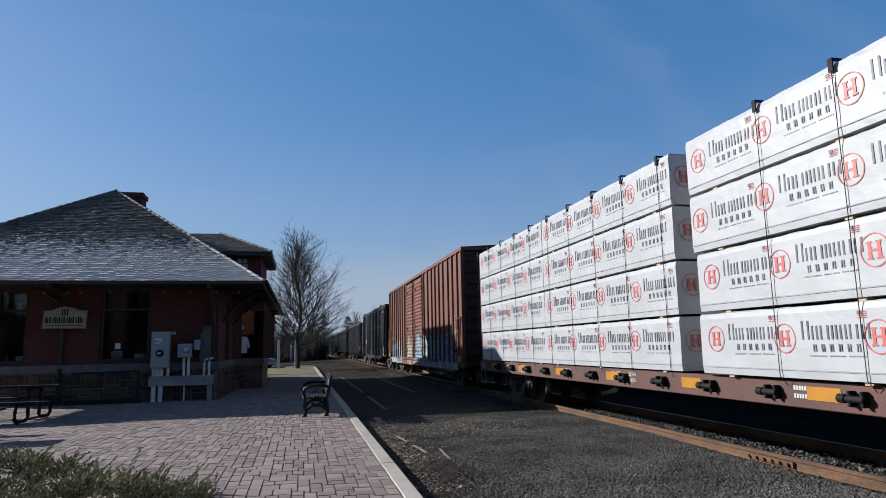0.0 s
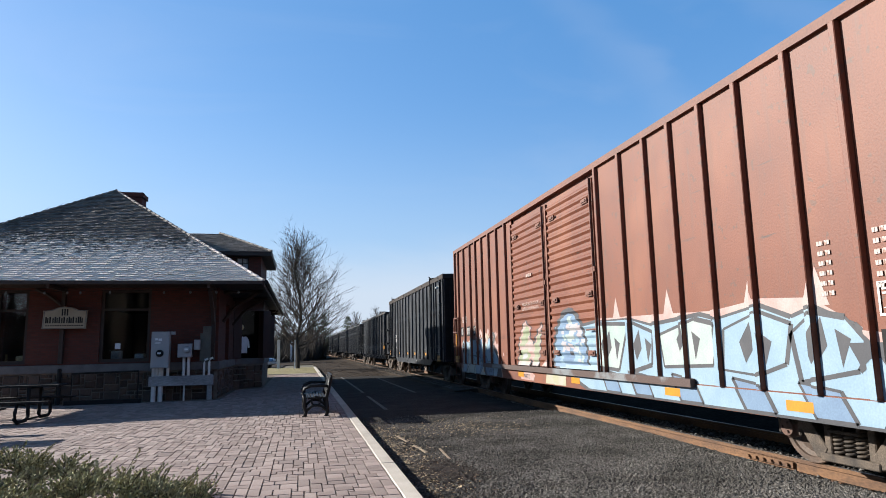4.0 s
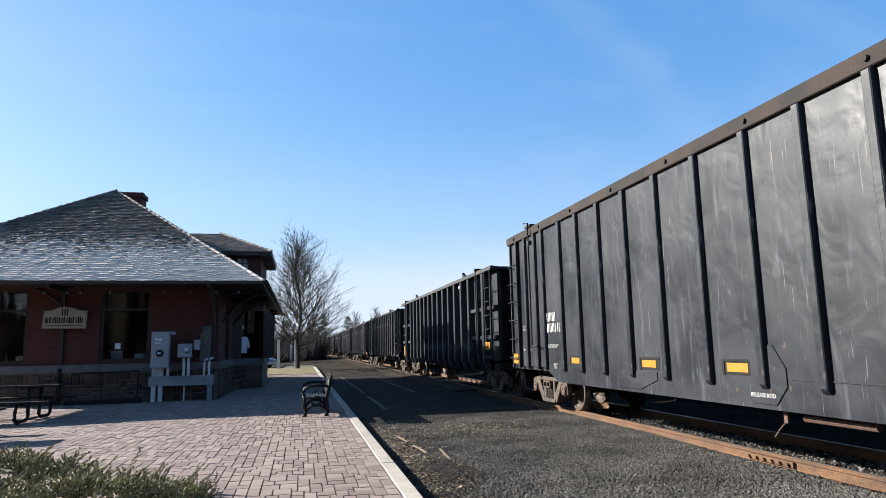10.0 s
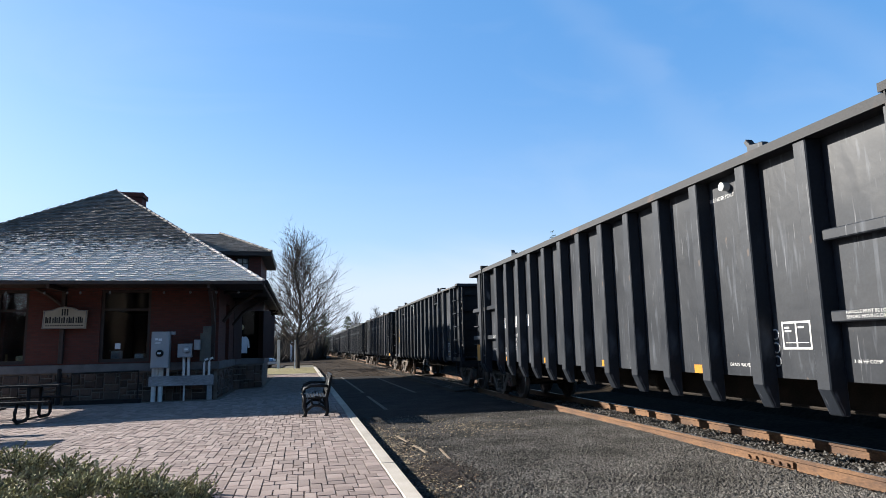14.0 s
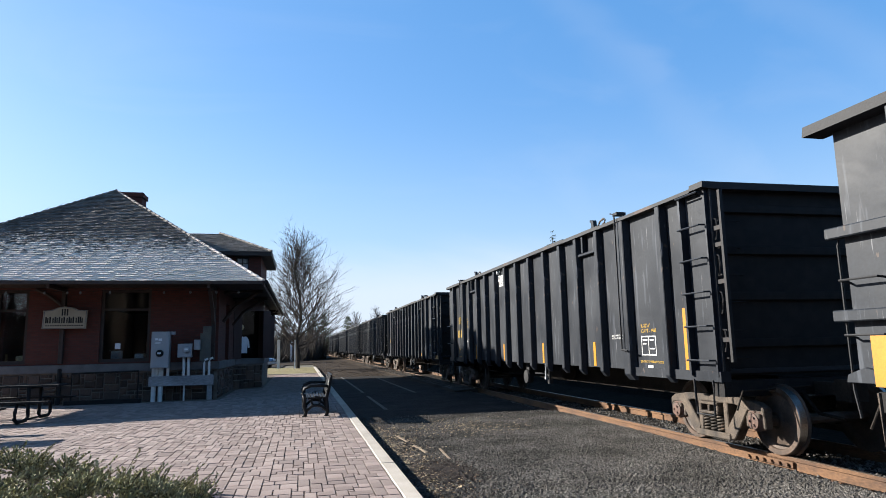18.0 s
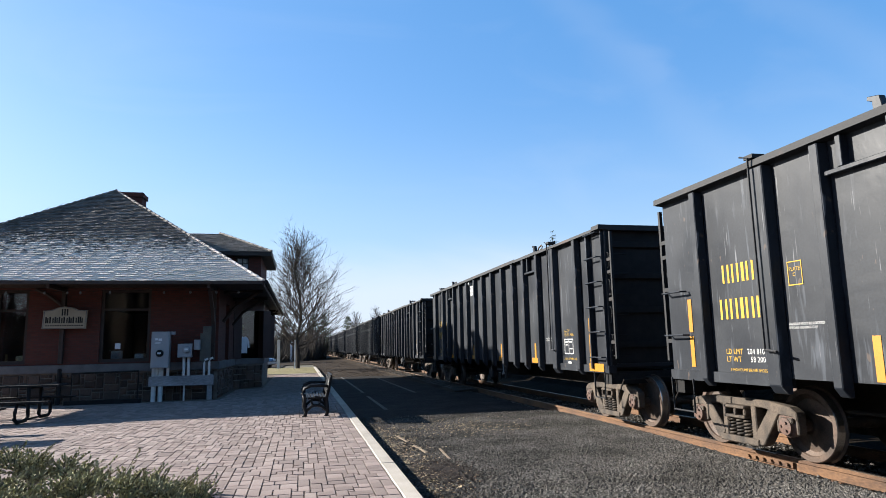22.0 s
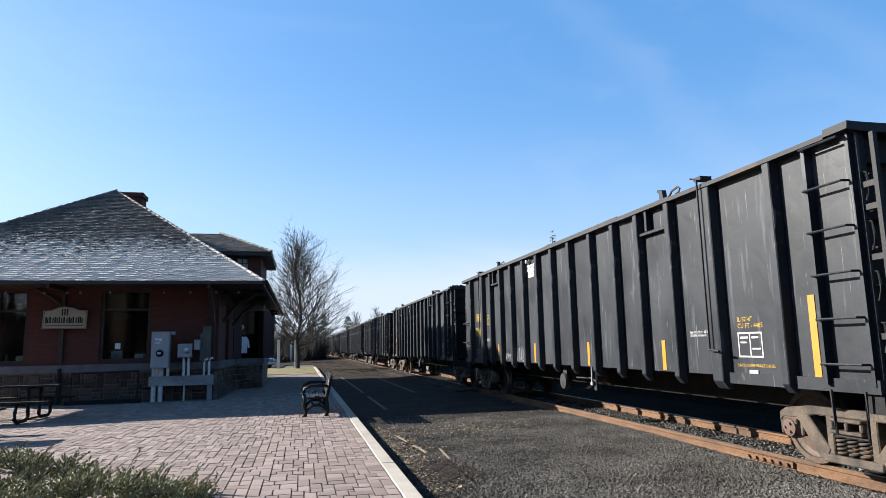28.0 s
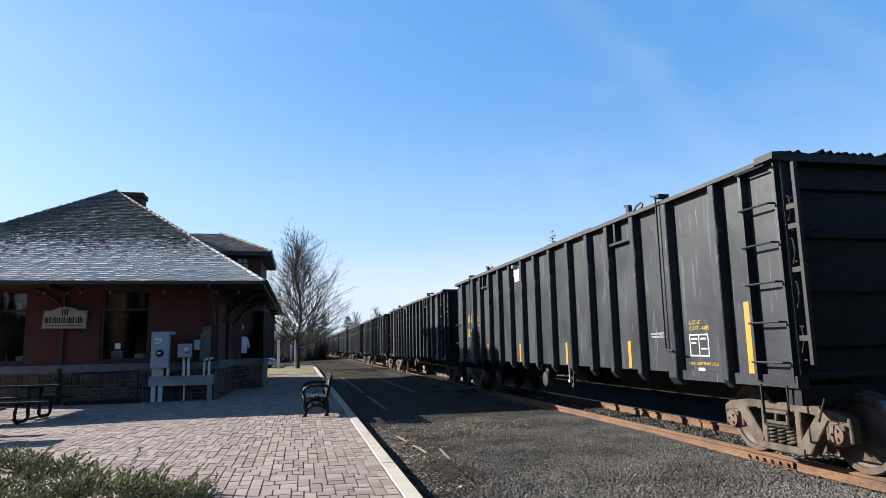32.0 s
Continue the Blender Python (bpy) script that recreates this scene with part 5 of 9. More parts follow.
def gondola_b(first_y):
    """Tall black gondola with slim ribs, wide end panels and yellow marks."""
    L, X, ZT = 16.4, -1.47, 3.765
    car = thing("gondola_car", "tall black ribbed gondola freight car with yellow marks, rolling", "freight car", pose(TRACK_X, first_y, RAIL_Z), "freight cars of the train")
    part("near_side", MB().box(X, X + 0.03, 0.0, L, 1.08, ZT - 0.05), M_BLACK, car)
    part("far_side", MB().box(-X - 0.03, -X, 0.0, L, 1.0, ZT - 0.05), M_BLACK, car)
    part("floor", MB().box(X + 0.03, -X - 0.03, 0.05, L - 0.05, 1.09, 1.15), M_BLACK, car)
    # End parts take M_DARK, not the side paint: their shade is in the colour.
    for y, s in ((0.1, -1), (L - 0.1, 1)):
        mb = MB().box(X + 0.03, -X - 0.03, min(y, y - s * 0.04), max(y, y - s * 0.04), 1.06, ZT - 0.05)
        ep = part("end_panel", mb, M_DARK, car, "ribbed end with grab irons, coloured darker for shade")
        for z in (1.5, 2.15, 2.8, 3.4):
            part("end_rib", RIBS.setdefault("end_rib", MB().box(X + 0.13, -X - 0.13, -0.035, 0.035, -0.06, 0.06).mesh("end_rib", M_DARK, bevel=0.01)), None, ep, at=pose(0, y + s * 0.035, z))
        for x in (X + 0.07, -X - 0.07):
            part("corner_post", RIBS.setdefault("corner_post", MB().box(-0.05, 0.05, -0.045, 0.045, 0.9, ZT - 0.05).mesh("corner_post", M_DARK, bevel=0.008)), None, ep, at=pose(x, y + s * 0.045, 0))
        for k in range(6):
            part("grab_iron", RIBS.setdefault("end_grab", MB().tube([(0, 0, 0), (0, -0.08, 0), (0.35, -0.08, 0), (0.35, 0, 0)], 0.012, 5).mesh("grab_iron", M_DARK)), None, ep, at=pose(X + 0.05, y + s * 0.08, 1.3 + k * 0.38) if s < 0 else pose(X + 0.4, y + s * 0.08, 1.3 + k * 0.38, 0, 0, 180))
        end_ladder(car, X, y, s, 1.25, ZT - 0.15)
        part("end_sill", MB().box(X, -X, min(y - s * 0.15, y + s * 0.08), max(y - s * 0.15, y + s * 0.08), 0.78, 1.0), M_DARK, car)
    chord = MB()
    for ya, yb, drop in ((-0.04, 0.28, 0.0), (0.28, 2.38, 0.045), (2.38, 3.3, 0.035), (3.3, 5.0, 0.02), (5.0, L + 0.04, 0.0)):
        chord.prism([(X - 0.135, ZT - 0.08 - drop * 0.4), (X + 0.06, ZT - 0.1), (X + 0.06, ZT - drop), (X - 0.125, ZT + 0.005 - drop)], 1, ya, yb)
    chord.prism([(-X + 0.14, ZT - 0.1), (-X - 0.06, ZT - 0.1), (-X - 0.06, ZT), (-X + 0.12, ZT + 0.02)], 1, -0.04, L + 0.04)
    part("top_chord", chord.box(X + 0.06, -X - 0.06, -0.04, 0.1, ZT - 0.1, ZT).box(X + 0.06, -X - 0.06, L - 0.1, L + 0.04, ZT - 0.1, ZT), M_CHORD, car, "black top rail with rust")
    for ya in (0.0, L - 2.4):
        part("side_sill", MB().box(X - 0.05, X + 0.1, ya, ya + 2.4, 0.98, 1.12), M_BLACK, car)
    rm = RIBS.setdefault("b", rib_mb(0.92, ZT - 0.1, 0.17, 0.125, 0.1).mesh("rib", M_BLACK, bevel=0.01))
    rw = RIBS.setdefault("bw", rib_mb(0.9, ZT - 0.1, 0.3, 0.125, 0.1).mesh("rib", M_BLACK, bevel=0.01))
    for y in (1.2, 3.43, 4.39, 5.26, 6.23, 7.26, 8.25, 9.2, 10.19, 11.2, 12.17, 13.15, L - 0.95):
        part("rib", rm, None, car, at=pose(X, y, 0))
    for y in (2.45, L - 2.32):
        part("rib", rw, None, car, at=pose(X, y, 0))
        lv = MB().tube([(X - 0.17, y + 0.06, 1.4), (X - 0.17, y + 0.06, ZT + 0.03), (X - 0.17, y + 0.2, ZT + 0.08)], 0.014).box(X - 0.16, X + 0.02, y - 0.02, y + 0.14, ZT + 0.02, ZT + 0.07)
        lv.tube([(X - 0.17, y + 0.06, 1.42), (X - 0.19, y - 0.16, 1.4)], 0.016)
        part("latch_lever", lv, M_CHORD, car, "latch rod and handle")
    for y0, y1 in ((3.52, 4.3), (12.26, 13.06)):
        part("port_box", MB().box(X - 0.09, X, y0, y1, 3.28, 3.33).box(X - 0.1, X, y1 - 0.26, y1 - 0.19, 3.33, ZT - 0.1), M_BLACK, car, "recessed port with a shelf below the top rail", bevel=0.006)
    for y in (3.57, 12.32):
        hook = part("hook", RIBS.setdefault("hook", MB().prism([(0.07, 0.0), (0.07, 0.12), (0.13, 0.15), (0.12, 0.19), (-0.02, 0.16), (-0.05, 0.0)], 0, -0.06, 0.02).box(-0.08, 0.04, -0.05, 0.1, -0.02, 0.02).mesh("hook", M_BLACK, bevel=0.006)), None, car, "dark lifting hook block on the top rail", at=pose(X - 0.02, y, ZT - 0.02))
        part("curl", RIBS.setdefault("hook_curl", MB().tube([(0, -0.08, 0.0), (0, -0.2, 0.1), (0, -0.36, 0.13), (0, -0.42, 0.09), (0, -0.38, 0.04), (0, -0.3, 0.03)], 0.018, 6).mesh("curl", M_BOGIE)), None, hook, "bent pale steel hook")
    ladder(car, X - 0.14, 0.08, 0.64, 1.27, 3.64, 6, M_BLACK, ((X - 0.06, X, 0.04, 0.08, 1.05, ZT - 0.1), (X - 0.1, X, 0.6, 0.65, 1.05, ZT - 0.1)))
    brake = MB().lathe([(0.03, -0.05), (0.17, -0.04), (0.19, 0.0), (0.17, 0.12), (0.03, 0.13)], (X + 0.25, 8.6, 0.7), 0, 16).box(X + 0.27, X + 0.33, 8.5, 8.7, 0.7, 1.09)
    brake.tube([(X + 0.15, 7.7, 0.82), (X + 0.15, 7.0, 0.84), (X + 0.1, 6.6, 0.78)], 0.018).tube([(X + 0.1, 6.6, 1.09), (X + 0.08, 6.58, 0.66)], 0.025).box(X + 0.05, X + 0.15, 6.54, 6.64, 0.62, 0.72)
    part("brake_rod", MB().tube([(X + 0.02, 6.65, 1.08), (X + 0.02, 6.66, 0.78)], 0.02, 8).box(X, X + 0.04, 6.62, 6.7, 0.72, 0.78), M_ENCL, car, "pale upright brake rod below the sill")
    part("brake_gear", brake, M_CHORD, car, "brake chamber, rods and retainer under the sill")
    part("step", MB().tube([(X - 0.05, 0.18, 1.0), (X - 0.05, 0.2, 0.52), (X - 0.05, 0.6, 0.52), (X - 0.05, 0.62, 1.0)], 0.018), M_CHORD, car, "sill step")
    part("step", MB().tube([(X - 0.05, L - 0.56, 1.0), (X - 0.05, L - 0.55, 0.53), (X - 0.05, L - 0.03, 0.53), (X - 0.05, L - 0.02, 1.0)], 0.018), M_CHORD, car, "sill step")
    ladder(car, X - 0.12, L - 0.52, L, 1.63, 2.27, 2, M_BLACK)
    refl = RIBS.setdefault("refl", MB().box(-0.004, 0, -0.05, 0.05, 0, 0.46).mesh("reflector", M_YELLOW))
    for y in (3.94, 6.7, 9.74, 12.73):
        part("reflector", refl, None, car, "yellow reflector strip", at=pose(X - 0.002, y, 1.1))
    part("reflector", RIBS.setdefault("refl2", MB().box(-0.004, 0, -0.05, 0.05, 0, 0.93).mesh("reflector", M_YELLOW)), None, car, "tall yellow reflector strip", at=pose(X - 0.004, 0.82, 1.1))
    part("reflector", RIBS.setdefault("refl3", MB().box(-0.004, 0, -0.045, 0.045, 0, 0.44).box(-0.004, 0, -0.045, 0.045, 0.5, 0.98).mesh("reflector", M_YELLOW)), None, car, "yellow reflector strips", at=pose(X - 0.004, L - 0.54, 1.17))
    sb = RIBS.setdefault("sten_box", MB().box(0, 0.52, 0, 0.02, -0.001, 0.001).box(0, 0.52, 0.3, 0.32, -0.001, 0.001).box(0, 0.02, 0.02, 0.3, -0.001, 0.001).box(0.5, 0.52, 0.02, 0.3, -0.001, 0.001).box(0.25, 0.27, 0.02, 0.3, -0.001, 0.001).box(0.05, 0.22, 0.24, 0.265, -0.001, 0.001).box(0.05, 0.18, 0.18, 0.2, -0.001, 0.001).box(0.3, 0.47, 0.1, 0.12, -0.001, 0.001).box(0.3, 0.44, 0.24, 0.265, -0.001, 0.001).mesh("stencil", M_WHITE))
    part("stencil", sb, None, car, "white boxed stencil panel", at=on_side(X - 0.004, 2.13, 1.32) @ Matrix.Diagonal((0.88, 1.0, 1, 1)))
    part("placard", RIBS.setdefault("small_plate", MB().box(-0.012, 0, -0.16, 0.0, 0, 0.07).mesh("placard", M_WHITE)), None, car, "small white plate at the sill", at=pose(X, 1.95, 1.09))
    stencil(car, text_mesh("IL-52'-6\"\nCU FT - 4485", 0.085, M_YSTEN), X - 0.004, 2.12, 1.78)
    stencil(car, text_mesh("2 INCH COMP BRAKE SHOES", 0.055, M_YSTEN), X - 0.004, 2.19, 1.2)
    stencil(car, text_mesh("HANDLE MUST BE LOCKED\nBEFORE MOVING CAR", 0.048, M_WHITE), X - 0.004, 3.19, 1.65)
    stencil(car, bars_mesh("mark4", "wwiw", 0.25, M_YSTEN), X - 0.004, L - 1.35, 2.3, "yellow reporting mark")
    stencil(car, bars_mesh("mark5", "wwiww", 0.27, M_YSTEN), X - 0.004, L - 1.25, 1.82, "yellow car number")
    stencil(car, text_mesh("LD LMT\nLT WT", 0.1, M_YSTEN), X - 0.004, L - 1.3, 1.36)
    stencil(car, text_mesh("204 810\n  58 200", 0.1, M_WHITE), X - 0.004, L - 1.72, 1.36)
    stencil(car, text_mesh("2 INCH COMP BRAKE SHOES", 0.055, M_YSTEN), X - 0.004, L - 1.36, 1.14)
    pb = RIBS.setdefault("plate_box", MB().box(0, 0.3, 0, 0.015, -0.001, 0.001).box(0, 0.3, 0.32, 0.335, -0.001, 0.001).box(0, 0.015, 0.015, 0.32, -0.001, 0.001).box(0.285, 0.3, 0.015, 0.32, -0.001, 0.001).mesh("stencil", M_YSTEN))
    part("stencil", pb, None, car, at=on_side(X - 0.004, 13.84, 2.16) @ Matrix.Diagonal((0.75, 0.85, 1, 1)))
    stencil(car, text_mesh("PLATE\n   C", 0.065, M_YSTEN), X - 0.004, 13.82, 2.33)
    stencil(car, text_mesh("HANDLE MUST BE LOCKED\nBEFORE MOVING CAR", 0.044, M_WHITE), X - 0.004, 13.9, 1.7)
    pl = part("placard", RIBS.setdefault("placard", MB().box(-0.004, 0, 9.5, 10.14, 3.36, 3.52).box(-0.004, 0, 9.62, 10.0, 3.2, 3.362).mesh("placard", M_WHITE)), None, car, "white placard with dark words", at=pose(X - 0.001, 0, 0))
    part("words", text_mesh("FIRE HOSE", 0.13, M_DARK), None, pl, at=on_side(-0.006, 10.12, 3.4))
    part("words", text_mesh("PORT", 0.13, M_DARK), None, pl, at=on_side(-0.006, 9.98, 3.24))
    part("fire_port", RIBS.setdefault("port", MB().lathe([(0.07, 0.0), (0.07, -0.03), (0.05, -0.04), (0.05, -0.1), (0.02, -0.11)], (0, 0, 0), 0, 12).mesh("fire_port", M_ENCL)), None, car, "capped hose port", at=pose(X, 9.9, 3.6))
    under_gear(car, L)
    bogie(car, 0.85)
    bogie(car, L - 0.95)
    return car


RIBS = {}


def gondola_a(first_y):
    """Tall worn smooth-sided gondola with a rusted top rail and deep fish-belly sill."""
    L, X, ZT = 16.22, -1.5, 4.42
    car = thing("gondola_car", "tall worn black smooth-sided gondola car with rusted top rail, rolling", "freight car", pose(TRACK_X, first_y, RAIL_Z), "freight cars of the train")
    part("near_side", MB().prism([(0.0, 1.0), (2.4, 1.0), (3.1, 0.7), (L - 3.1, 0.7), (L - 2.4, 1.0), (L, 1.0), (L, ZT - 0.2), (0.0, ZT - 0.2)], 0, X, X + 0.04), M_BLACK2, car, "scraped black side sheet")
    part("far_side", MB().box(-X - 0.03, -X, 0.0, L, 0.9, ZT - 0.05), M_BLACK2, car)
    part("floor", MB().box(X + 0.04, -X - 0.03, 0.05, L - 0.05, 0.92, 1.0), M_BLACK2, car)
    # Both ends near-black, so the shade on them is part of the colour.
    for y, s in ((0.06, -1), (L - 0.06, 1)):
        mb = MB().box(X + 0.04, -X - 0.03, min(y, y - s * 0.04), max(y, y - s * 0.04), 0.9, ZT - 0.05)
        ep = part("end_panel", mb, M_DARK, car, "end sheet with posts, darkened for shade")
        for x in (-1.2, -0.45, 0.45, 1.2):
            part("end_post", MB().box(x - 0.05, x + 0.05, min(y, y + s * 0.06), max(y, y + s * 0.06), 0.95, ZT - 0.22), M_DARK, ep)
    part("top_chord", MB().box(X - 0.06, X + 0.08, -0.03, L + 0.03, ZT - 0.2, ZT).box(-X - 0.08, -X + 0.06, -0.03, L + 0.03, ZT - 0.2, ZT).box(X + 0.08, -X - 0.08, -0.03, 0.12, ZT - 0.2, ZT).box(X + 0.08, -X - 0.08, L - 0.12, L + 0.03, ZT - 0.2, ZT), M_CHORD2, car, "rusted brown top rail", bevel=0.012)
    for k in range(9):
        part("rivet", RIBS.setdefault("rivet", MB().tube([(-0.03, 0, 0), (0.01, 0, 0)], 0.035, 8).mesh("rivet", M_CHORD2)), None, car, at=pose(X - 0.06, 0.8 + k * 1.85, ZT - 0.1))
    rm = rib_mb(0.94, ZT - 0.2, 0.15, 0.068, 0.05).mesh("rib", M_BLACK2, bevel=0.01)
    for y in (1.56, 2.03, 2.56, 3.57, 4.53, 5.5, 6.46, 7.55, 8.64, 9.7, 10.73, 11.74, 12.65, 13.7, 14.2, 14.9):
        part("rib", rm, None, car, at=pose(X, y, 0))
    for y in (2.33, 14.36):
        part("latch_lever", MB().tube([(X - 0.12, y, 1.5), (X - 0.12, y, ZT + 0.1), (X - 0.12, y + 0.3, ZT + 0.14)], 0.02).tube([(X - 0.1, y, 1.5), (X - 0.14, y - 0.4, 1.5)], 0.02).box(X - 0.14, X - 0.05, y - 0.07, y + 0.07, ZT - 0.45, ZT - 0.35).box(X - 0.1, X + 0.05, y - 0.1, y + 0.3, ZT, ZT + 0.06), M_CHORD, car, "latch rod and handle")
    ladder(car, X - 0.13, 0.19, 0.72, 0.99, 4.12, 8, M_BLACK2, ((X - 0.06, X, 0.05, 0.14, 0.9, ZT - 0.2), (X - 0.09, X, 0.6, 0.68, 1.0, ZT - 0.2)))
    ladder(car, X - 0.13, L - 0.75, L - 0.2, 1.2, 3.6, 6, M_BLACK2, ((X - 0.09, X, L - 0.81, L - 0.75, 0.95, ZT - 0.2), (X - 0.05, X, L - 0.2, L - 0.14, 0.95, ZT - 0.2)))
    part("fire_port", MB().lathe([(0.09, 0.0), (0.09, -0.02), (0.055, -0.03), (0.055, -0.12), (0.02, -0.13)], (X, 1.04, 3.95), 0, 14), M_PIPE, car, "white capped hose port")
    stencil(car, text_mesh("FIRE HOSE PORTS", 0.065, M_WHITE), X - 0.004, 1.33, 3.68)
    stencil(car, text_mesh("IL 50-6", 0.085, M_WHITE), X - 0.004, 4.4, 1.35)
    for y in (4.1, 6.98, 9.19, 12.1):
        part("reflector_back", RIBS.setdefault("refl5", MB().box(-0.002, 0, -0.32, 0.31, -0.045, 0.165).box(-0.012, -0.002, -0.32, 0.31, 0.135, 0.165).box(-0.012, -0.002, 0.26, 0.31, -0.045, 0.135).mesh("reflector_back", M_DARK)), None, car, "black reflector holder", at=pose(X, y, 1.13))
        part("reflector", RIBS.setdefault("refl4", MB().box(-0.004, 0, -0.21, 0.21, 0, 0.115).mesh("reflector", M_YELLOW)), None, car, "yellow reflector strip", at=pose(X - 0.003, y, 1.13))
    # sill plates with welded edges, seam above the sill
    part("sill_plate", MB().prism([(6.72, 0.76), (6.3, 0.76), (6.1, 0.98), (6.1, 1.2), (6.3, 1.48), (6.72, 1.48)], 0, X - 0.014, X), M_BLACK2, car, "welded patch plate on the sill", bevel=0.004)
    part("sill_plate", MB().prism([(10.3, 0.76), (9.5, 0.76), (8.95, 0.93), (8.95, 1.07), (10.3, 1.07)], 0, X - 0.014, X), M_BLACK2, car, "welded patch plate on the sill", bevel=0.004)
    part("seam", MB().box(X - 0.01, X, 3.0, 6.05, 1.07, 1.085), M_CHORD, car, "weld seam above the sill")
    stencil(car, text_mesh("RELEASE ROD", 0.072, M_WHITE), X - 0.018, 6.74, 0.84)
    part("release_rod", MB().tube([(X + 0.2, 6.1, 0.62), (X + 0.2, 5.1, 0.62)], 0.045, 8).box(X + 0.14, X + 0.17, 6.33, 6.39, 0.54, 0.72).tube([(X + 0.15, 6.36, 0.56), (X + 0.12, 6.45, 0.46), (X + 0.1, 6.52, 0.36)], 0.01, 5), M_BEARING, car, "rusty brake pipe and release rod below the sill")
    part("reflector", MB().box(X - 0.05, X - 0.046, 0.72, 1.32, 0.92, 1.03).box(X - 0.05, X - 0.046, 0.72, 1.32, 1.045, 1.15), M_YELLOW, car, "yellow reflector strips")
    part("reflector", MB().box(X - 0.05, X - 0.046, L - 0.6, L - 0.25, 1.05, 1.3), M_YELLOW, car, "yellow reflector strip")
    part("stencil", RIBS.setdefault("sten_box2", MB().box(0, 0.6, 0, 0.03, -0.001, 0.001).box(0, 0.6, 0.37, 0.4, -0.001, 0.001).box(0, 0.03, 0.03, 0.37, -0.001, 0.001).box(0.57, 0.6, 0.03, 0.37, -0.001, 0.001).box(0.285, 0.315, 0.03, 0.37, -0.001, 0.001).box(0.06, 0.16, 0.3, 0.325, -0.001, 0.001).box(0.06, 0.2, 0.25, 0.275, -0.001, 0.001).box(0.34, 0.46, 0.3, 0.325, -0.001, 0.001).box(0.06, 0.54, 0.09, 0.1, -0.001, 0.001).mesh("stencil", M_WHITE)), None, car, "white boxed stencil panel", at=on_side(X - 0.05, 1.36, 1.28) @ Matrix.Diagonal((0.86, 0.68, 1, 1)))
    stencil(car, text_mesh("2 IN HF COMP SHOES", 0.055, M_WHITE), X - 0.05, 1.37, 1.19)
    stencil(car, bars_mesh("mark4w", "wwiw", 0.2, M_WHITE), X - 0.012, 13.6, 2.05, "white reporting mark")
    stencil(car, text_mesh("HANDLE MUST BE LOCKED\nBEFORE MOVING CAR", 0.05, M_WHITE), X - 0.012, 13.58, 1.5)
    stencil(car, text_mesh("DEFECT\n CARD", 0.065, M_WHITE), X - 0.012, 13.3, 1.06)
    stencil(car, text_mesh("LD LMT\nLT WT", 0.07, M_WHITE), X - 0.012, 15.3, 1.95)
    stencil(car, bars_mesh("mark6w", "iwww ww", 0.2, M_WHITE), X - 0.012, 13.6, 1.8, "white car number")
    stencil(car, text_mesh("2 IN HF COMP SHOES", 0.06, M_WHITE), X - 0.012, 15.3, 1.38)
    under_gear(car, L)
    bogie(car, 1.54)
    bogie(car, L - 1.56)
    return car


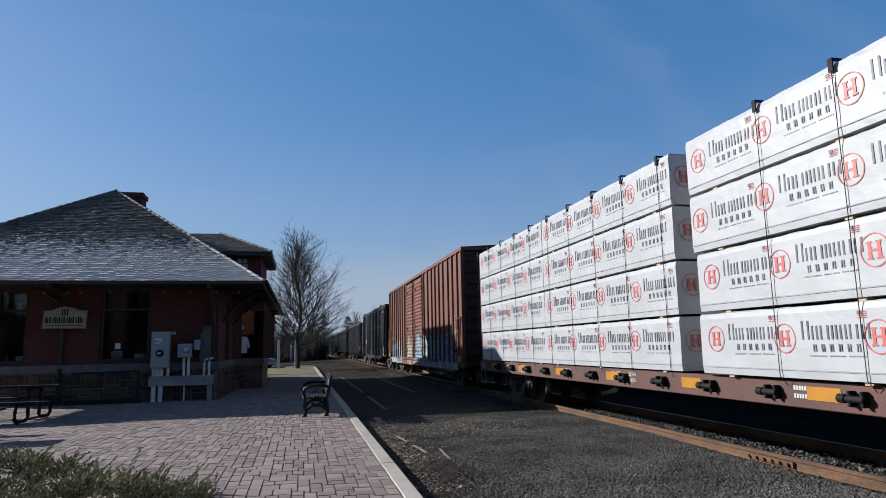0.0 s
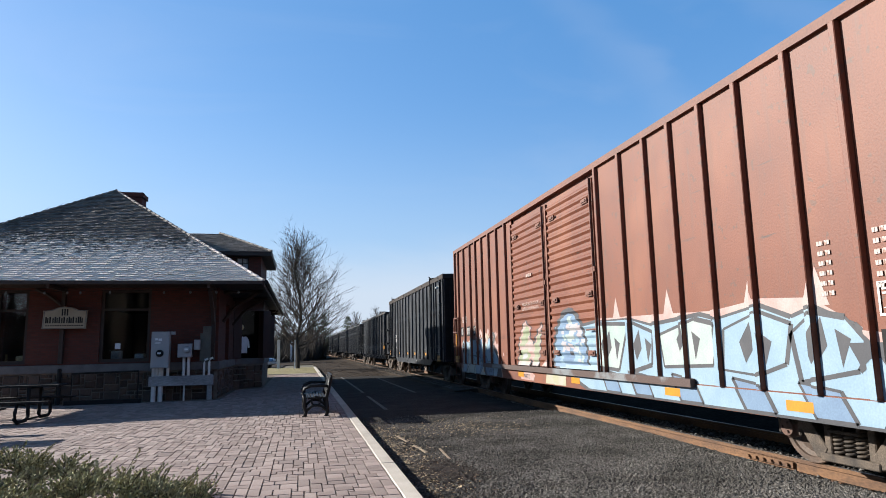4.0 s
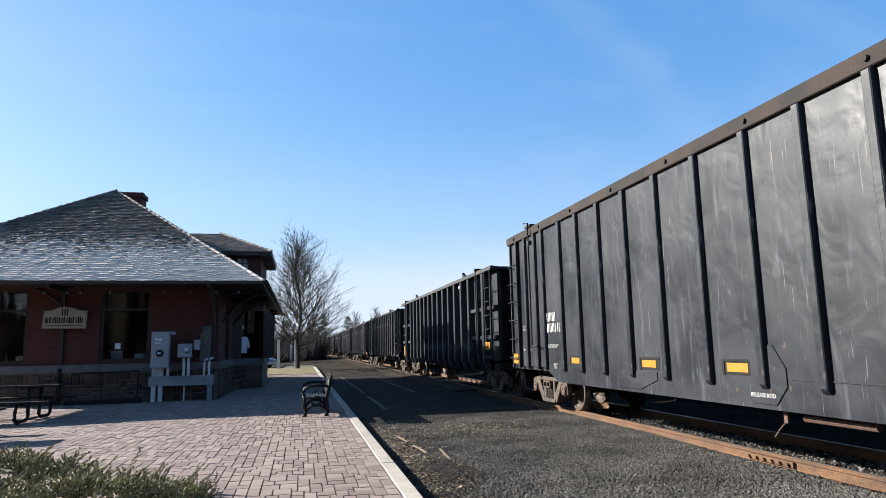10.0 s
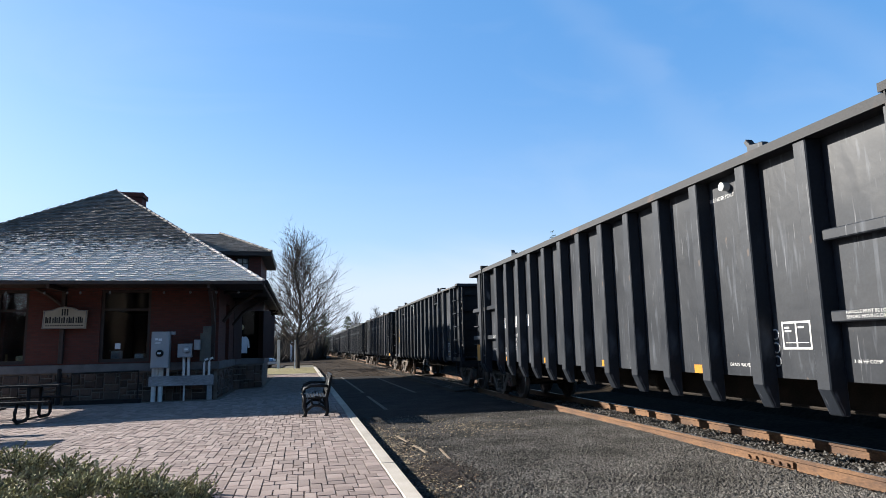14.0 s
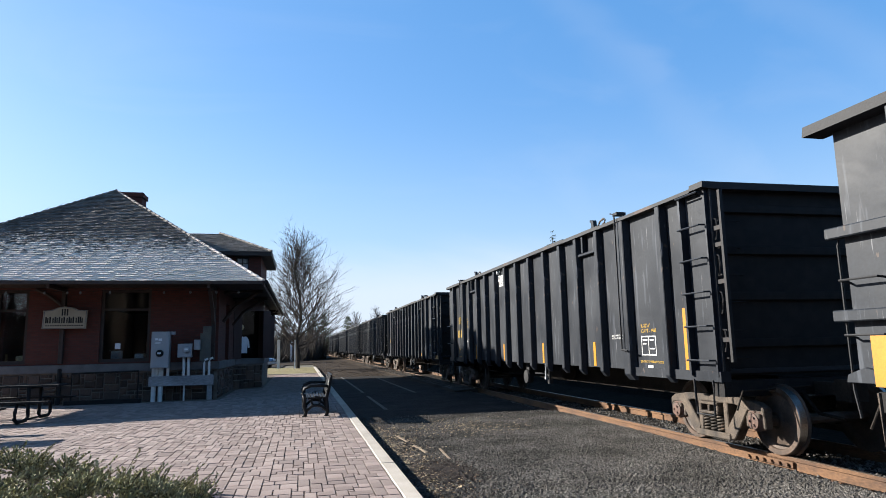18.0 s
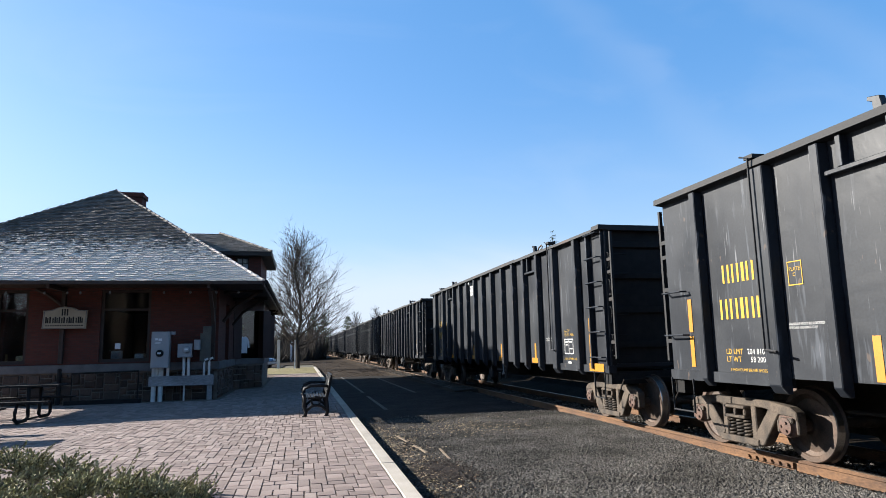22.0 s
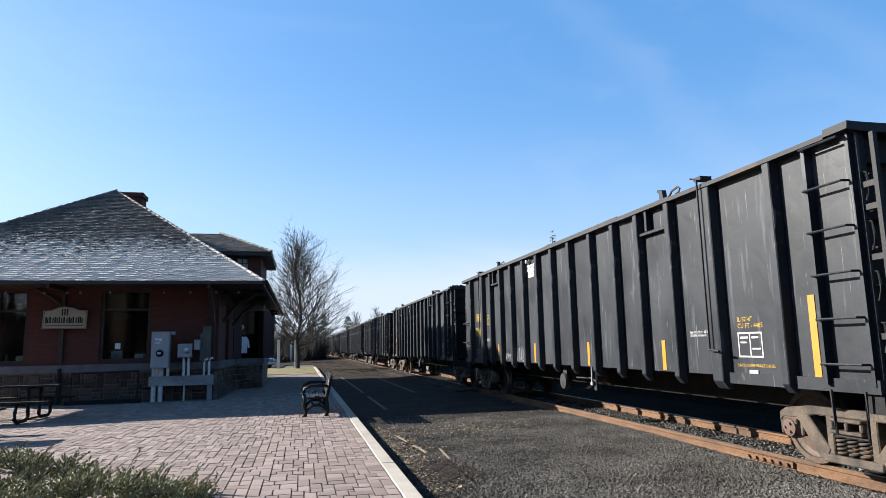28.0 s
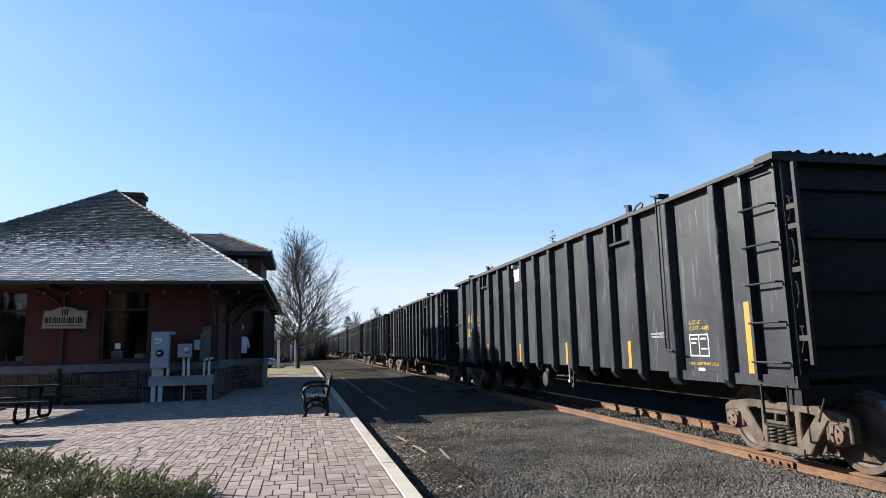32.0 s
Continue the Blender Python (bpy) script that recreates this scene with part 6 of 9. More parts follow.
def gondola_c(first_y):
    """Tall black gondola with broad heavy ribs and shelf bars at the ends."""
    L, X, ZT = 17.1, -1.42, 3.85
    car = thing("gondola_car", "tall black gondola car with broad ribs and shelved end panels, rolling", "freight car", pose(TRACK_X, first_y, RAIL_Z), "freight cars of the train")
    part("near_side", MB().box(X, X + 0.03, 0.0, L + 0.2, 1.08, ZT - 0.05), M_BLACK, car)
    part("far_side", MB().box(-X - 0.03, -X, 0.0, L, 1.0, ZT - 0.05), M_BLACK, car)
    part("floor", MB().box(X + 0.03, -X - 0.03, 0.05, L - 0.05, 1.09, 1.15), M_BLACK, car)
    # Recessed ends coloured with M_DARK to carry their shade.
    for y, s in ((0.45, -1), (L - 0.45, 1)):
        mb = MB().box(X + 0.03, -X - 0.03, min(y, y - s * 0.04), max(y, y - s * 0.04), 1.0, ZT - 0.05)
        ep = part("end_panel", mb, M_DARK, car, "recessed end with shelf bars, darkened for shade")
        for z in (1.7, 2.6):
            part("end_bar", MB().box(X + 0.05, -X - 0.05, min(y, y + s * 0.2), max(y, y + s * 0.2), z - 0.06, z + 0.06), M_DARK, ep)
        part("end_sill", MB().box(X, -X, min(y, y + s * 0.45), max(y, y + s * 0.45), 0.8, 1.0), M_DARK, car)
        part("end_post", MB().box(-0.08, 0.08, min(y, y + s * 0.3), max(y, y + s * 0.3), 1.0, ZT - 0.1), M_DARK, ep)
    part("top_chord", MB().prism([(X - 0.22, ZT - 0.09), (X + 0.06, ZT - 0.09), (X + 0.06, ZT), (X - 0.2, ZT + 0.03)], 1, 0.0, L + 0.4).prism([(-X + 0.22, ZT - 0.09), (-X - 0.06, ZT - 0.09), (-X - 0.06, ZT), (-X + 0.2, ZT + 0.03)], 1, 0.0, L + 0.12).box(X + 0.06, -X - 0.06, 0.0, 0.5, ZT - 0.09, ZT).box(X + 0.06, -X - 0.06, L - 0.5, L + 0.12, ZT - 0.09, ZT), M_CHORD, car, "black top rail with rust")
    rm = rib_mb(0.72, ZT - 0.09, 0.26, 0.19, 0.28).mesh("rib", M_BLACK, bevel=0.012)
    for y in (1.09, 2.84, 3.87, 4.9, 5.91, 6.9, 7.91, 8.93, 9.9, 10.87, 11.83, 12.76, 13.74, 14.68, 16.39):
        part("rib", rm, None, car, at=pose(X, y, 0))
    for y in (1.7, 15.9):
        part("latch_post", RIBS.setdefault("latch_post", rib_mb(0.72, ZT - 0.09, 0.13, 0.19, 0.28).mesh("latch_post", M_BLACK, bevel=0.01)), None, car, at=pose(X, y, 0))
    for y0, y1 in ((1.78, 2.71), (1.23, 1.62), (0.0, 0.95), (L - 0.57, L + 0.34), (14.82, 15.82), (15.98, 16.25)):
        for z in (1.77, 2.65):
            part("shelf_bar", MB().box(X - 0.13, X, y0, y1, z - 0.06, z + 0.06), M_BLACK, car, bevel=0.012)
    for y in (1.66, 15.94):
        part("latch_lever", MB().tube([(X - 0.22, y, 1.2), (X - 0.22, y, ZT + 0.12)], 0.02).tube([(X - 0.22, y, 1.25), (X - 0.24, y - 0.35, 1.2)], 0.02).box(X - 0.25, X - 0.02, y - 0.06, y + 0.06, ZT + 0.03, ZT + 0.12), M_CHORD, car, "latch rod and handle")
    for y in (3.66, 13.2):
        part("hook", MB().prism([(y + 0.11, ZT), (y + 0.11, ZT + 0.12), (y + 0.16, ZT + 0.2), (y + 0.12, ZT + 0.24), (y + 0.04, ZT + 0.14), (y - 0.17, ZT + 0.12), (y - 0.2, ZT)], 0, X - 0.12, X - 0.02), M_BLACK, car, "dark lifting hook block on the top rail", bevel=0.008)
    ladder(car, X - 0.24, 0.13, 0.66, 1.19, 3.24, 6, M_BLACK, ((X - 0.22, X - 0.16, 0.09, 0.13, 1.1, ZT - 0.1), (X - 0.22, X - 0.16, 0.66, 0.7, 1.1, ZT - 0.1)))
    part("end_stile", MB().box(X + 0.04, X + 0.09, -0.05, 0.0, 1.1, ZT - 0.15).box(X + 0.04, X + 0.08, 0.0, 0.4, 3.55, 3.6).box(X + 0.04, X + 0.08, 0.0, 0.4, 2.4, 2.45).box(X + 0.04, X + 0.08, 0.0, 0.4, 1.25, 1.3), M_CHORD, car, "stand-off end stile with brackets")
    part("end_grab", MB().tube([(X, L + 0.19, 2.62), (X, L + 0.28, 2.6), (X, L + 0.3, 2.53), (X, L + 0.29, 1.0), (X, L + 0.24, 0.72)], 0.014, 6), M_CHORD, car, "bent upright grab rod at the corner")
    for z in (2.14, 1.57):
        part("grab_iron", MB().tube([(X, L - 0.3, z - 0.02), (X - 0.13, L - 0.27, z), (X - 0.13, L + 0.2, z), (X, L + 0.18, z - 0.03)], 0.013, 6), M_CHORD, car)
    part("sill_foot", MB().prism([(L - 0.35, 1.16), (L + 0.08, 1.24), (L + 0.3, 1.16), (L + 0.32, 1.08), (L - 0.35, 1.08)], 0, X - 0.06, X), M_BLACK, car, "tapered corner foot of the side sill", bevel=0.006)
    for y in (0.1, L - 0.72):
        part("step", MB().tube([(X - 0.1, y, 1.0), (X - 0.1, y + 0.02, 0.5), (X - 0.1, y + 0.6, 0.5), (X - 0.1, y + 0.62, 1.0)], 0.02), M_BOGIE, car, "sill step")
    part("reflector", MB().box(X - 0.262, X - 0.255, 0.12, 0.34, 1.4, 1.63).box(X - 0.262, X - 0.255, 0.36, 0.58, 1.4, 1.63), M_YELLOW, car, "yellow reflector plates")
    part("reflector", MB().box(X - 0.14, X - 0.132, L - 0.5, L - 0.11, 1.06, 1.56), M_YELLOW, car, "yellow reflector plate")
    part("reflector", MB().box(X - 0.004, X, 14.1, 14.46, 1.09, 1.21), M_YELLOW, car, "yellow reflector strip")
    part("reflector", MB().box(X - 0.004, X, 5.19, 5.45, 1.08, 1.2), M_YELLOW, car, "yellow reflector strip")
    for y in (8.39, 11.45):
        part("reflector", RIBS.setdefault("refl6", MB().box(-0.004, 0, -0.07, 0.07, 0, 0.12).mesh("reflector", M_YELLOW)), None, car, "yellow reflector patch", at=pose(X - 0.002, y, 1.1))
    stencil(car, text_mesh("HANDLE MUST BE LOCKED\nBEFORE MOVING CAR", 0.05, M_WHITE), X - 0.135, 2.5, 1.79)
    stencil(car, text_mesh("2 IN HF COMP", 0.055, M_WHITE), X - 0.004, 2.6, 1.28)
    stencil(car, text_mesh("HANDLE MUST BE LOCKED\nBEFORE MOVING CAR", 0.05, M_WHITE), X - 0.135, 15.2, 1.79)
    stencil(car, bars_mesh("mark3", "wwiw", 0.3, M_WHITE, 0.08), X - 0.004, 14.66, 2.0, "white reporting mark")
    stencil(car, bars_mesh("mark7", "iww", 0.3, M_WHITE), X - 0.004, 13.8, 2.0, "white car number")
    stencil(car, bars_mesh("mark8", "www", 0.3, M_WHITE, 0.1), X - 0.004, 12.95, 2.0, "white car number")
    stencil(car, text_mesh("EXW 10\nIL 52-6\nH 12-6\nCU FT", 0.12, M_WHITE), X - 0.004, 13.8, 1.75)
    stencil(car, text_mesh("LD LMT 202\nLT WT   61", 0.11, M_WHITE), X - 0.004, 14.66, 1.38)
    stencil(car, text_mesh("2 IN HF COMP", 0.08, M_WHITE), X - 0.004, L - 1.4, 1.38)
    stencil(car, text_mesh("FIRE HOSE PORT", 0.075, M_WHITE), X - 0.004, 4.8, 3.46)
    part("fire_port", MB().lathe([(0.06, 0.0), (0.06, -0.1), (0.02, -0.12)], (X, 4.37, 3.61), 0, 12), M_PIPE, car, "pale capped hose port")
    stencil(car, text_mesh("DRAIN VALVE", 0.065, M_WHITE), X - 0.004, 4.62, 1.2)
    part("stencil", RIBS["sten_box2"], None, car, "cream boxed stencil panel", at=on_side(X - 0.004, 3.6, 1.42) @ Matrix.Diagonal((0.76, 0.82, 1, 1)))
    curl = MB()
    for k in range(3):
        curl.tube([(0, 3.72 + 0.06 * math.cos(q), 1.6 - 0.16 * k + 0.06 * math.sin(q)) for q in np.linspace(0.5, 5.5, 9)], 0.008, 4)
    part("sprayed_tag", curl, M_WHITE, car, "pale sprayed scribble", at=pose(X - 0.004, 0, 0))
    under_gear(car, L)
    bogie(car, 1.34)
    bogie(car, L - 1.02)
    return car


# ---- sprayed lettering shapes on the boxcar ----
M_SPRAY = {}
for key, a, b in (("blue", (0.17, 0.26, 0.34), (0.2, 0.29, 0.36)), ("deep", (0.1, 0.16, 0.25), (0.12, 0.19, 0.28)), ("mint", (0.25, 0.32, 0.3), (0.3, 0.34, 0.33)), ("dark", (0.03, 0.032, 0.04), (0.045, 0.045, 0.05)),
                  ("pink", (0.33, 0.2, 0.18), (0.33, 0.27, 0.25)), ("cream", (0.3, 0.29, 0.19), (0.32, 0.3, 0.25)), ("white", (0.31, 0.27, 0.28), (0.3, 0.3, 0.31)), ("green", (0.19, 0.22, 0.13), (0.24, 0.26, 0.18))):
    M_SPRAY[key] = surf("spray_" + key, a, b, 2.5, 0.6, bump=0.06, fine=40, vary=0.08, cut=(0.4, 0.6))
POST_Y = (0.06, 0.76, 1.55, 2.3, 3.2, 4.0, 4.8, 5.55, 6.43, 7.38, 13.17, 14.0, 14.8, 15.6, 16.35, 17.07, 17.93, 18.72, 19.24)


def clip(poly, ax, lim, sign):
    """Keeps the side of a 2D outline where sign * (p[ax] - lim) >= 0."""
    out = []
    for p, q in zip(poly, poly[1:] + poly[:1]):
        a, b = sign * (p[ax] - lim), sign * (q[ax] - lim)
        if a >= 0:
            out.append(p)
        if (a < 0) != (b < 0):
            f = a / (a - b)
            out.append((p[0] + (q[0] - p[0]) * f, p[1] + (q[1] - p[1]) * f))
    return out


def door_depth(z):
    f = (z - 1.12) % 0.172
    return 0.03 + 0.032 * (f / 0.05 if f < 0.05 else 1 if f < 0.085 else max(0.0, (0.12 - f) / 0.035))


DOOR_Z = [1.02] + [1.12 + 0.172 * k + d for k in range(8) for d in (0, 0.05, 0.085, 0.12)]


def spray(mb, poly, X, layer):
    """Lays a flat outline of (y, z) points over sheet, posts, sill and the doors' corrugation."""
    o = 0.0025 + 0.0012 * layer

    def put(pl, depth):
        if len(pl) > 2:
            n = len(mb.v)
            mb.v.extend((X - depth(z) - o, y, z) for y, z in pl)
            mb.f.append(tuple(range(n, n + len(pl))))
    low = clip(poly, 1, 0.915, -1)
    put(clip(low, 1, 0.625, 1), lambda z: 0.02)
    high = clip(poly, 1, 0.93, 1)
    for a, b in ((-1, 7.44), (12.66, 20)):
        part_ = clip(clip(high, 0, a, 1), 0, b, -1)
        put(part_, lambda z: 0.0)
        for y in POST_Y:
            put(clip(clip(part_, 0, y - 0.039, 1), 0, y + 0.039, -1), lambda z: 0.07)
    for a, b in ((7.57, 9.94), (10.17, 12.54)):
        mid = clip(clip(high, 0, a, 1), 0, b, -1)
        for za, zb in zip(DOOR_Z, DOOR_Z[1:]):
            put(clip(clip(mid, 1, za, 1), 1, zb, -1), door_depth)
    for a, b in ((7.48, 7.568), (9.942, 10.03), (10.08, 10.168), (12.542, 12.63)):
        put(clip(clip(clip(high, 0, a, 1), 0, b, -1), 1, 1.02, 1), lambda z: 0.075)


def graffiti(car, X):
    mbs = {k: MB() for k in M_SPRAY}
    r = random.Random(17)

    def fill(colour, pts, layer, line=0.013):
        spray(mbs[colour], list(pts), X, layer)
        if line:
            for (ya, za), (yb, zb) in zip(pts, pts[1:] + pts[:1]):
                d = Vector((yb - ya, zb - za))
                if d.length < 1e-4:
                    continue
                nn = Vector((-d.y, d.x)).normalized() * line * r.uniform(0.5, 1.3)
                spray(mbs["dark"], [(ya - nn.x, za - nn.y), (yb - nn.x, zb - nn.y), (yb + nn.x, zb + nn.y), (ya + nn.x, za + nn.y)], X, layer + 0.4)

    def puff(y, z, rad, colour, layer):
        spray(mbs[colour], [(y + rad * math.cos(k * 0.524) * r.uniform(0.85, 1.1), z + rad * math.sin(k * 0.524) * r.uniform(0.85, 1.1)) for k in range(12)], X, layer)
    # rose and cream clouds behind the letters
    for y, z in ((18.45, 1.5), (17.3, 1.75), (16.2, 1.72), (15.9, 1.82), (15.45, 1.7), (15.1, 1.82), (14.5, 1.7), (14.2, 1.45), (13.9, 1.15)):
        for k in range(7):
            puff(y + r.uniform(-0.22, 0.22), z + r.uniform(-0.2, 0.14), r.uniform(0.04, 0.1), "pink" if r.random() < 0.8 else "cream", 0 + 0.1 * k)
    fill("pink", [(18.5, 1.55), (17.4, 1.7), (16.3, 1.66), (15.7, 1.86), (15.5, 1.62), (15.2, 1.78), (14.5, 1.72), (14.3, 1.5), (13.95, 1.15), (13.75, 0.63), (18.4, 0.63)], 1, 0)
    fill("mint", [(18.3, 1.5), (17.4, 1.58), (16.0, 1.6), (14.6, 1.55), (14.2, 1.1), (14.0, 0.63), (18.3, 0.63)], 1.5, 0)
    fill("blue", [(18.3, 1.72), (17.43, 1.63), (17.7, 1.12), (17.88, 0.66), (18.4, 0.66), (18.08, 1.12), (18.47, 1.49)], 2)
    fill("mint", [(17.43, 1.63), (17.24, 1.7), (17.25, 1.34), (16.7, 1.0), (16.9, 0.64), (17.5, 0.64), (17.26, 1.06), (17.84, 0.66)], 2)
    fill("blue", [(17.24, 1.7), (16.82, 1.73), (16.5, 1.69), (16.16, 1.56), (16.2, 1.2), (17.09, 1.2), (17.3, 1.42)], 3)
    fill("blue", [(17.09, 1.2), (16.22, 1.18), (15.98, 0.9), (16.2, 0.64), (16.6, 0.64), (16.7, 1.0)], 3)
    fill("dark", [(17.3, 1.5), (17.12, 1.36), (17.22, 1.2), (17.34, 1.3)], 4, 0)
    fill("dark", [(16.45, 1.3), (16.12, 1.42), (16.16, 1.28), (16.52, 1.16)], 4, 0)
    fill("deep", [(16.08, 1.7), (15.68, 1.84), (15.72, 1.6), (15.96, 1.02), (16.2, 1.2)], 4)
    fill("dark", [(15.7, 1.6), (15.62, 1.72), (15.72, 1.0), (15.96, 1.0)], 4, 0)
    fill("blue", [(15.42, 1.43), (15.15, 1.74), (14.85, 1.83), (14.72, 1.52), (14.66, 1.05), (15.25, 1.05), (15.62, 1.24)], 3)
    fill("dark", [(14.8, 1.9), (14.57, 1.92), (14.45, 1.78), (14.57, 1.6), (14.85, 1.52), (14.7, 1.66), (14.62, 1.78), (14.7, 1.84)], 5, 0)
    fill("dark", [(14.8, 1.58), (14.59, 1.55), (14.1, 1.24), (14.1, 1.12), (14.63, 1.42)], 5, 0)
    fill("blue", [(14.63, 1.42), (14.12, 1.1), (14.15, 0.94), (14.7, 0.94)], 4)
    fill("deep", [(15.76, 1.15), (15.44, 1.2), (15.25, 1.02), (15.0, 0.64), (15.3, 0.64), (15.66, 0.95), (16.1, 0.64), (16.2, 0.66), (16.0, 0.89)], 5)
    fill("dark", [(15.62, 0.95), (15.48, 0.88), (15.36, 0.64), (15.52, 0.64), (15.66, 0.78)], 6, 0)
    fill("deep", [(15.25, 0.95), (14.64, 0.95), (14.66, 0.64), (15.05, 0.64)], 4)
    fill("blue", [(14.64, 0.95), (14.05, 0.95), (14.2, 0.64), (14.66, 0.64)], 4)
    fill("dark", [(14.2, 0.85), (13.95, 0.98), (13.8, 0.64), (14.35, 0.64)], 5, 0)
    for _ in range(26):
        y = r.uniform(14.7, 18.3)
        puff(y, r.uniform(0.95, 1.5), r.uniform(0.015, 0.05), r.choice(("deep", "deep", "white", "mint")), 5.5)
    for _ in range(16):
        y, z = r.uniform(14.9, 18.2), r.uniform(0.8, 1.5)
        spray(mbs["white" if r.random() < 0.5 else "dark"], [(y, z), (y + 0.012, z), (y + 0.03, z + r.uniform(0.1, 0.25)), (y + 0.02, z + 0.1)], X, 6)
    # pale two-part letter on the door
    m_out = [(11.68, 2.14), (11.25, 1.93), (11.39, 1.76), (11.12, 1.55), (10.76, 1.9), (10.5, 2.05), (10.72, 1.25), (10.85, 1.02), (11.22, 1.02), (11.33, 1.17), (11.45, 1.02), (12.3, 1.02), (12.2, 1.6), (11.9, 1.98)]
    fill("pink", m_out, 1, 0.03)
    fill("green", [(11.62, 2.02), (11.36, 1.9), (11.48, 1.68), (11.72, 1.5), (12.1, 1.5), (11.95, 1.75)], 2, 0)
    fill("green", [(12.15, 1.38), (11.6, 1.44), (11.36, 1.3), (11.5, 1.1), (12.2, 1.08)], 2, 0)
    fill("green", [(11.05, 1.5), (10.8, 1.76), (10.62, 1.84), (10.84, 1.08), (11.15, 1.1)], 2, 0)
    fill("white", [(11.95, 1.28), (11.65, 1.33), (11.58, 1.2), (11.9, 1.16)], 3, 0)
    fill("pink", [(12.22, 0.72), (12.03, 0.86), (11.42, 0.87), (11.18, 0.79), (11.31, 0.66), (12.19, 0.66)], 1, 0)
    fill("pink", [(10.45, 1.15), (10.2, 1.18), (10.2, 1.03), (10.6, 1.03)], 1, 0)
    fill("cream", [(10.4, 0.9), (9.3, 0.9), (9.3, 0.64), (10.5, 0.64)], 1, 0)
    for y, z in ((13.85, 1.7), (13.6, 1.25)):
        for k in range(7):
            a = y - 0.08 * k
            spray(mbs["dark"], [(a, z), (a + 0.012, z), (a - 0.03, z + 0.12 * r.uniform(0.4, 1)), (a - 0.045, z + 0.12)], X, 2)
    # long blue piece over the near half
    fill("pink", [(7.5, 2.0), (5.9, 1.98), (4.1, 1.95), (3.1, 2.05), (2.3, 2.0), (1.6, 1.62), (0.9, 1.5), (0.95, 0.64), (8.2, 0.64)], 0, 0)
    for y in (6.9, 5.2, 3.3, 2.2):
        spray(mbs["pink"], [(y + 0.16, 1.9), (y, 2.35), (y - 0.16, 1.9)], X, 0.2)
    fill("blue", [(9.7, 1.92), (8.7, 1.86), (7.7, 1.95), (6.45, 1.95), (5.75, 1.82), (4.4, 1.92), (4.0, 1.84), (3.15, 1.97), (2.63, 1.8), (2.27, 1.9), (1.75, 1.68), (1.5, 1.45), (1.0, 0.64), (8.2, 0.64), (9.7, 1.05)], 1, 0.03)
    for k, (c, pts) in enumerate((("mint", [(7.6, 1.9), (6.5, 1.86), (6.9, 1.05), (7.5, 1.08)]), ("blue", [(6.37, 1.88), (5.7, 1.7), (5.77, 1.17), (6.37, 1.05)]), ("mint", [(5.5, 1.65), (4.54, 1.86), (4.0, 1.76), (4.16, 1.2), (5.4, 1.15)]),
                                  ("blue", [(3.88, 1.69), (3.17, 1.89), (2.63, 1.72), (2.76, 1.25), (3.27, 1.1), (3.95, 1.15)]), ("blue", [(2.65, 1.61), (2.28, 1.84), (1.86, 1.76), (1.56, 1.43), (1.74, 1.2), (2.55, 1.05)]))):
        fill(c, pts, 2, 0.03)
        cy, cz = sum(p[0] for p in pts) / len(pts), sum(p[1] for p in pts) / len(pts)
        fill("dark", [(cy + 0.3, cz + 0.05), (cy + 0.08, cz + 0.3), (cy + 0.02, cz - 0.02), (cy + 0.2, cz - 0.22)], 3, 0)
        fill("dark", [(cy - 0.1, cz + 0.16), (cy - 0.3, cz + 0.05), (cy - 0.16, cz - 0.25)], 3, 0)
        fill("deep", [(cy + 0.5, 1.05), (cy - 0.1, 0.98), (cy - 0.3, 0.66), (cy + 0.25, 0.66)], 3, 0.025)
    # a tall dark dome with pale broken blocks on the near door
    dome = [(8.95 + 0.95 * math.cos(q), 1.05 + 1.25 * math.sin(q)) for q in np.linspace(0, math.pi, 15)]
    fill("dark", dome, 2, 0)
    fill("deep", [(8.95 + (y - 8.95) * 0.9, 1.05 + (z - 1.05) * 0.9) for y, z in dome], 2.6, 0)
    for k in range(34):
        q, f = r.uniform(0.15, 2.95), r.uniform(0.25, 0.85)
        y, z, w, h = 8.95 + 0.95 * f * math.cos(q), 1.05 + 1.25 * f * math.sin(q), r.uniform(0.05, 0.16), r.uniform(0.03, 0.09)
        fill(r.choice(("white", "mint", "blue", "white", "dark")), [(y - w, z - h), (y + w * r.uniform(0.5, 1.1), z - h * r.uniform(0.4, 1.2)), (y + w, z + h), (y - w * r.uniform(0.4, 1), z + h * r.uniform(0.5, 1.3))], 3 + 0.05 * k, 0)
    fill("dark", [(1.85, 1.49), (0.88, 1.5), (0.89, 1.43), (1.53, 1.33), (1.69, 1.2)], 4, 0)
    fill("cream", [(1.5, 0.66), (0.86, 1.42), (0.86, 0.66)], 4, 0.02)
    stencil(car, text_mesh("PART 2", 0.15, M_SPRAY["dark"]), X - 0.03, 12.0, 0.7)
    stencil(car, text_mesh("BFK", 0.13, M_SPRAY["dark"]), X - 0.03, 15.0, 0.73)
    words = {"blue": "pale blue", "deep": "grey-blue", "mint": "pale mint", "dark": "black outline", "pink": "rose", "cream": "cream", "white": "white", "green": "pale green"}
    for k, mb in mbs.items():
        me = bpy.data.meshes.new("spray_paint")
        me.from_pydata(mb.v, [], mb.f)
        me.materials.append(M_SPRAY[k])
        part("spray_paint", me, None, car, words[k] + " spray paint")["kind"] = "stuff"


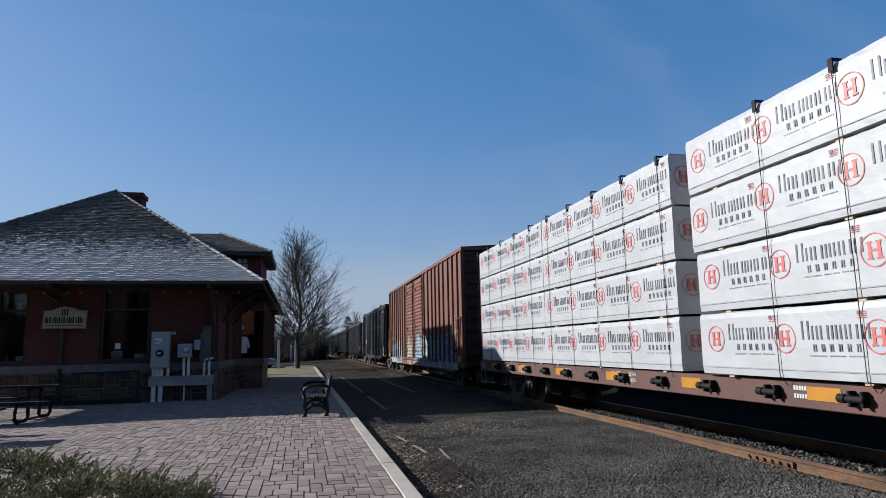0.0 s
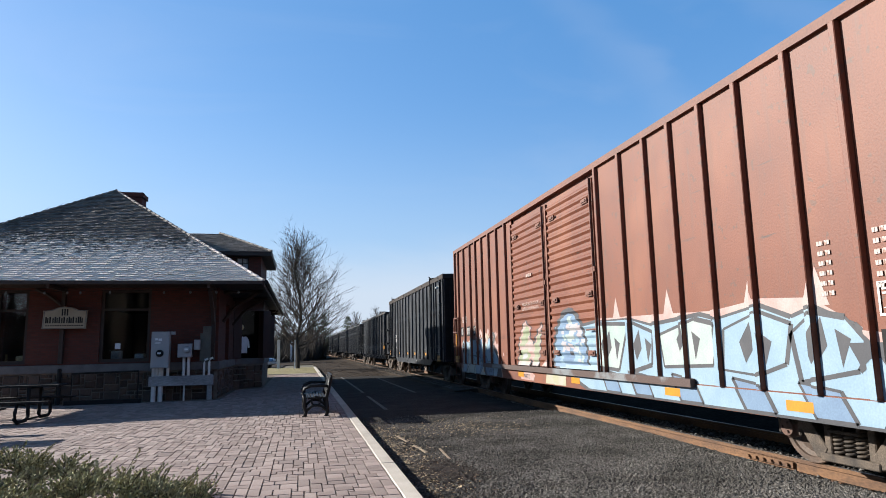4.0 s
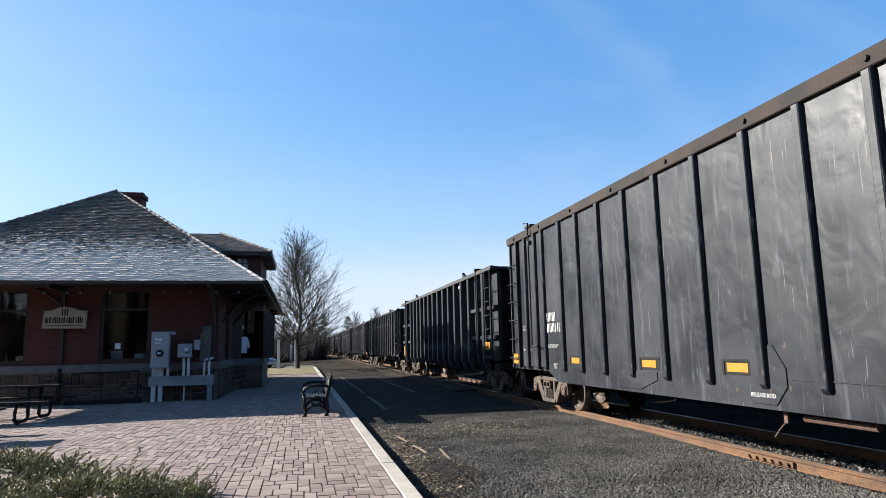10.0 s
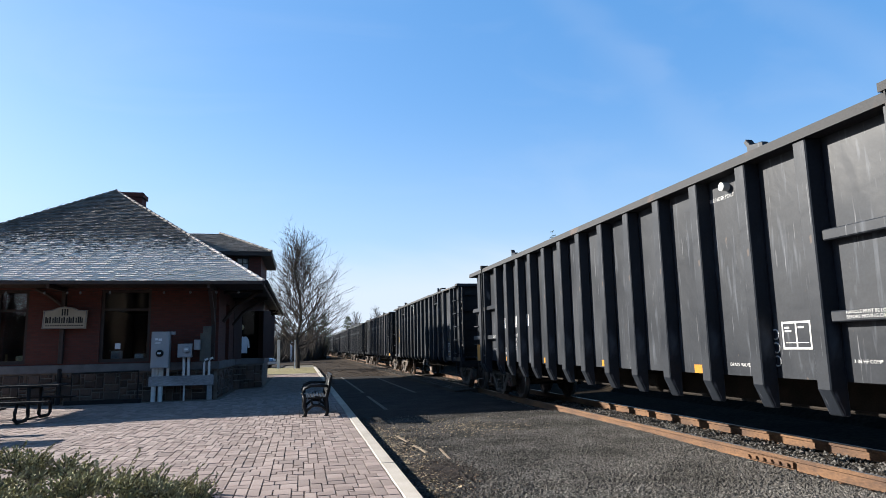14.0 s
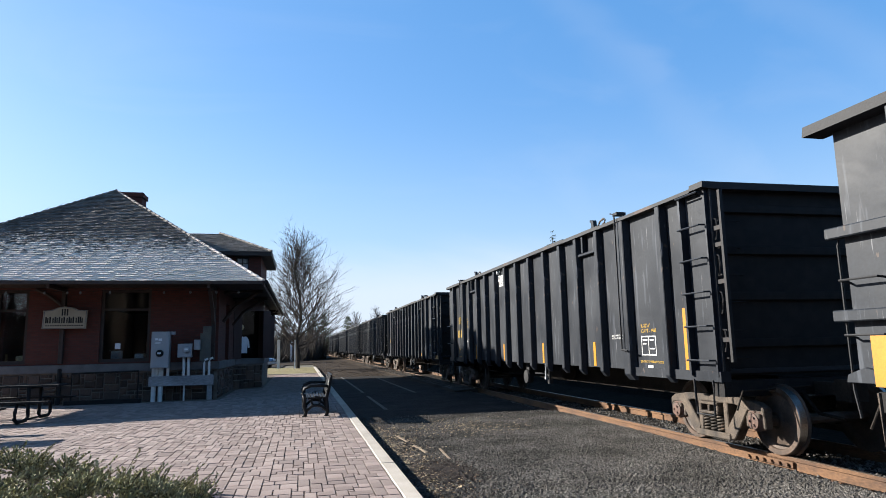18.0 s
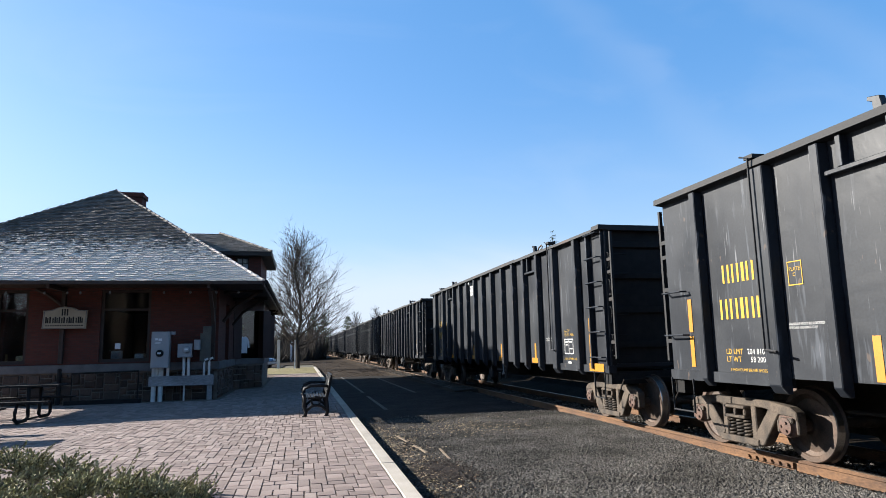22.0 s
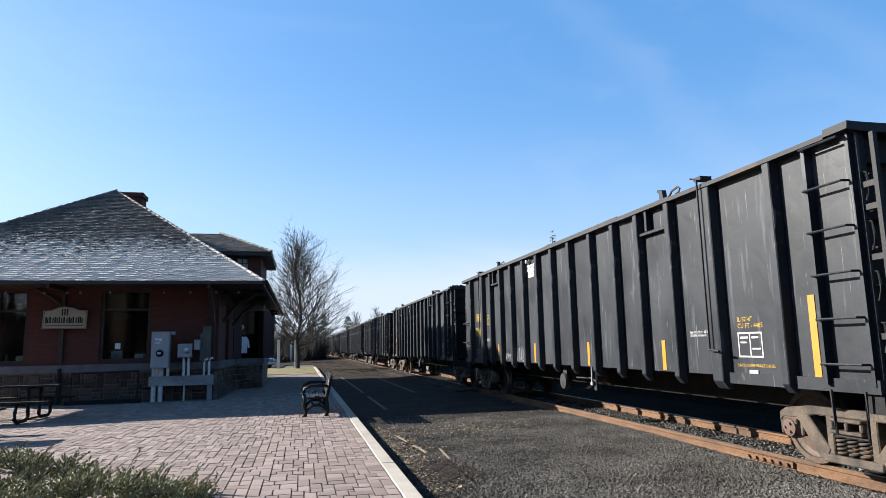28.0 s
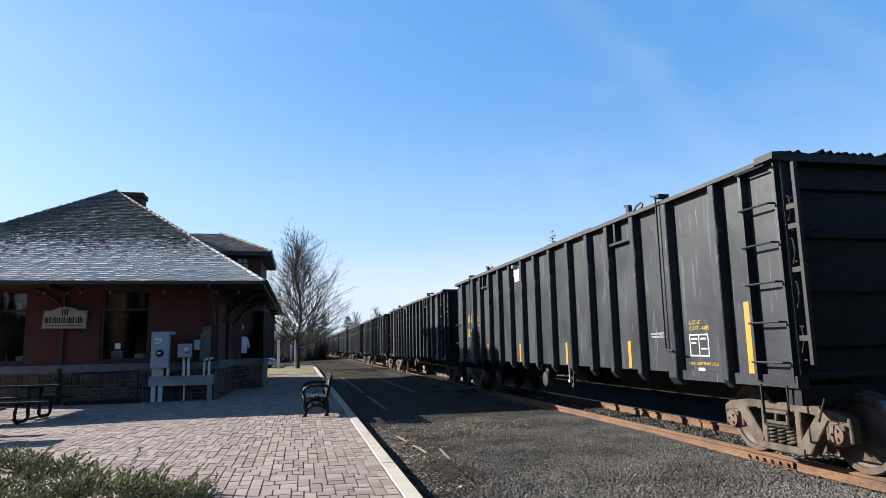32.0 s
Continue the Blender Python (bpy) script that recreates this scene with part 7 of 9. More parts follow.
def boxcar(first_y):
    L, X, ZT = 19.3, -1.5, 5.03
    car = thing("boxcar", "faded orange-brown boxcar with ribbed doors and sprayed graffiti, rolling", "freight car", pose(TRACK_X, first_y, RAIL_Z), "freight cars of the train")
    for bb in ((X, X + 0.04, 0.0, 7.46), (X, X + 0.04, 12.64, L), (X + 0.06, X + 0.1, 7.46, 12.64)):
        part("side_sheet", MB().box(*bb, 0.92, ZT - 0.12), M_BOXCAR, car, "orange-brown side sheet with spray paint")
    part("far_side", MB().box(-X - 0.04, -X, 0.0, L, 0.9, ZT - 0.12), M_BOXPLAIN, car)
    for y, s in ((0.06, -1), (L - 0.06, 1)):
        prof = [(y - s * 0.05, 0.9)] + [(y + s * o, 1.25 + 0.42 * k + dz) for k in range(9) for o, dz in ((0, -0.13), (0.055, -0.04), (0.055, 0.04), (0, 0.13))] + [(y, ZT - 0.13), (y - s * 0.05, ZT - 0.13)]
        part("end_panel", MB().prism(prof, 0, X + 0.1, -X - 0.1), M_BOXSHADE, car, "corrugated brown end, darkened for shade")
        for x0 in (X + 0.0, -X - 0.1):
            part("corner_post", MB().box(x0, x0 + 0.1, min(y - s * 0.05, y + s * 0.05), max(y - s * 0.05, y + s * 0.05), 0.8, ZT - 0.13), M_BOXSHADE, car)
    part("roof", MB().prism([(X - 0.06, ZT - 0.12), (-X + 0.06, ZT - 0.12), (-X + 0.06, ZT), (0, ZT + 0.1), (X - 0.06, ZT)], 1, -0.04, L + 0.04), M_BOXPLAIN, car, "low-pitched metal roof")
    part("floor", MB().box(X + 0.04, -X - 0.04, 0.1, L - 0.1, 0.82, 0.9), M_BOXSHADE, car)
    rm = rib_mb(0.92, ZT - 0.12, 0.11, 0.07, 0.03).mesh("side_post", M_BOXCAR, bevel=0.008)
    for y in (0.06, 0.76, 1.55, 2.3, 3.2, 4.0, 4.8, 5.55, 6.43, 7.38, 13.17, 14.0, 14.8, 15.6, 16.35, 17.07, 17.93, 18.72, L - 0.06):
        part("side_post", rm, None, car, at=pose(X, y, 0))
    for y0, y1 in ((7.48, 10.03), (10.08, 12.63)):
        prof = [(X + 0.05, 1.02), (X - 0.03, 1.02)] + [(X - o, 1.12 + 0.172 * k + dz) for k in range(21) for o, dz in ((0.03, 0), (0.062, 0.05), (0.062, 0.085), (0.03, 0.12))] + [(X - 0.03, 4.75), (X + 0.05, 4.75)]
        d = part("door", MB().prism(prof, 1, y0 + 0.09, y1 - 0.09), M_BOXCAR, car, "corrugated plug door with scuffed paint")
        for ya in (y0, y1 - 0.088):
            part("door_edge", MB().box(X - 0.075, X + 0.05, ya, ya + 0.088, 1.02, 4.75), M_BOXCAR, d)
        for z in (1.35, 2.5, 4.35):
            for yy in (y0 + 0.35, y1 - 0.45):
                part("hinge", RIBS.setdefault("hinge", MB().box(-0.03, 0, -0.14, 0.14, -0.05, 0.05).box(-0.05, -0.03, -0.1, 0.1, -0.02, 0.02).mesh("hinge", M_BOXPLAIN)), None, d, at=pose(X - 0.062, yy, z))
        part("lock_rod", MB().tube([(X - 0.1, y0 + 0.05, 1.0), (X - 0.1, y0 + 0.05, 4.75)], 0.022).tube([(X - 0.1, y0 + 0.05, 1.8), (X - 0.12, y0 + 0.45, 1.8)], 0.02).box(X - 0.11, X - 0.06, y0 - 0.02, y0 + 0.12, 2.9, 3.0), M_BOXPLAIN, d, "door locking rod")
    part("door_rail", MB().box(X - 0.1, X - 0.02, 4.6, 15.5, 0.88, 1.0), surf("scuffed_door_track", (0.055, 0.03, 0.024), (0.14, 0.15, 0.16), 0.9, 0.65, bump=0.2, cut=(0.56, 0.62), vary=0.3), car, "scuffed door track with pale overspray")
    part("side_sill", MB().prism([(0.0, 0.78), (2.4, 0.78), (3.0, 0.62), (L - 3.0, 0.62), (L - 2.4, 0.78), (L, 0.78), (L, 0.92), (0.0, 0.92)], 0, X - 0.02, X + 0.08), M_BOXCAR, car, "deep side sill with spray paint")
    for y in (0.0, L):
        a, b = (0.08, 0.74) if y == 0 else (L - 0.74, L - 0.08)
        ladder(car, X - 0.14, a, b, 1.04, 2.5, 4, M_BOXPLAIN, ((X - 0.13, X - 0.1, a - 0.015, a + 0.015, 0.9, 2.55), (X - 0.13, X - 0.1, b - 0.015, b + 0.015, 0.9, 2.55)), 0.014, "brown side ladder")
        part("step", MB().tube([(X - 0.06, a, 0.9), (X - 0.06, a, 0.52), (X - 0.06, b, 0.52), (X - 0.06, b, 0.9)], 0.016), M_BOXPLAIN, car, "sill step")
        part("reflector", MB().box(X - 0.085, X - 0.078, a + 0.18 if y == 0 else b - 0.24, a + 0.24 if y == 0 else b - 0.18, 1.2, 1.95).box(X - 0.085, X - 0.078, a + 0.02, b - 0.02, 0.95, 1.18), M_YELLOW, car, "yellow paint marks")
        part("plate_mount", MB().box(X - 0.01, X - 0.004, a + (0.85 if y == 0 else -0.72), a + (1.35 if y == 0 else -0.22), 1.3, 1.62), M_DARK, car)
        part("warning_plate", MB().box(X - 0.016, X - 0.011, a + (0.95 if y == 0 else -0.62), a + (1.22 if y == 0 else -0.35), 1.38, 1.54), M_YELLOW, car, "small yellow plate on a black square")
    for y in (2.6, 5.2, 8.8, 12.2, 15.5):
        part("reflector", RIBS.setdefault("refl7", MB().box(-0.004, 0, -0.21, 0.21, 0, 0.12).mesh("reflector", M_YELLOW)), None, car, "yellow reflector strip", at=pose(X - 0.023, y, 0.72))
    D = X - 0.08
    stencil(car, text_mesh("SECURE BOTH DOORS\nBEFORE MOVING CAR", 0.115, M_DIM), D, 11.75, 2.5)
    stencil(car, bars_mesh("small5", "iwiwwiw", 0.08, M_DIM, 0.25, False), D, 11.4, 3.2)
    stencil(car, bars_mesh("aok", "w ww", 0.2, M_WHITE), X - 0.012, L - 1.0, 2.32, "white reporting mark")
    for i, w in enumerate((0.62, 0.5, 0.34)):
        yy = L - 0.72 - (0.0, 0.82, 1.68)[i]
        part("number_ground", MB().box(X - 0.008, X - 0.004, yy - w, yy, 1.86, 2.18), M_DARK, car)
        stencil(car, bars_mesh("num%d" % i, ("iw", "ww", "w")[i], 0.22, M_WHITE), X - 0.012, yy - 0.08, 1.91, "white car number")
    part("stencil", RIBS["sten_box2"], None, car, "white boxed stencil panel", at=on_side(X - 0.012, 1.42, 1.75) @ Matrix.Diagonal((0.85, 0.85, 1, 1)))
    for k in range(6):
        stencil(car, bars_mesh("small3", "wwi ww", 0.05, M_DIM, 0.1, False), X - 0.012, 2.12, 2.55 - 0.11 * k)
        stencil(car, bars_mesh("small4", "ww iww", 0.05, M_DIM, 0.1, False), X - 0.012, 1.4, 2.58 - 0.11 * k)
    part("stencil", RIBS["sten_box2"], None, car, "white boxed letter", at=on_side(X - 0.012, L - 2.62, 2.12) @ Matrix.Diagonal((0.36, 0.72, 1, 1)))
    for k, (x, z) in enumerate(((-0.2, 3.95), (-0.2, 3.84), (-0.2, 3.73), (0.15, 3.05), (0.15, 2.94), (0.05, 2.3), (0.05, 2.19), (0.05, 2.08))):
        part("stencil", bars_mesh("endrow%d" % (k % 3), ("wwiwwiww", "wiwwwiwww", "wwwiwwi")[k % 3], 0.06, M_DIM, 0.2, False), None, car, "", at=Matrix.Translation((x, -0.052, z)) @ Matrix.Rotation(math.pi / 2, 4, "X"))
    graffiti(car, X)
    under_gear(car, L)
    bogie(car, 2.4)
    bogie(car, L - 2.25)
    return car


def flatcar(first_y, L=24.6):
    """Centre-beam flatcar; its far end lies at first_y + L."""
    X = -1.42
    car = thing("centerbeam_flatcar", "brown centre-beam flatcar with end bulkhead and winch rail, rolling", "freight car", pose(TRACK_X, first_y, RAIL_Z), "freight cars of the train")
    part("deck", MB().box(X, -X, 0.3, L - 0.6, 0.98, 1.06), M_BROWN, car)
    part("side_sill", MB().box(X - 0.06, X + 0.04, 0.3, L - 0.6, 0.76, 1.07), M_BROWN, car, "brown side sill", bevel=0.01)
    part("far_sill", MB().box(-X - 0.04, -X + 0.06, 0.3, L - 0.6, 0.76, 1.07), M_BROWN, car)
    for y in (L - 0.75, 0.35):
        bh = part("bulkhead", MB().box(-1.42, 1.42, y, y + 0.08, 1.06, 4.5), M_BROWN, car, "brown ribbed end bulkhead")
        for x in (-1.35, -0.7, 0, 0.7, 1.35):
            part("bulkhead_post", MB().box(x - 0.06, x + 0.06, y + 0.082, y + 0.2, 1.06, 4.45), M_BROWN, bh)
        for z in (1.5, 2.6, 3.7):
            part("bulkhead_bar", MB().box(-1.28, 1.28, y + 0.081, y + 0.16, z - 0.06, z + 0.06), M_BROWN, bh)
    part("centre_beam", MB().box(-0.08, 0.08, 0.43, L - 0.75, 4.2, 4.4).box(-0.05, 0.05, 0.43, L - 0.75, 1.06, 1.3), M_BROWN, car)
    for k in range(10):
        part("centre_post", RIBS.setdefault("post", MB().box(-0.06, 0.06, -0.08, 0.08, 1.3, 4.2).mesh("centre_post", M_BROWN)), None, car, at=pose(0, 0.9 + k * (L - 2.4) / 9, 0))
    winch = MB().box(-0.03, 0.06, -0.11, -0.07, -0.11, 0.05).box(-0.03, 0.06, 0.05, 0.09, -0.11, 0.05).tube([(-0.02, -0.13, -0.03), (-0.02, 0.1, -0.03)], 0.038, 8).tube([(-0.02, 0.1, -0.03), (-0.02, 0.2, -0.03)], 0.05, 8).mesh("winch", M_DARK, bevel=0.008)
    part("plate", MB().box(X - 0.068, X - 0.062, L - 1.32, L - 0.62, 0.78, 1.02), M_BROWN, car, "brown plate with white words")
    stencil(car, text_mesh("EMPTY LOAD\n1/4\" ADJ. BLOCK", 0.075, M_WHITE), X - 0.07, L - 0.68, 0.92)
    for k in range(18):
        part("winch", winch, None, car, "black ratchet winch", at=pose(X - 0.12, 0.9 + k * 1.24, 0.95))
    for k in range(9):
        part("reflector", RIBS.setdefault("refl8", MB().box(-0.004, 0, -0.24, 0.24, 0, 0.15).mesh("reflector", M_YELLOW)), None, car, "yellow reflector strip", at=pose(X - 0.062, 2.62 + k * 2.48, 0.86))
    for y in (8.0, 10.5, 17.2):
        stencil(car, bars_mesh("small6", "wwwwwwww", 0.05, M_WHITE, 0.2, False), X - 0.064, y, 0.96)
        stencil(car, bars_mesh("small7", "wwwwww", 0.05, M_WHITE, 0.2, False), X - 0.064, y, 0.87)
    stencil(car, text_mesh("LD LMT\nLT WT", 0.1, M_WHITE), X - 0.064, 15.05, 0.96)
    stencil(car, text_mesh("22580\n60200", 0.1, M_WHITE), X - 0.064, 14.4, 0.96)
    stencil(car, bars_mesh("mark9", "wwww", 0.17, M_WHITE, 0.12), X - 0.064, L - 3.3, 0.82, "white reporting mark")
    stencil(car, bars_mesh("mark10", "wwwwww", 0.18, M_WHITE, 0.12), X - 0.064, L - 4.25, 0.82, "white car number")
    part("step", MB().tube([(X - 0.05, L - 1.1, 0.8), (X - 0.05, L - 1.1, 0.4), (X - 0.05, L - 0.65, 0.4), (X - 0.05, L - 0.65, 0.8)], 0.015), M_INKGREY, car, "pale sill step")
    under_gear(car, L)
    bogie(car, 2.9)
    bogie(car, L - 3.1)
    # black tie-down cables over the load
    for k in range(20):
        y = 0.95 + k * 1.2
        if abs(y - (L - 12.55)) < 0.35:
            continue
        o = -1.545 if y > L - 12.3 else -1.605
        part("cable", RIBS.setdefault(("cable", o), MB().tube([(-1.5, 0, 1.0), (o, 0, 1.12), (o, 0, 4.42), (o + 0.05, 0, 4.478), (-0.1, 0, 4.478)], 0.005, 5).mesh("cable", M_DARK)), None, car, "black tie-down cable", at=pose(0, y, 0))
        part("corner_guard", RIBS.setdefault(("guard", o), MB().box(o - 0.012, o + 0.004, -0.03, 0.03, 4.34, 4.49).box(o + 0.004, o + 0.12, -0.03, 0.03, 4.477, 4.49).mesh("corner_guard", M_DARK)), None, car, "black corner guard under the cable", at=pose(0, y, 0))
    return car


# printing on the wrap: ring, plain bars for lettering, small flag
def print_meshes():
    red, ink, grey = MB(), MB(), MB()
    for k in range(28):
        a, b = 2 * math.pi * k / 28, 2 * math.pi * (k + 1) / 28
        r0, r1 = 0.16, 0.172
        red.add([(r0 * math.cos(a), r0 * math.sin(a), 0), (r1 * math.cos(a), r1 * math.sin(a), 0), (r1 * math.cos(b), r1 * math.sin(b), 0), (r0 * math.cos(b), r0 * math.sin(b), 0)], [(0, 1, 2, 3)])
    for sx in (-1, 1):
        red.box(sx * 0.055 - 0.02, sx * 0.055 + 0.02, -0.075, 0.075, -0.0004, 0).box(sx * 0.055 - 0.036, sx * 0.055 + 0.036, 0.075, 0.092, -0.0004, 0).box(sx * 0.055 - 0.036, sx * 0.055 + 0.036, -0.092, -0.075, -0.0004, 0)
    red.box(-0.035, 0.035, -0.012, 0.012, -0.0004, 0)
    red.box(1.04, 1.15, 0.19, 0.197, -0.0005, 0).box(1.04, 1.15, 0.21, 0.217, -0.0005, 0).box(1.04, 1.15, 0.23, 0.237, -0.0005, 0).box(1.09, 1.15, 0.25, 0.257, -0.0005, 0)
    ink.box(1.04, 1.085, 0.225, 0.262, -0.0005, 0)
    x = 0.27
    for w, h in ((0.13, 0.21), (0.11, 0.15), (0.14, 0.15), (0.1, 0.15), (0.11, 0.15), (0.13, 0.15), (0.13, 0.15)):
        t = 0.024
        ink.box(x, x + t, -0.02, -0.02 + h, -0.0005, 0).box(x + w - 0.022 - t, x + w - 0.022, -0.02, -0.02 + h, -0.0005, 0)
        x += w + 0.012
    x = 0.42
    for _ in range(6):
        ink.box(x, x + 0.014, -0.15, -0.07, -0.0005, 0).box(x + 0.03, x + 0.044, -0.15, -0.07, -0.0005, 0)
        x += 0.115
    x = 0.36
    for k in range(22):
        if k in (8, 15):
            x += 0.03
        grey.box(x, x + 0.014, -0.203, -0.187, -0.0005, 0)
        x += 0.031
    return red.mesh("red_print", M_RED), ink.mesh("dark_print", M_INK), grey.mesh("grey_print", M_INKGREY)


P_RED, P_INK, P_GREY = print_meshes()


def lumber_pack(y0, y1, z0, z1, seed, xo):
    """One wrapped pack in flatcar-free coordinates: origin at its near end."""
    r = random.Random(seed)
    ln, h = y1 - y0, z1 - z0
    pk = thing("lumber_pack", "lumber pack in white printed wrap, stacked on the flatcar", "lumber pack", pose(TRACK_X + xo, y0, RAIL_Z + z0), "wrapped lumber packs")
    nx = 46
    mb = MB()
    vs, fs = [], []
    prof = [(-0.0, 0.0), (-0.006, 0.1), (-0.004, h * 0.35), (-0.007, h * 0.65), (-0.004, h - 0.08), (0.012, h - 0.012), (0.03, h), (0.7, h), (1.36, h), (1.38, 0.0)]
    for i in range(nx + 1):
        y = ln * i / nx
        for a, b in prof:
            wob = r.uniform(-0.003, 0.003) if 0 < a + 0.02 < 0.06 else 0
            vs.append((a + wob, y + (0.01 * math.sin(b * 9) if i in (0, nx) else 0), b + (r.uniform(-0.008, 0.003) if b >= h - 0.02 else 0)))
    m = len(prof)
    for i in range(nx):
        for j in range(m):
            fs.append((i * m + j, i * m + (j + 1) % m, (i + 1) * m + (j + 1) % m, (i + 1) * m + j))
    fs += [tuple(range(m))[::-1], tuple(range(nx * m, nx * m + m))]
    part("wrap", mb.add(vs, fs), M_WRAP, pk, "creased white plastic wrap", smooth=False)
    for yy in (0.5, ln / 2, ln - 0.6):
        part("spacer_strip", RIBS.setdefault("spacer", MB().box(0.03, 1.3, 0.0, 0.1, -0.035, 0.0).mesh("spacer_strip", M_LUMBER)), None, pk, "wooden spacer strip", at=pose(0, yy, 0))
    y = ln - r.uniform(0.2, 0.34)
    while y > 1.1:
        dz = h * 0.56 + r.uniform(-0.02, 0.02)
        part("print_ring", P_RED, None, pk, "red ring mark", at=on_side(-0.0125, y, dz))
        part("print_letters", P_INK, None, pk, "dark lettering as plain bars", at=on_side(-0.0125, y, dz))
        part("print_line", P_GREY, None, pk, at=on_side(-0.0125, y, dz))
        y -= r.uniform(1.26, 1.33)
    part("print_line", MB().box(-0.014, -0.011, 0.0, ln, 0.085, 0.1), M_INKGREY, pk)
    part("print_ring", P_RED, None, pk, "red ring mark on the pack's end", at=Matrix.Translation((0.25, -0.02, h * 0.55)) @ Matrix.Rotation(math.pi / 2, 4, "X"))
    return pk


PACKS = []
flat = flatcar(-3.9)
gon_a = gondola_a(43.35)
box = boxcar(22.05)
gon_c = gondola_c(61.0)
gon_b = gondola_b(80.46)
CARS += [flat, box, gon_a, gon_c, gon_b]
for i in range(1, 20):
    car = copy_thing(gon_b, pose(TRACK_X, 80.46 + 18.47 * i + (0.1 if i == 2 else 0.0), RAIL_Z))
    CARS.append(car)
    if i == 2:
        r = random.Random(6)
        for ya, yb, za, zb in ((12.07, 11.44, 1.1, 1.41), (11.06, 10.39, 1.06, 1.56)):
            tag = MB()
            for k in range(9):
                a, b = ya + (yb - ya) * (k + r.uniform(-0.5, 0.5)) / 9, ya + (yb - ya) * (k + 1 + r.uniform(-0.5, 0.5)) / 9
                tag.tube([(0, a, r.uniform(za, za + 0.1)), (0, (a + b) / 2 + r.uniform(-0.05, 0.05), r.uniform(zb - 0.15, zb)), (0, b, r.uniform(za, zb - 0.1))], 0.011, 4)
            part("sprayed_tag", tag, M_WHITE, car, "white sprayed scribble", at=pose(-1.474, 0, 0))
    if i in (3, 6):
        rag = MB()
        r = random.Random(i)
        for k in range(26):
            x = -1.5 + k * 0.118
            rag.add([(x, 0.02, 3.77), (x + 0.14, 0.0, 3.77), (x + 0.13, 0.05, 3.77 + r.uniform(0.03, 0.1)), (x + 0.03, 0.12, 3.77 + r.uniform(0.02, 0.08))], [(0, 1, 2, 3), (0, 3, 2, 1)])
        part("tarp_edge", rag, M_DARK, car, "ragged dark edge of a load cover")
    if i == 1:
        for y, w in ((3.94, 0.5), (6.7, 0.5), (9.74, 0.5), (12.73, 0.5), (0.5, 0.62)):
            part("reflector", RIBS.setdefault(("foot", w), MB().box(-0.004, 0, -w / 2, w / 2, 0, 0.12 if w < 0.6 else 0.15).mesh("reflector", M_YELLOW)), None, car, "yellow foot mark under the strip", at=pose(-1.527 if w > 0.6 else -1.476, y, 1.0 if w > 0.6 else 1.09))
for i in range(4):
    z0 = 1.1 + 0.845 * i
    for y0, y1 in ((8.74, 14.2), (14.24, 19.68), (2.72, 8.15), (-2.75, 2.68)):
        j = random.uniform(-0.03, 0.03)
        PACKS.append(lumber_pack(y0 + j, y1 + j, z0, z0 + 0.81, i * 10 + int(y0 + 20), (-1.52 if y0 > 8 else -1.58) + random.uniform(-0.012, 0.012)))


# ---- things on the platform ----
def park_bench(x, y):
    """Black slatted bench that faces away from the track; its length runs along y."""
    L = 1.75
    b = thing("park_bench", "black metal park bench with curved arms on the pavers", "bench", pose(x, y, 0.13))
    for yy in (0.06, L - 0.06):
        leg = MB()
        pts_back = [(0.0, 0), (0.03, 0.1), (0.02, 0.25), (0.0, 0.4), (0.05, 0.6), (0.1, 0.86)]
        pts_front = [(-0.48, 0), (-0.45, 0.1), (-0.5, 0.22), (-0.48, 0.38), (-0.5, 0.5)]
        arm = [(0.06, 0.66), (-0.1, 0.68), (-0.35, 0.68), (-0.5, 0.62), (-0.54, 0.52), (-0.48, 0.45)]
        brace = [(-0.45, 0.12), (-0.33, 0.22), (-0.22, 0.25), (-0.1, 0.22), (0.02, 0.12)]
        ring = [(-0.23 + 0.1 * math.cos(a), 0.33 + 0.1 * math.sin(a)) for a in np.linspace(0, 6.28, 12)]
        for pp, r in ((pts_back, 0.042), (pts_front, 0.042), (arm, 0.036), (brace, 0.032), (ring, 0.026)):
            leg.tube([(u, yy, w) for u, w in pp], r, 7)
        leg.box(-0.54, -0.42, yy - 0.03, yy + 0.03, 0, 0.02).box(-0.05, 0.07, yy - 0.03, yy + 0.03, 0, 0.02)
        part("bench_end", leg, M_BENCH, b, "cast iron bench end with curled arm", smooth=True)
    for k in range(7):
        part("seat_slat", MB().box(-0.48 + k * 0.068, -0.425 + k * 0.068, 0.0, L, 0.385, 0.43), M_BENCH, b, bevel=0.005)
    for k in range(5):
        u, w = 0.02 + k * 0.022, 0.5 + k * 0.085
        part("back_slat", MB().box(u - 0.02, u + 0.02, 0.0, L, w, w + 0.08), M_BENCH, b, bevel=0.004)
    return b


park_bench(0.58, 15.2)


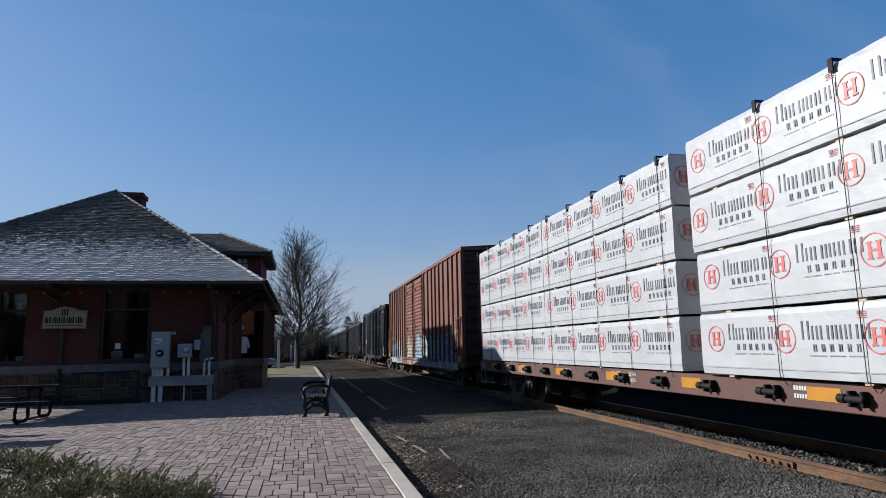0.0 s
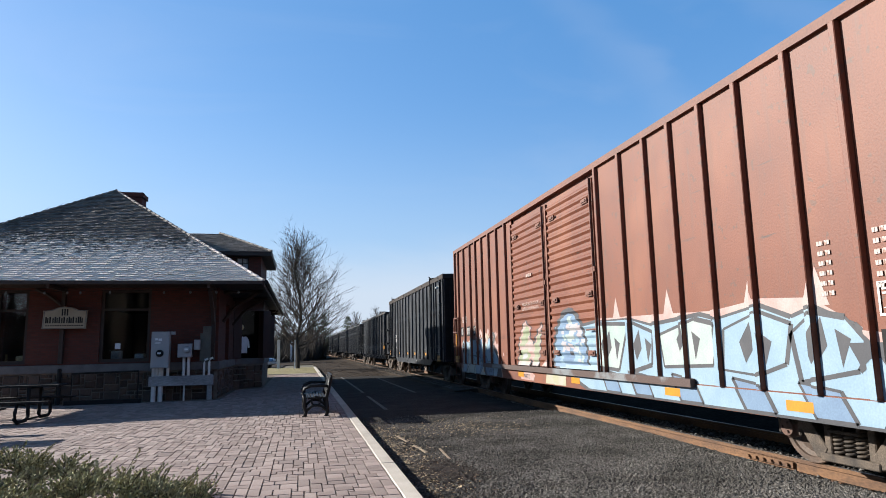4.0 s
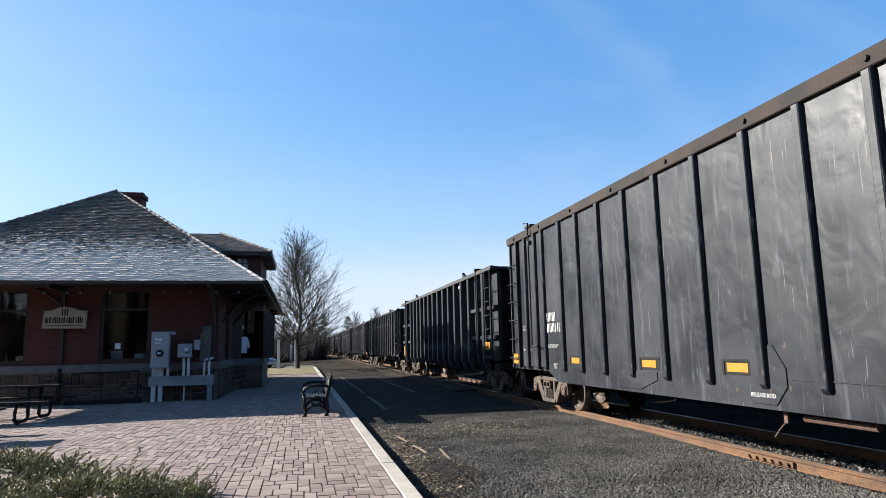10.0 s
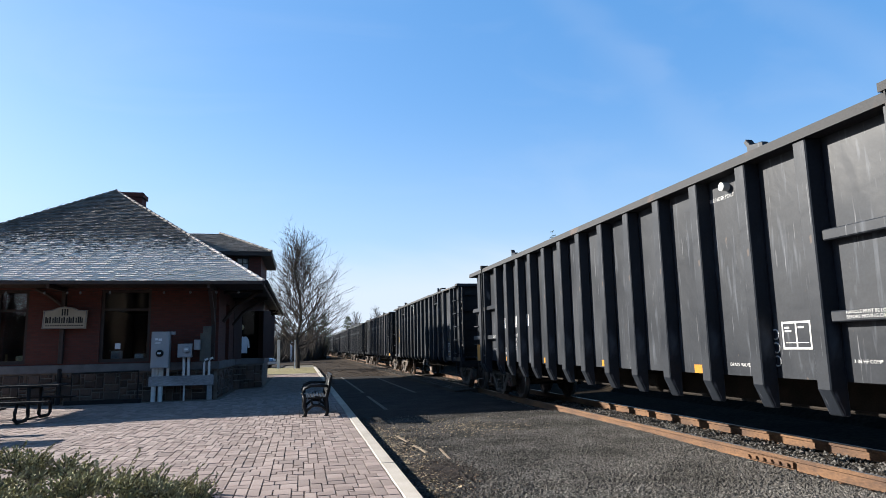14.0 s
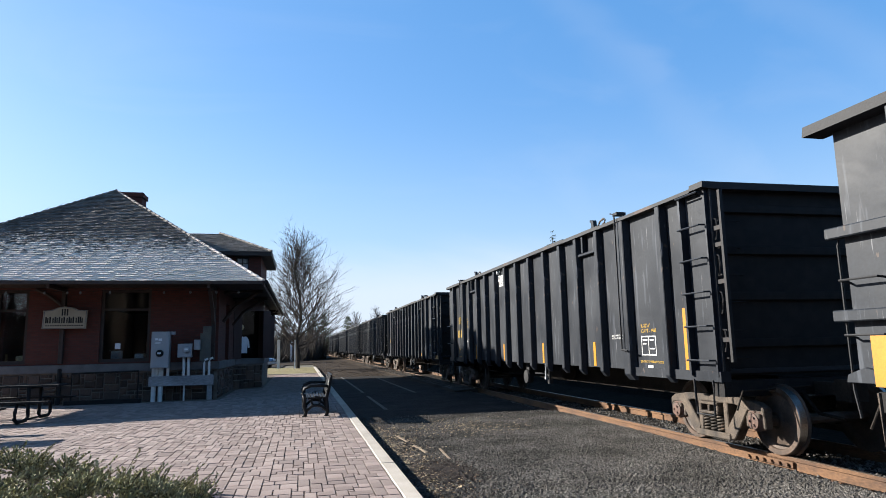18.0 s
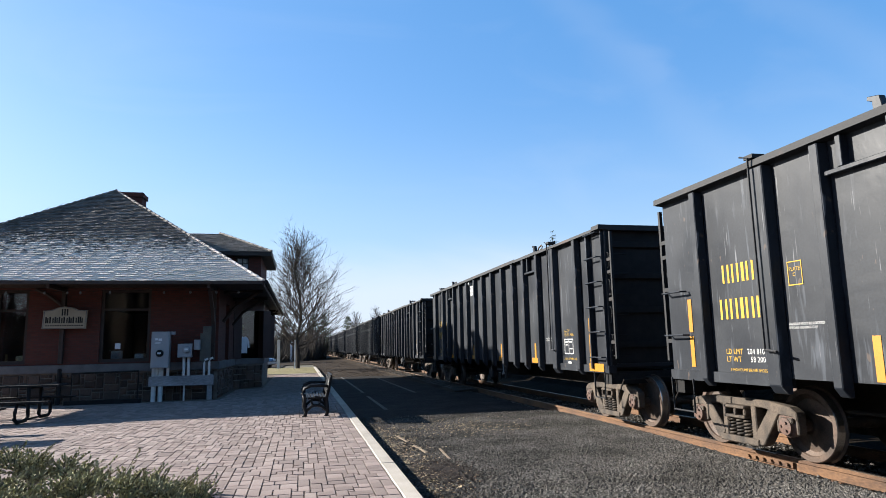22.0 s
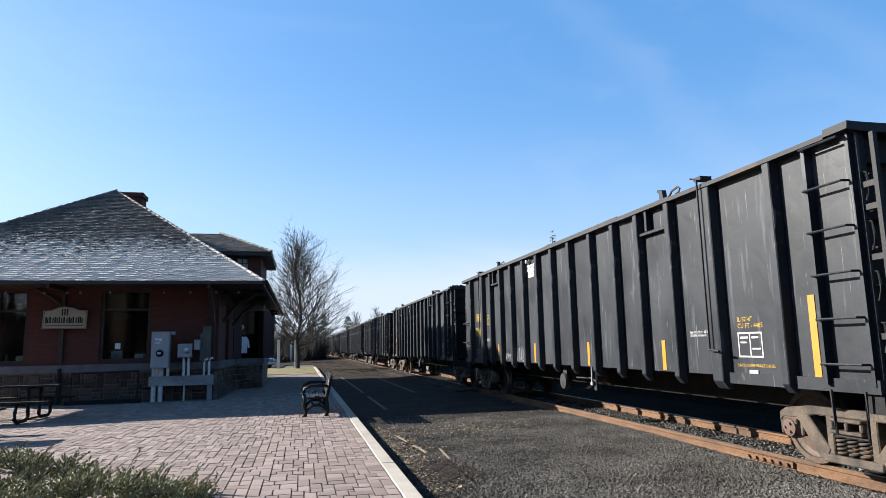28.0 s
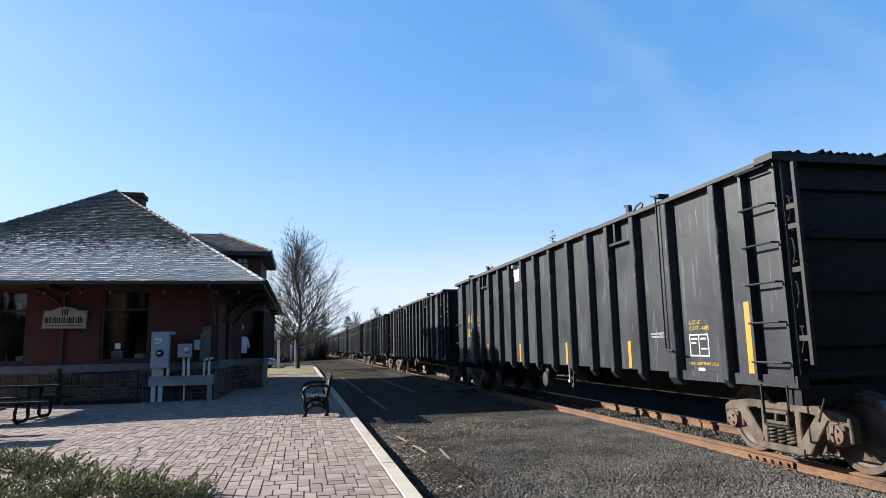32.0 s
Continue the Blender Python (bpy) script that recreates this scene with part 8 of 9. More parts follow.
def picnic_table(x0, x1, y):
    t = thing("picnic_table", "dark picnic table with attached benches and bent tube legs", "table", pose(0, y, 0.13))
    for k in range(5):
        part("top_board", MB().box(x0, x1, -0.42 + k * 0.17, -0.265 + k * 0.17, 0.775, 0.82), M_DARK, t, bevel=0.006)
    for s in (-1, 1):
        for k in range(2):
            c = s * (0.78 + k * 0.14)
            part("bench_board", MB().box(x0, x1, c - 0.065, c + 0.065, 0.45, 0.49), M_DARK, t, bevel=0.006)
    for x in (x0 + 0.6, x1 - 0.6):
        mb = MB()
        for s in (-1, 1):
            mb.tube([(x, s * 0.36, 0.775), (x, s * 0.34, 0.32), (x, s * 0.32, 0.13), (x, s * 0.43, 0.05), (x, s * 0.9, 0.042), (x, s * 1.04, 0.12), (x, s * 1.03, 0.27), (x, s * 0.95, 0.45), (x, s * 0.7, 0.45)], 0.041, 8)
        mb.tube([(x, -0.35, 0.75), (x, 0.35, 0.75)], 0.025).tube([(x, -0.32, 0.06), (x, 0.32, 0.06)], 0.025)
        part("leg_frame", mb, M_DARK, t, "bent black tube legs", smooth=True)
    return t


picnic_table(-8.0, -5.47, 17.1)
picnic_table(-8.1, -5.7, 13.7)


def utility_rack():
    y = 21.62
    r = thing("utility_rack", "grey utility rack of boards and posts against the wall", "utility rack")
    part("cross_board", MB().box(-4.55, -2.66, y - 0.05, y + 0.0, 0.6, 0.9), M_BOARD, r, bevel=0.008)
    for x in (-4.42, -4.22, -2.78):
        part("post", MB().box(x - 0.07, x + 0.07, y + 0.002, y + 0.1, 0.13, 0.92) if x == -2.78 else MB().tube([(x, y + 0.06, 0.13), (x, y + 0.06, 1.2)], 0.07, 10), M_PIPE if x != -2.78 else M_BOARD, r)
    part("backing_board", MB().box(-3.02, -2.78, y + 0.02, y + 0.06, 1.3, 2.42).box(-3.1, -3.02, y + 0.03, y + 0.05, 1.34, 2.2), M_OLIVE, r, "dull olive backing board")
    for x0, z0, z1 in ((-4.33, 0.9, 1.18), (-3.56, 0.9, 1.46), (-3.42, 0.9, 1.46), (-4.02, 0.9, 1.16), (-3.53, 0.13, 0.6)):
        part("conduit", MB().tube([(x0, y + 0.04, z0), (x0, y + 0.04, z1)], 0.045 if z0 > 0.5 else 0.025, 10), M_PIPE, r, "pale conduit pipe")
    for x0, top in ((-2.95, 1.27), (-2.8, 1.3)):
        part("conduit", MB().tube([(x0, y - 0.02, 0.9), (x0, y - 0.02, top), (x0 + 0.03, y - 0.02, top + 0.1), (x0 + 0.11, y - 0.01, top + 0.13)], 0.035, 10), M_PIPE, r, "pale bent conduit pipe")
    for n_, x0, x1, z0, z1, d in (("meter_cabinet", -4.47, -3.95, 1.15, 2.26, 0.28), ("meter_box", -3.72, -3.3, 1.46, 1.88, 0.2), ("junction_box", -3.26, -3.08, 1.68, 2.0, 0.12)):
        c = part(n_, MB().box(x0, x1, y - d, y, z0, z1), M_ENCL, r, "grey painted metal enclosure", bevel=0.012)
        part("cover", MB().box(x0 + 0.03, x1 - 0.03, y - d - 0.012, y - d, z0 + 0.03, z1 - 0.03), M_ENCL, c, bevel=0.005)
        if n_ != "junction_box":
            zc = z0 + (0.45 if n_ == "meter_cabinet" else 0.24)
            xc = (x0 + x1) / 2 + (0.0 if n_ == "meter_cabinet" else 0.06)
            part("meter", MB().lathe([(0.11, 0.0), (0.11, -0.04), (0.085, -0.09), (0.02, -0.1)], (xc, y - d - 0.012, zc), 1, 18), M_DARK if n_ == "meter_cabinet" else M_ENCL, c, "round glass meter", smooth=False)
            part("meter_face", MB().box(xc - 0.05, xc + 0.05, y - d - 0.116, y - d - 0.112, zc - 0.02, zc + 0.03), M_PAPER, c)
    part("label_sheet", MB().box(-4.36, -4.28, y - 0.3, y - 0.295, 2.0, 2.06).box(-4.26, -4.16, y - 0.3, y - 0.295, 1.98, 2.05).box(-4.36, -4.2, y - 0.3, y - 0.295, 1.9, 1.93), M_PAPER, r)
    part("junction_lid", MB().box(-3.95, -3.82, y - 0.14, y, 2.17, 2.26), M_ENCL, r)


utility_rack()
sign = thing("hanging_sign", "cream wooden sign board with a curved crown on the brick wall", "sign", pose(-7.03, 21.72, 2.4))
outline = [(-0.62, 0.0), (0.6, 0.0), (0.63, 0.55), (0.36, 0.57), (0.22, 0.64), (0.0, 0.68), (-0.22, 0.64), (-0.36, 0.57), (-0.61, 0.55), (-0.59, 0.5)]
part("board", MB().prism(outline, 1, -0.03, 0.03), M_SIGN, sign, bevel=0.006)
edge = MB()
for (xa, za), (xb, zb) in zip(outline, outline[1:] + outline[:1]):
    edge.tube([(xa * 0.95, -0.034, za * 0.95 + 0.015), (xb * 0.95, -0.034, zb * 0.95 + 0.015)], 0.008, 4)
part("edge_line", edge, M_INK, sign)
lt = MB()
x = -0.53
for w in (0.1, 0.13, 0.1, 0.12, 0.13, 0.1, 0.13, 0.04, 0.1):
    lt.box(x, x + 0.042, -0.034, -0.031, 0.17, 0.36)
    if w > 0.05:
        lt.box(x + w - 0.045, x + w - 0.01, -0.034, -0.031, 0.17, 0.33)
    x += w + 0.012
for k in range(16):
    lt.box(-0.52 + k * 0.066, -0.475 + k * 0.066, -0.034, -0.031, 0.08, 0.11)
for k in (-1, 0, 1):
    lt.box(-0.02 + k * 0.07, 0.02 + k * 0.07, -0.034, -0.031, 0.4, 0.6)
part("lettering", lt, M_DARK, sign, "dark lettering as plain bars")
part("mount", MB().box(-0.5, -0.42, 0.03, 0.27, 0.3, 0.36).box(0.42, 0.5, 0.03, 0.27, 0.3, 0.36), M_DARK, sign)
rack = thing("bike_rack", "dark tubular rack standing against the stone base", "rack", pose(0, 21.6, 0.13))
part("frame", MB().tube([(-6.7, 0, 0.0), (-6.7, 0, 0.92), (-4.85, 0, 0.95), (-4.85, 0, 0.0)], 0.03, 8), M_DARK, rack)
part("foot_rail", MB().box(-6.85, -4.75, -0.1, 0.1, 0.0, 0.12), M_DARK, rack)
M_BULB = surf("grey_bulb_glass", (0.12, 0.12, 0.12), (0.09, 0.09, 0.09), 5, 0.3, bump=0, fine=60)
lights = thing("string_lights", "string of unlit white bulbs under the eaves", "string lights", pose(0, 20.75, 0))
part("wire", MB().tube([(-9.5 + 0.5 * k, 0, 3.5 - 0.05 * math.sin(k * 1.57) ** 2) for k in range(17)], 0.006, 4), M_DARK, lights)
for k, x in enumerate((-9.0, -8.3, -7.3, -6.7, -6.35, -5.55, -4.05, -3.3, -2.55, -1.9)):
    part("bulb", MB().lathe([(0.012, 0.0), (0.03, -0.03), (0.035, -0.06), (0.01, -0.09)], (x, 0, 3.46), 2, 8), M_BULB, lights, smooth=True)
# curtains and clutter behind the front windows
for x0, x1 in ((-9.3, -8.9), (-8.6, -8.2), (-5.9, -5.6), (-5.2, -4.9)):
    solid("window_display", MB().box(x0, x1, 22.5, 22.75, 0.2, 1.36 + random.uniform(0.1, 0.45)), M_LUMBER if x0 < -8 else M_ENCL, "shop goods stacked behind the window glass", "goods", group="goods behind the windows", bevel=0.03)
solid("window_card", MB().box(-5.69, -5.53, 22.12, 22.128, 1.76, 1.94), M_PAPER, "small white card in the window", "card")


# ---- shrub in the foreground ----
def juniper(x0, x1, y0, y1):
    sh = thing("juniper_shrub", "low spreading green juniper at the platform's edge", "shrub")
    r = random.Random(8)
    stems, leaf = MB(), MB()

    def top(x, y):
        f = 0.42 + 0.16 * math.sin(x * 2.1 + 1) * math.sin(y * 2.7) + 0.26 * max(0, min(1, (-1.5 - x) / 1.8))
        e = min(1, (x1 - x) / 0.9, (y1 - y) / 0.6 + 0.15)
        return 0.13 + f * max(0.12, e) ** 0.6
    clumps = []
    for _ in range(400):
        x, y = r.uniform(x0, x1), r.uniform(y0, y1)
        if x > x1 - 0.9 * (1 - (y - y0) / (y1 - y0)) - 0.1 and r.random() < 0.4:
            continue
        clumps.append((x, y, top(x, y) * r.uniform(0.5, 0.86), r.uniform(0.1, 0.2)))
    for _ in range(8000):
        x, y, z, size = r.choice(clumps)
        d = Vector((r.uniform(-1, 1), r.uniform(-1, 1), r.uniform(-0.15, 1))).normalized()
        far = r.random() < 0.035
        ln = size * r.uniform(0.5, 1.0) * (1.9 if far else 0.8)
        if far:
            d = Vector((r.uniform(0.3, 1), r.uniform(-0.4, 0.8), r.uniform(0.4, 0.9))).normalized()
        p = Vector((x, y, z)) + d * (size * 0.35)
        prev = p
        n = max(2, int(ln / 0.028))
        for i in range(n):
            d = (d + Vector((r.uniform(-0.22, 0.22), r.uniform(-0.22, 0.22), r.uniform(-0.1, 0.12)))).normalized()
            q = prev + d * 0.028
            for _s in range(3):
                u = Vector((r.uniform(-1, 1), r.uniform(-1, 1), r.uniform(-0.4, 1))).normalized()
                tip = q + (u * 0.6 + d * 0.7).normalized() * r.uniform(0.02, 0.036)
                w = u.cross(d).normalized() * 0.0095
                leaf.add([q - w, q + w, tip + w * 0.3, tip - w * 0.3], [(0, 1, 2, 3)])
            prev = q
        stems.tube([p, prev], 0.004, 3, 0.002)
    part("stem", stems, M_TWIG, sh, "thin woody stems")["kind"] = "stuff"
    me = bpy.data.meshes.new("foliage")
    me.from_pydata(leaf.v, [], leaf.f)
    me.materials.append(M_NEEDLE)
    part("foliage", me, None, sh, "sprays of small green scales")["kind"] = "stuff"
    # Dark solid added under the sprays in place of the shrub's inner shade.
    part("mound", MB().lathe([(0.02, 0.3), (0.6, 0.26), (1.0, 0.15), (1.25, 0.0)], (x0 + 1.4, y0 + 1.0, 0.1), 2, 20), M_BED, sh, "dark solid added for the shade inside the shrub")


juniper(-4.9, -0.95, 5.0, 7.75)


# ---- trees and distance ----
def bare_tree(x, y, height, seed, spread=0.55, fork=2.3, thick=0.2, label="bare winter tree with dense upright twigs", levels=5, z0=0.1, name="tree"):
    t = thing(name, label, "tree", pose(x, y, z0), "bare trees")
    r = random.Random(seed)
    wood, twigs = MB(), MB()

    def grow(p, d, ln, rad, lv):
        pts, q, dd = [p], p, d
        n = 3 if lv < levels - 1 else 2
        for _ in range(n):
            dd = (dd + Vector((r.uniform(-0.26, 0.26), r.uniform(-0.26, 0.26), r.uniform(-0.1, 0.12)))).normalized()
            q = q + dd * (ln / n)
            pts.append(q)
        (wood if lv < 2 else twigs).tube(pts, rad, 6 if lv < 2 else 4 if lv < 3 else 3, rad * 0.55)
        if lv >= levels:
            return
        kids = (5, 5, 5, 4, 3, 3)[lv]
        for k in range(kids):
            f = r.uniform(0.35, 1.0) if k else 1.0
            i = min(n - 1, int(f * n))
            b = pts[i].lerp(pts[i + 1], f * n - i) if i < n else pts[-1]
            ax = Vector((r.uniform(-1, 1), r.uniform(-1, 1), r.uniform(-0.2, 0.5))).normalized()
            nd = (dd + ax * (spread * (1.0 if k else 0.35)) + Vector((0, 0, 0.07))).normalized()
            grow(b, nd, ln * r.uniform(0.58, 0.8), rad * r.uniform(0.48, 0.6), lv + 1)

    # a leader to the top, limbs longest low down
    lead = [Vector((r.uniform(-0.08, 0.08) * i, r.uniform(-0.08, 0.08) * i, -0.2 + (height * 0.86 + 0.2) * i / 8)) for i in range(9)]
    wood.tube(lead, thick, 9, 0.03)
    limbs = 60
    for k in range(limbs):
        f = (k + r.random()) / limbs
        z = fork * 0.6 + (height * 0.82 - fork * 0.6) * f ** 1.25
        a = k * 2.4 + r.uniform(-0.4, 0.4)
        i = min(7, int((z + 0.2) / (height * 0.86 + 0.2) * 8))
        b = lead[i].lerp(lead[i + 1], 0.5)
        rise = 0.25 + 1.4 * f + r.uniform(0, 0.5)
        d = Vector((math.cos(a), math.sin(a), rise)).normalized()
        grow(Vector((b.x, b.y, z)), d, (height - fork) * (0.235 + 0.07 * math.sin(math.pi * min(1.0, 0.15 + f * 1.1)) - 0.1 * f) * r.uniform(0.88, 1.05), thick * (0.36 - 0.2 * f), 2)
    part("trunk", wood, M_BARK, t, "grey-brown trunk and main limbs")
    me = bpy.data.meshes.new("crown")
    me.from_pydata(twigs.v, [], twigs.f)
    me.materials.append(M_TWIG)
    part("crown", me, None, t, "dense bare twigs")
    return t


def fir(x, y, h, rad, seed, z0=0.0, low=0.12, dense=34, sprig=1.0):
    t = thing("evergreen_tree", "dark green conifer behind the lane", "tree", pose(x, y, z0), "evergreens")
    r = random.Random(seed)
    part("trunk", MB().tube([(0, 0, -0.2), (0, 0, h * 0.95)], 0.25, 7, 0.03), M_BARK, t)
    mb = MB()
    for k in range(int(h * dense)):
        f = r.uniform(low, 1.0)
        a = r.uniform(0, 6.28)
        ln = rad * (1 - f) ** 0.75 * r.uniform(0.55, 1.1) + 0.12
        d = Vector((math.cos(a), math.sin(a), r.uniform(-0.3, 0.25)))
        p0 = Vector((0, 0, f * h))
        side = Vector((-d.y, d.x, 0))
        if sprig < 1:
            mb.tube([p0, p0 + d * ln - Vector((0, 0, 0.12 * ln))], 0.03, 3, 0.012)
        n = max(3, int(ln / 0.4 / sprig))
        for i in range(n):
            c = p0 + d * (ln * (i + r.random()) / n) + Vector((0, 0, -0.12 * (i / n) * ln))
            w = r.uniform(0.12, 0.34) * sprig
            u = (side * r.uniform(-1, 1) + d * r.uniform(0.2, 1) + Vector((0, 0, r.uniform(-0.5, 0.6)))).normalized()
            v = u.cross(Vector((r.uniform(-1, 1), r.uniform(-1, 1), r.uniform(-1, 1)))).normalized() * w * 0.35
            mb.add([c - v, c + v, c + u * w * 2], [(0, 1, 2)])
    me = bpy.data.meshes.new("crown")
    me.from_pydata(mb.v, [], mb.f)
    me.materials.append(M_FIR)
    part("crown", me, None, t, "dark green needle sprays with gaps")
    return t


bare_tree(-0.22, 53.0, 11.5, 4, z0=0.12, spread=0.95, thick=0.17)
bare_tree(9.6, 118.0, 8.4, 9, levels=4, spread=0.9, thick=0.12, label="distant bare tree behind the train")
bare_tree(14.5, 124.0, 9.6, 12, levels=4, spread=0.9, thick=0.13, label="distant bare tree behind the train")
bare_tree(-6.0, 84.0, 6.0, 15, levels=4, label="bare tree beyond the parking area")
bare_tree(1.5, 110.0, 5.8, 18, levels=4, label="bare tree beside the far lane")
fir(12.9, 185.0, 10.4, 5.2, 3, low=0.3)
fir(4.5, 135.0, 8.6, 5.4, 6, low=0.2)
fir(2.2, 128.0, 8.0, 4.8, 2, low=0.2)
fir(-2.4, 114.0, 6.6, 3.8, 9)
fir(-6.2, 112.0, 6.0, 3.6, 11)
fir(30.3, 74.0, 15.4, 4.4, 5, dense=11, sprig=0.55)


def woods(name, label, pts, hmin, hmax, n, material, seed, wid=0.5):
    """A belt of far bare growth: many thin upright strokes of uneven height along a line."""
    r = random.Random(seed)
    mb = MB()
    for _ in range(n):
        i = r.randrange(len(pts) - 1)
        f = r.random()
        a, b = Vector(pts[i]), Vector(pts[i + 1])
        p = a.lerp(b, f).to_3d() + Vector((r.uniform(-4, 4), r.uniform(-4, 4), 0))
        h = r.uniform(hmin, hmax) * (0.65 + 0.35 * math.sin(p.x * 0.21 + p.y * 0.13)) * r.uniform(0.4, 1)
        q = p + Vector((r.uniform(-1.4, 1.4), r.uniform(-1.4, 1.4), h))
        w = Vector((r.uniform(-1, 1), r.uniform(-1, 1), 0)).normalized() * r.uniform(0.4, 1) * wid
        mb.add([(p.x - w.x, p.y - w.y, -0.2), (p.x + w.x, p.y + w.y, -0.2), q], [(0, 1, 2)])
    me = bpy.data.meshes.new(name)
    me.from_pydata(mb.v, [], mb.f)
    me.materials.append(material)
    return tagged(new(name, me), label, kind="stuff")


woods("far_woods", "far belt of bare grey-brown woods on the horizon", [(-120, 190), (-40, 215), (10, 235), (40, 240)], 6, 10, 2600, M_WOODS, 1, 0.35)
woods("hedge", "dark bare hedge behind the parking area", [(-50, 92), (-20, 96), (-5, 103)], 5.2, 8.8, 12000, M_HEDGE, 2, 0.11)
woods("hedge", "low bare brush beside the far lane", [(-5, 103), (-2, 116), (1.5, 135)], 3.6, 6.4, 8000, M_HEDGE, 5, 0.08)
woods("hedge", "dense brown brush between the lawn and the far lane", [(-9, 86), (-3.5, 93), (0.0, 108)], 3.8, 6.4, 9000, M_HEDGE, 11, 0.1)
# From here an unseen ring of growth, added to hold back low sky light.
woods("far_woods", "unseen low woods added beyond the track", [(30, -60), (26, 0), (28, 60), (40, 130), (60, 240)], 2.0, 3.4, 3600, M_WOODS, 3, 0.8)
# Belts behind the camera, set close and dark to keep faces and reflections dark.
woods("far_woods", "unseen bare woods added behind the platform's end to block sky light", [(-70, -8), (-40, -22), (2, -26)], 11, 17, 5200, M_HEDGE, 7, 1.3)
woods("far_woods", "unseen bare woods added behind the track's side to block sky light", [(12, -26), (30, -18)], 11, 17, 2200, M_HEDGE, 8, 1.3)
woods("far_woods", "unseen woods added behind the platform to close off low sky light", [(-80, 10), (-60, -40), (-20, -55), (30, -60)], 14, 22, 5200, M_HEDGE, 4, 1.4)
# Unseen bank added to block sky light, coloured as dark as the shade.
solid("embankment", MB().prism([(8.35, -0.3), (8.4, -0.04), (9.6, 0.1), (12.5, 1.7), (16, 2.1), (20, 2.0), (20, -0.3)], 1, -40, 320), M_BANKSHADE, "added bank beyond the track, dark for the shade under the train", kind="structure")


# posts by the lawn, parked car
for x, y, h, w in ((-1.75, 54.2, 2.25, 0.11), (-1.23, 88.0, 2.4, 0.12), (-0.45, 52.3, 2.2, 0.05)):
    p = thing("post", "white-painted wooden post beside the lawn", "post", pose(x, y, 0.1), "posts by the lawn")
    part("shaft", MB().box(-w, w, -w, w, -0.3, h), M_WHITEPOST, p, bevel=0.01)
    part("cap", MB().prism([(-w - 0.02, h), (w + 0.02, h), (0, h + 0.08)], 1, -w - 0.02, w + 0.02), M_WHITEPOST, p)


def sedan(x, y, turn, label, paint, tall=1.0):
    c = thing("parked_car", label, "car", pose(x, y, 0.0, 0, 0, turn))
    low = [(-2.2, 0.35), (-2.25, 0.6), (-2.1, 0.85), (-1.2, 0.95), (1.3, 0.98), (2.1, 0.95), (2.25, 0.7), (2.2, 0.35)]
    up = 1.42 * tall
    part("body", MB().prism([(a, z * (0.5 + 0.5 * tall)) for a, z in low], 0, -0.88, 0.88), paint, c, bevel=0.06)
    part("cabin", MB().add([(-0.8, -1.15, 0.95), (0.8, -1.15, 0.95), (0.8, 1.45, 0.97), (-0.8, 1.45, 0.97), (-0.62, -0.45, up), (0.62, -0.45, up), (0.62, 0.9 * tall ** 2, up), (-0.62, 0.9 * tall ** 2, up)], [(0, 1, 5, 4), (1, 2, 6, 5), (2, 3, 7, 6), (3, 0, 4, 7)]), M_GLASS, c, "car windows")
    part("roof", MB().box(-0.63, 0.63, -0.5, 0.95 * tall ** 2, up - 0.01, up + 0.04), paint, c, bevel=0.02)
    part("bumper", MB().box(-0.85, 0.85, -2.3, -2.2, 0.38, 0.6), M_WHITEPOST, c, bevel=0.03)
    for sx in (-1, 1):
        part("headlight", MB().box(sx * 0.62 - 0.16, sx * 0.62 + 0.16, -2.26, -2.2, 0.66, 0.8), M_PAPER, c, "clear headlight")
        for yy in (-1.4, 1.4):
            w = part("wheel", MB().lathe([(0.2, -0.1), (0.33, -0.1), (0.33, 0.1), (0.2, 0.1)], (sx * 0.8, yy, 0.33), 0, 20), M_RUBBER, c)
            part("rim", MB().lathe([(0.02, -0.105), (0.2, -0.105), (0.2, 0.105), (0.02, 0.105)], (sx * 0.8, yy, 0.33), 0, 14), M_ENCL, w)
    return c


sedan(-4.35, 58.6, 55, "blue sedan parked behind the lawn", M_CARPAINT)
sedan(-5.0, 63.5, 60, "dark blue sport utility car parked behind the sedan", M_CARDARK, 1.2)


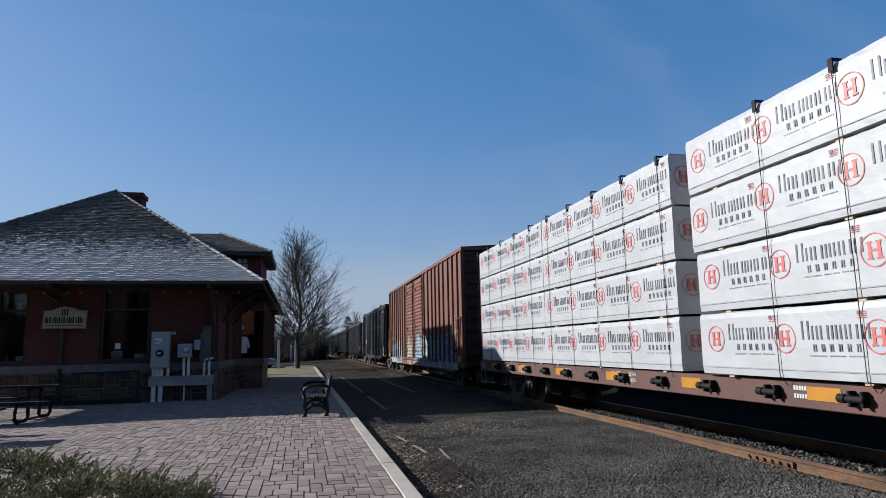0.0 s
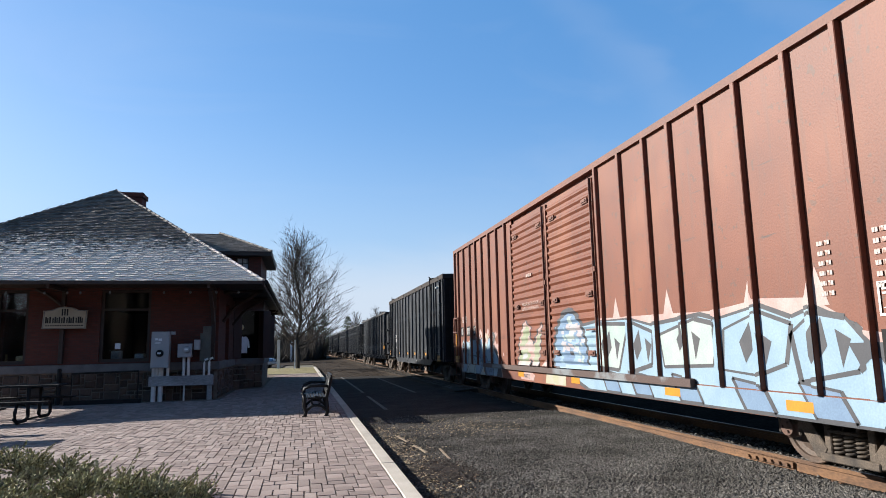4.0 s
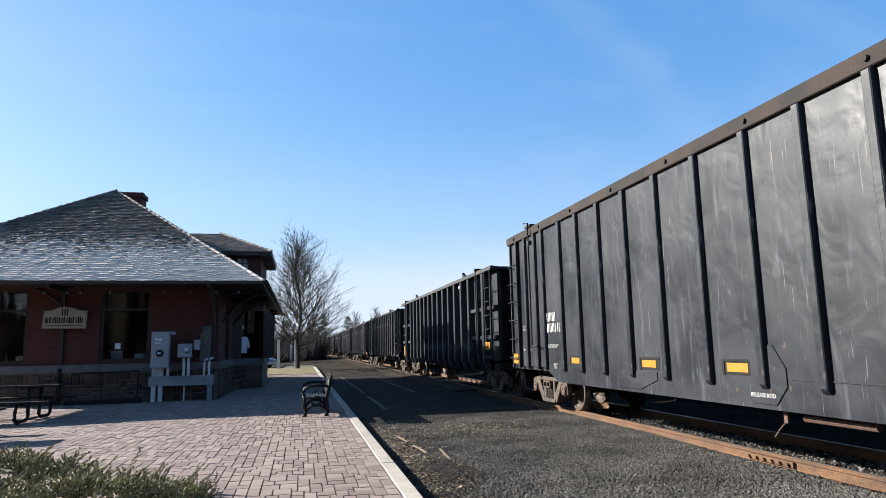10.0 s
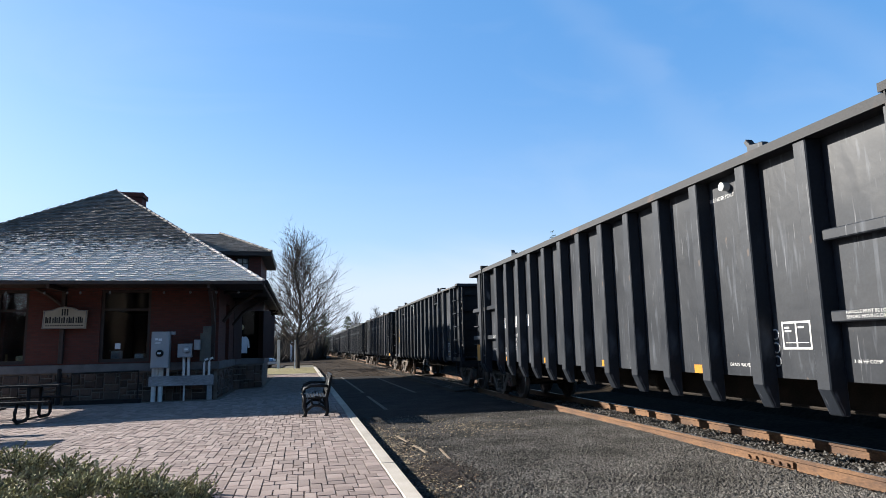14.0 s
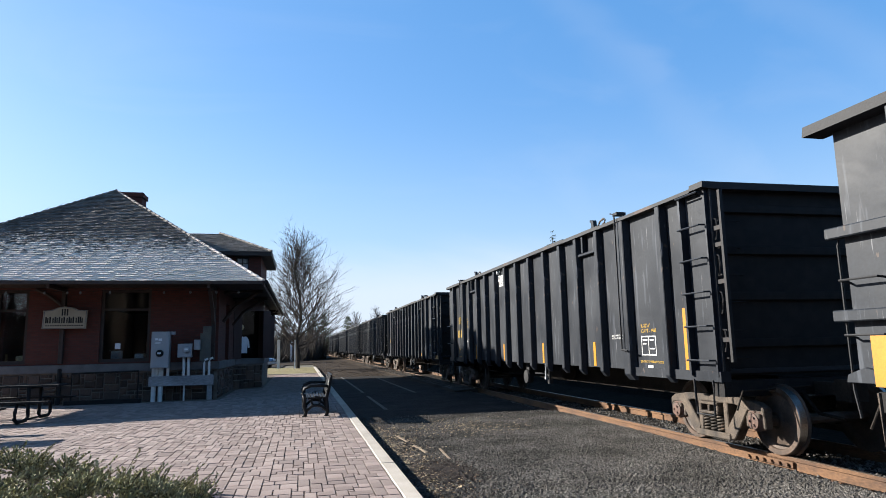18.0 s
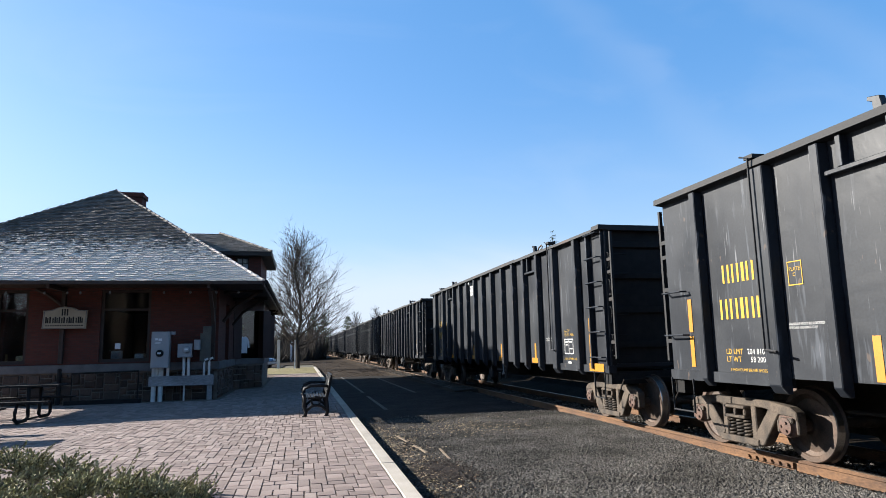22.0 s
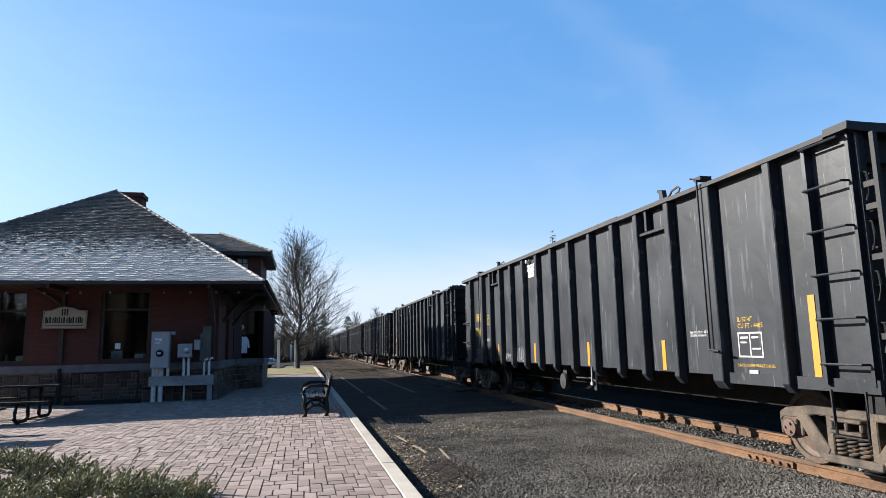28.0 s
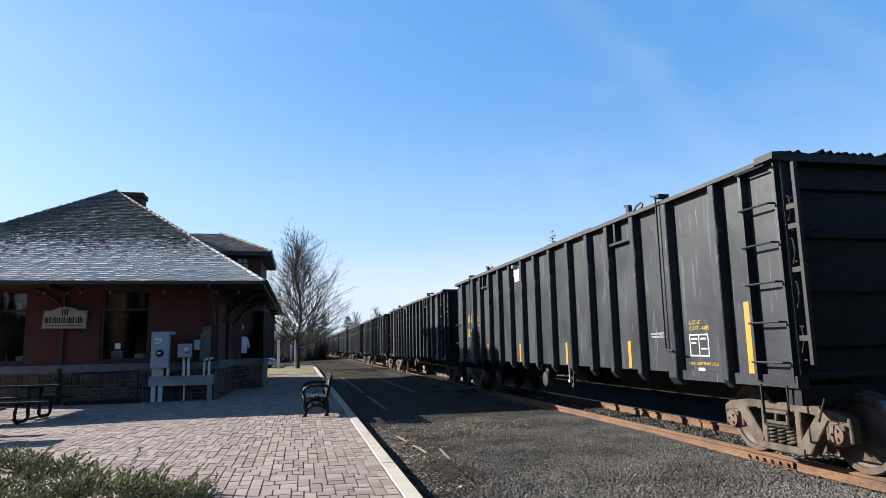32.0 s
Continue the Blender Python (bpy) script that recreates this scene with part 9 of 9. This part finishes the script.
# ---- brick pavers of the platform, piece by piece ----
def pavers():
    """Mixed-size pavers laid as random ashlar from the kerb inwards; those close to the kerb are pieces of their own."""
    r = random.Random(21)
    far = MB()
    ux, uy = 0.066, 0.09

    def slab(w, d):
        return [(0, 0, -0.03), (w, 0, -0.03), (w, d, -0.03), (0, d, -0.03), (0.004, 0.004, 0), (w - 0.004, 0.004, 0), (w - 0.004, d - 0.004, 0), (0.004, d - 0.004, 0)]
    faces = [(4, 5, 6, 7), (0, 1, 5, 4), (1, 2, 6, 5), (2, 3, 7, 6), (3, 0, 4, 7)]
    sizes = [(2, 2), (3, 2), (2, 3), (3, 3), (3, 2), (2, 2), (4, 2), (2, 4)]
    shapes = {}
    for x_end, y0, y1 in ((-11.0, -7.6, 21.6), (-2.5, 21.6, 27.0), (-1.5, 27.0, 40.98)):
        nx, ny = int((1.044 - x_end) / ux), int((y1 - y0) / uy)
        for i, j, cw, ch in ashlar(nx, ny, sizes, int(y0 * 10)):
            w, d = cw * ux - 0.007, ch * uy - 0.009
            x, y, z = 1.044 - (i + cw) * ux, y0 + j * uy, 0.128 + r.uniform(-0.003, 0.003)
            if 6.9 < y < 9.3 and x > -1.3:
                if (cw, ch) not in shapes:
                    shapes[cw, ch] = MB().add(slab(w, d), faces).mesh("paver", M_PAVER1)
                part("paver", shapes[cw, ch], None, platform, at=pose(x, y, z, r.uniform(-0.4, 0.4), r.uniform(-0.4, 0.4), r.uniform(-0.4, 0.4)))
            else:
                t = r.uniform(-0.003, 0.003)
                far.add([(x + a, y + b, z + c + (t if k > 3 else 0)) for k, (a, b, c) in enumerate(slab(w, d))], faces)
    ob = part("pavers", far, M_PAVER, platform, "pinkish-grey concrete pavers in mixed sizes")
    ob["kind"] = "stuff"


pavers()


def motions():
    """The train rolls towards the camera; every wheelset turns with it."""
    for ob in CARS + PACKS:
        x, y, z = ob.location
        walk(ob, [(t, pose(x, y - TRAVEL[t * 10], z)) for t in range(33)])
    for car in CARS:
        for b in car.children:
            for w in b.children:
                if w.name.startswith("wheelset"):
                    c = w.location.copy()
                    walk(w, [(i * 0.1, pose(c.x, c.y, c.z, math.degrees(TRAVEL[i] / WHEEL_R) % 360)) for i in range(321)])


motions()
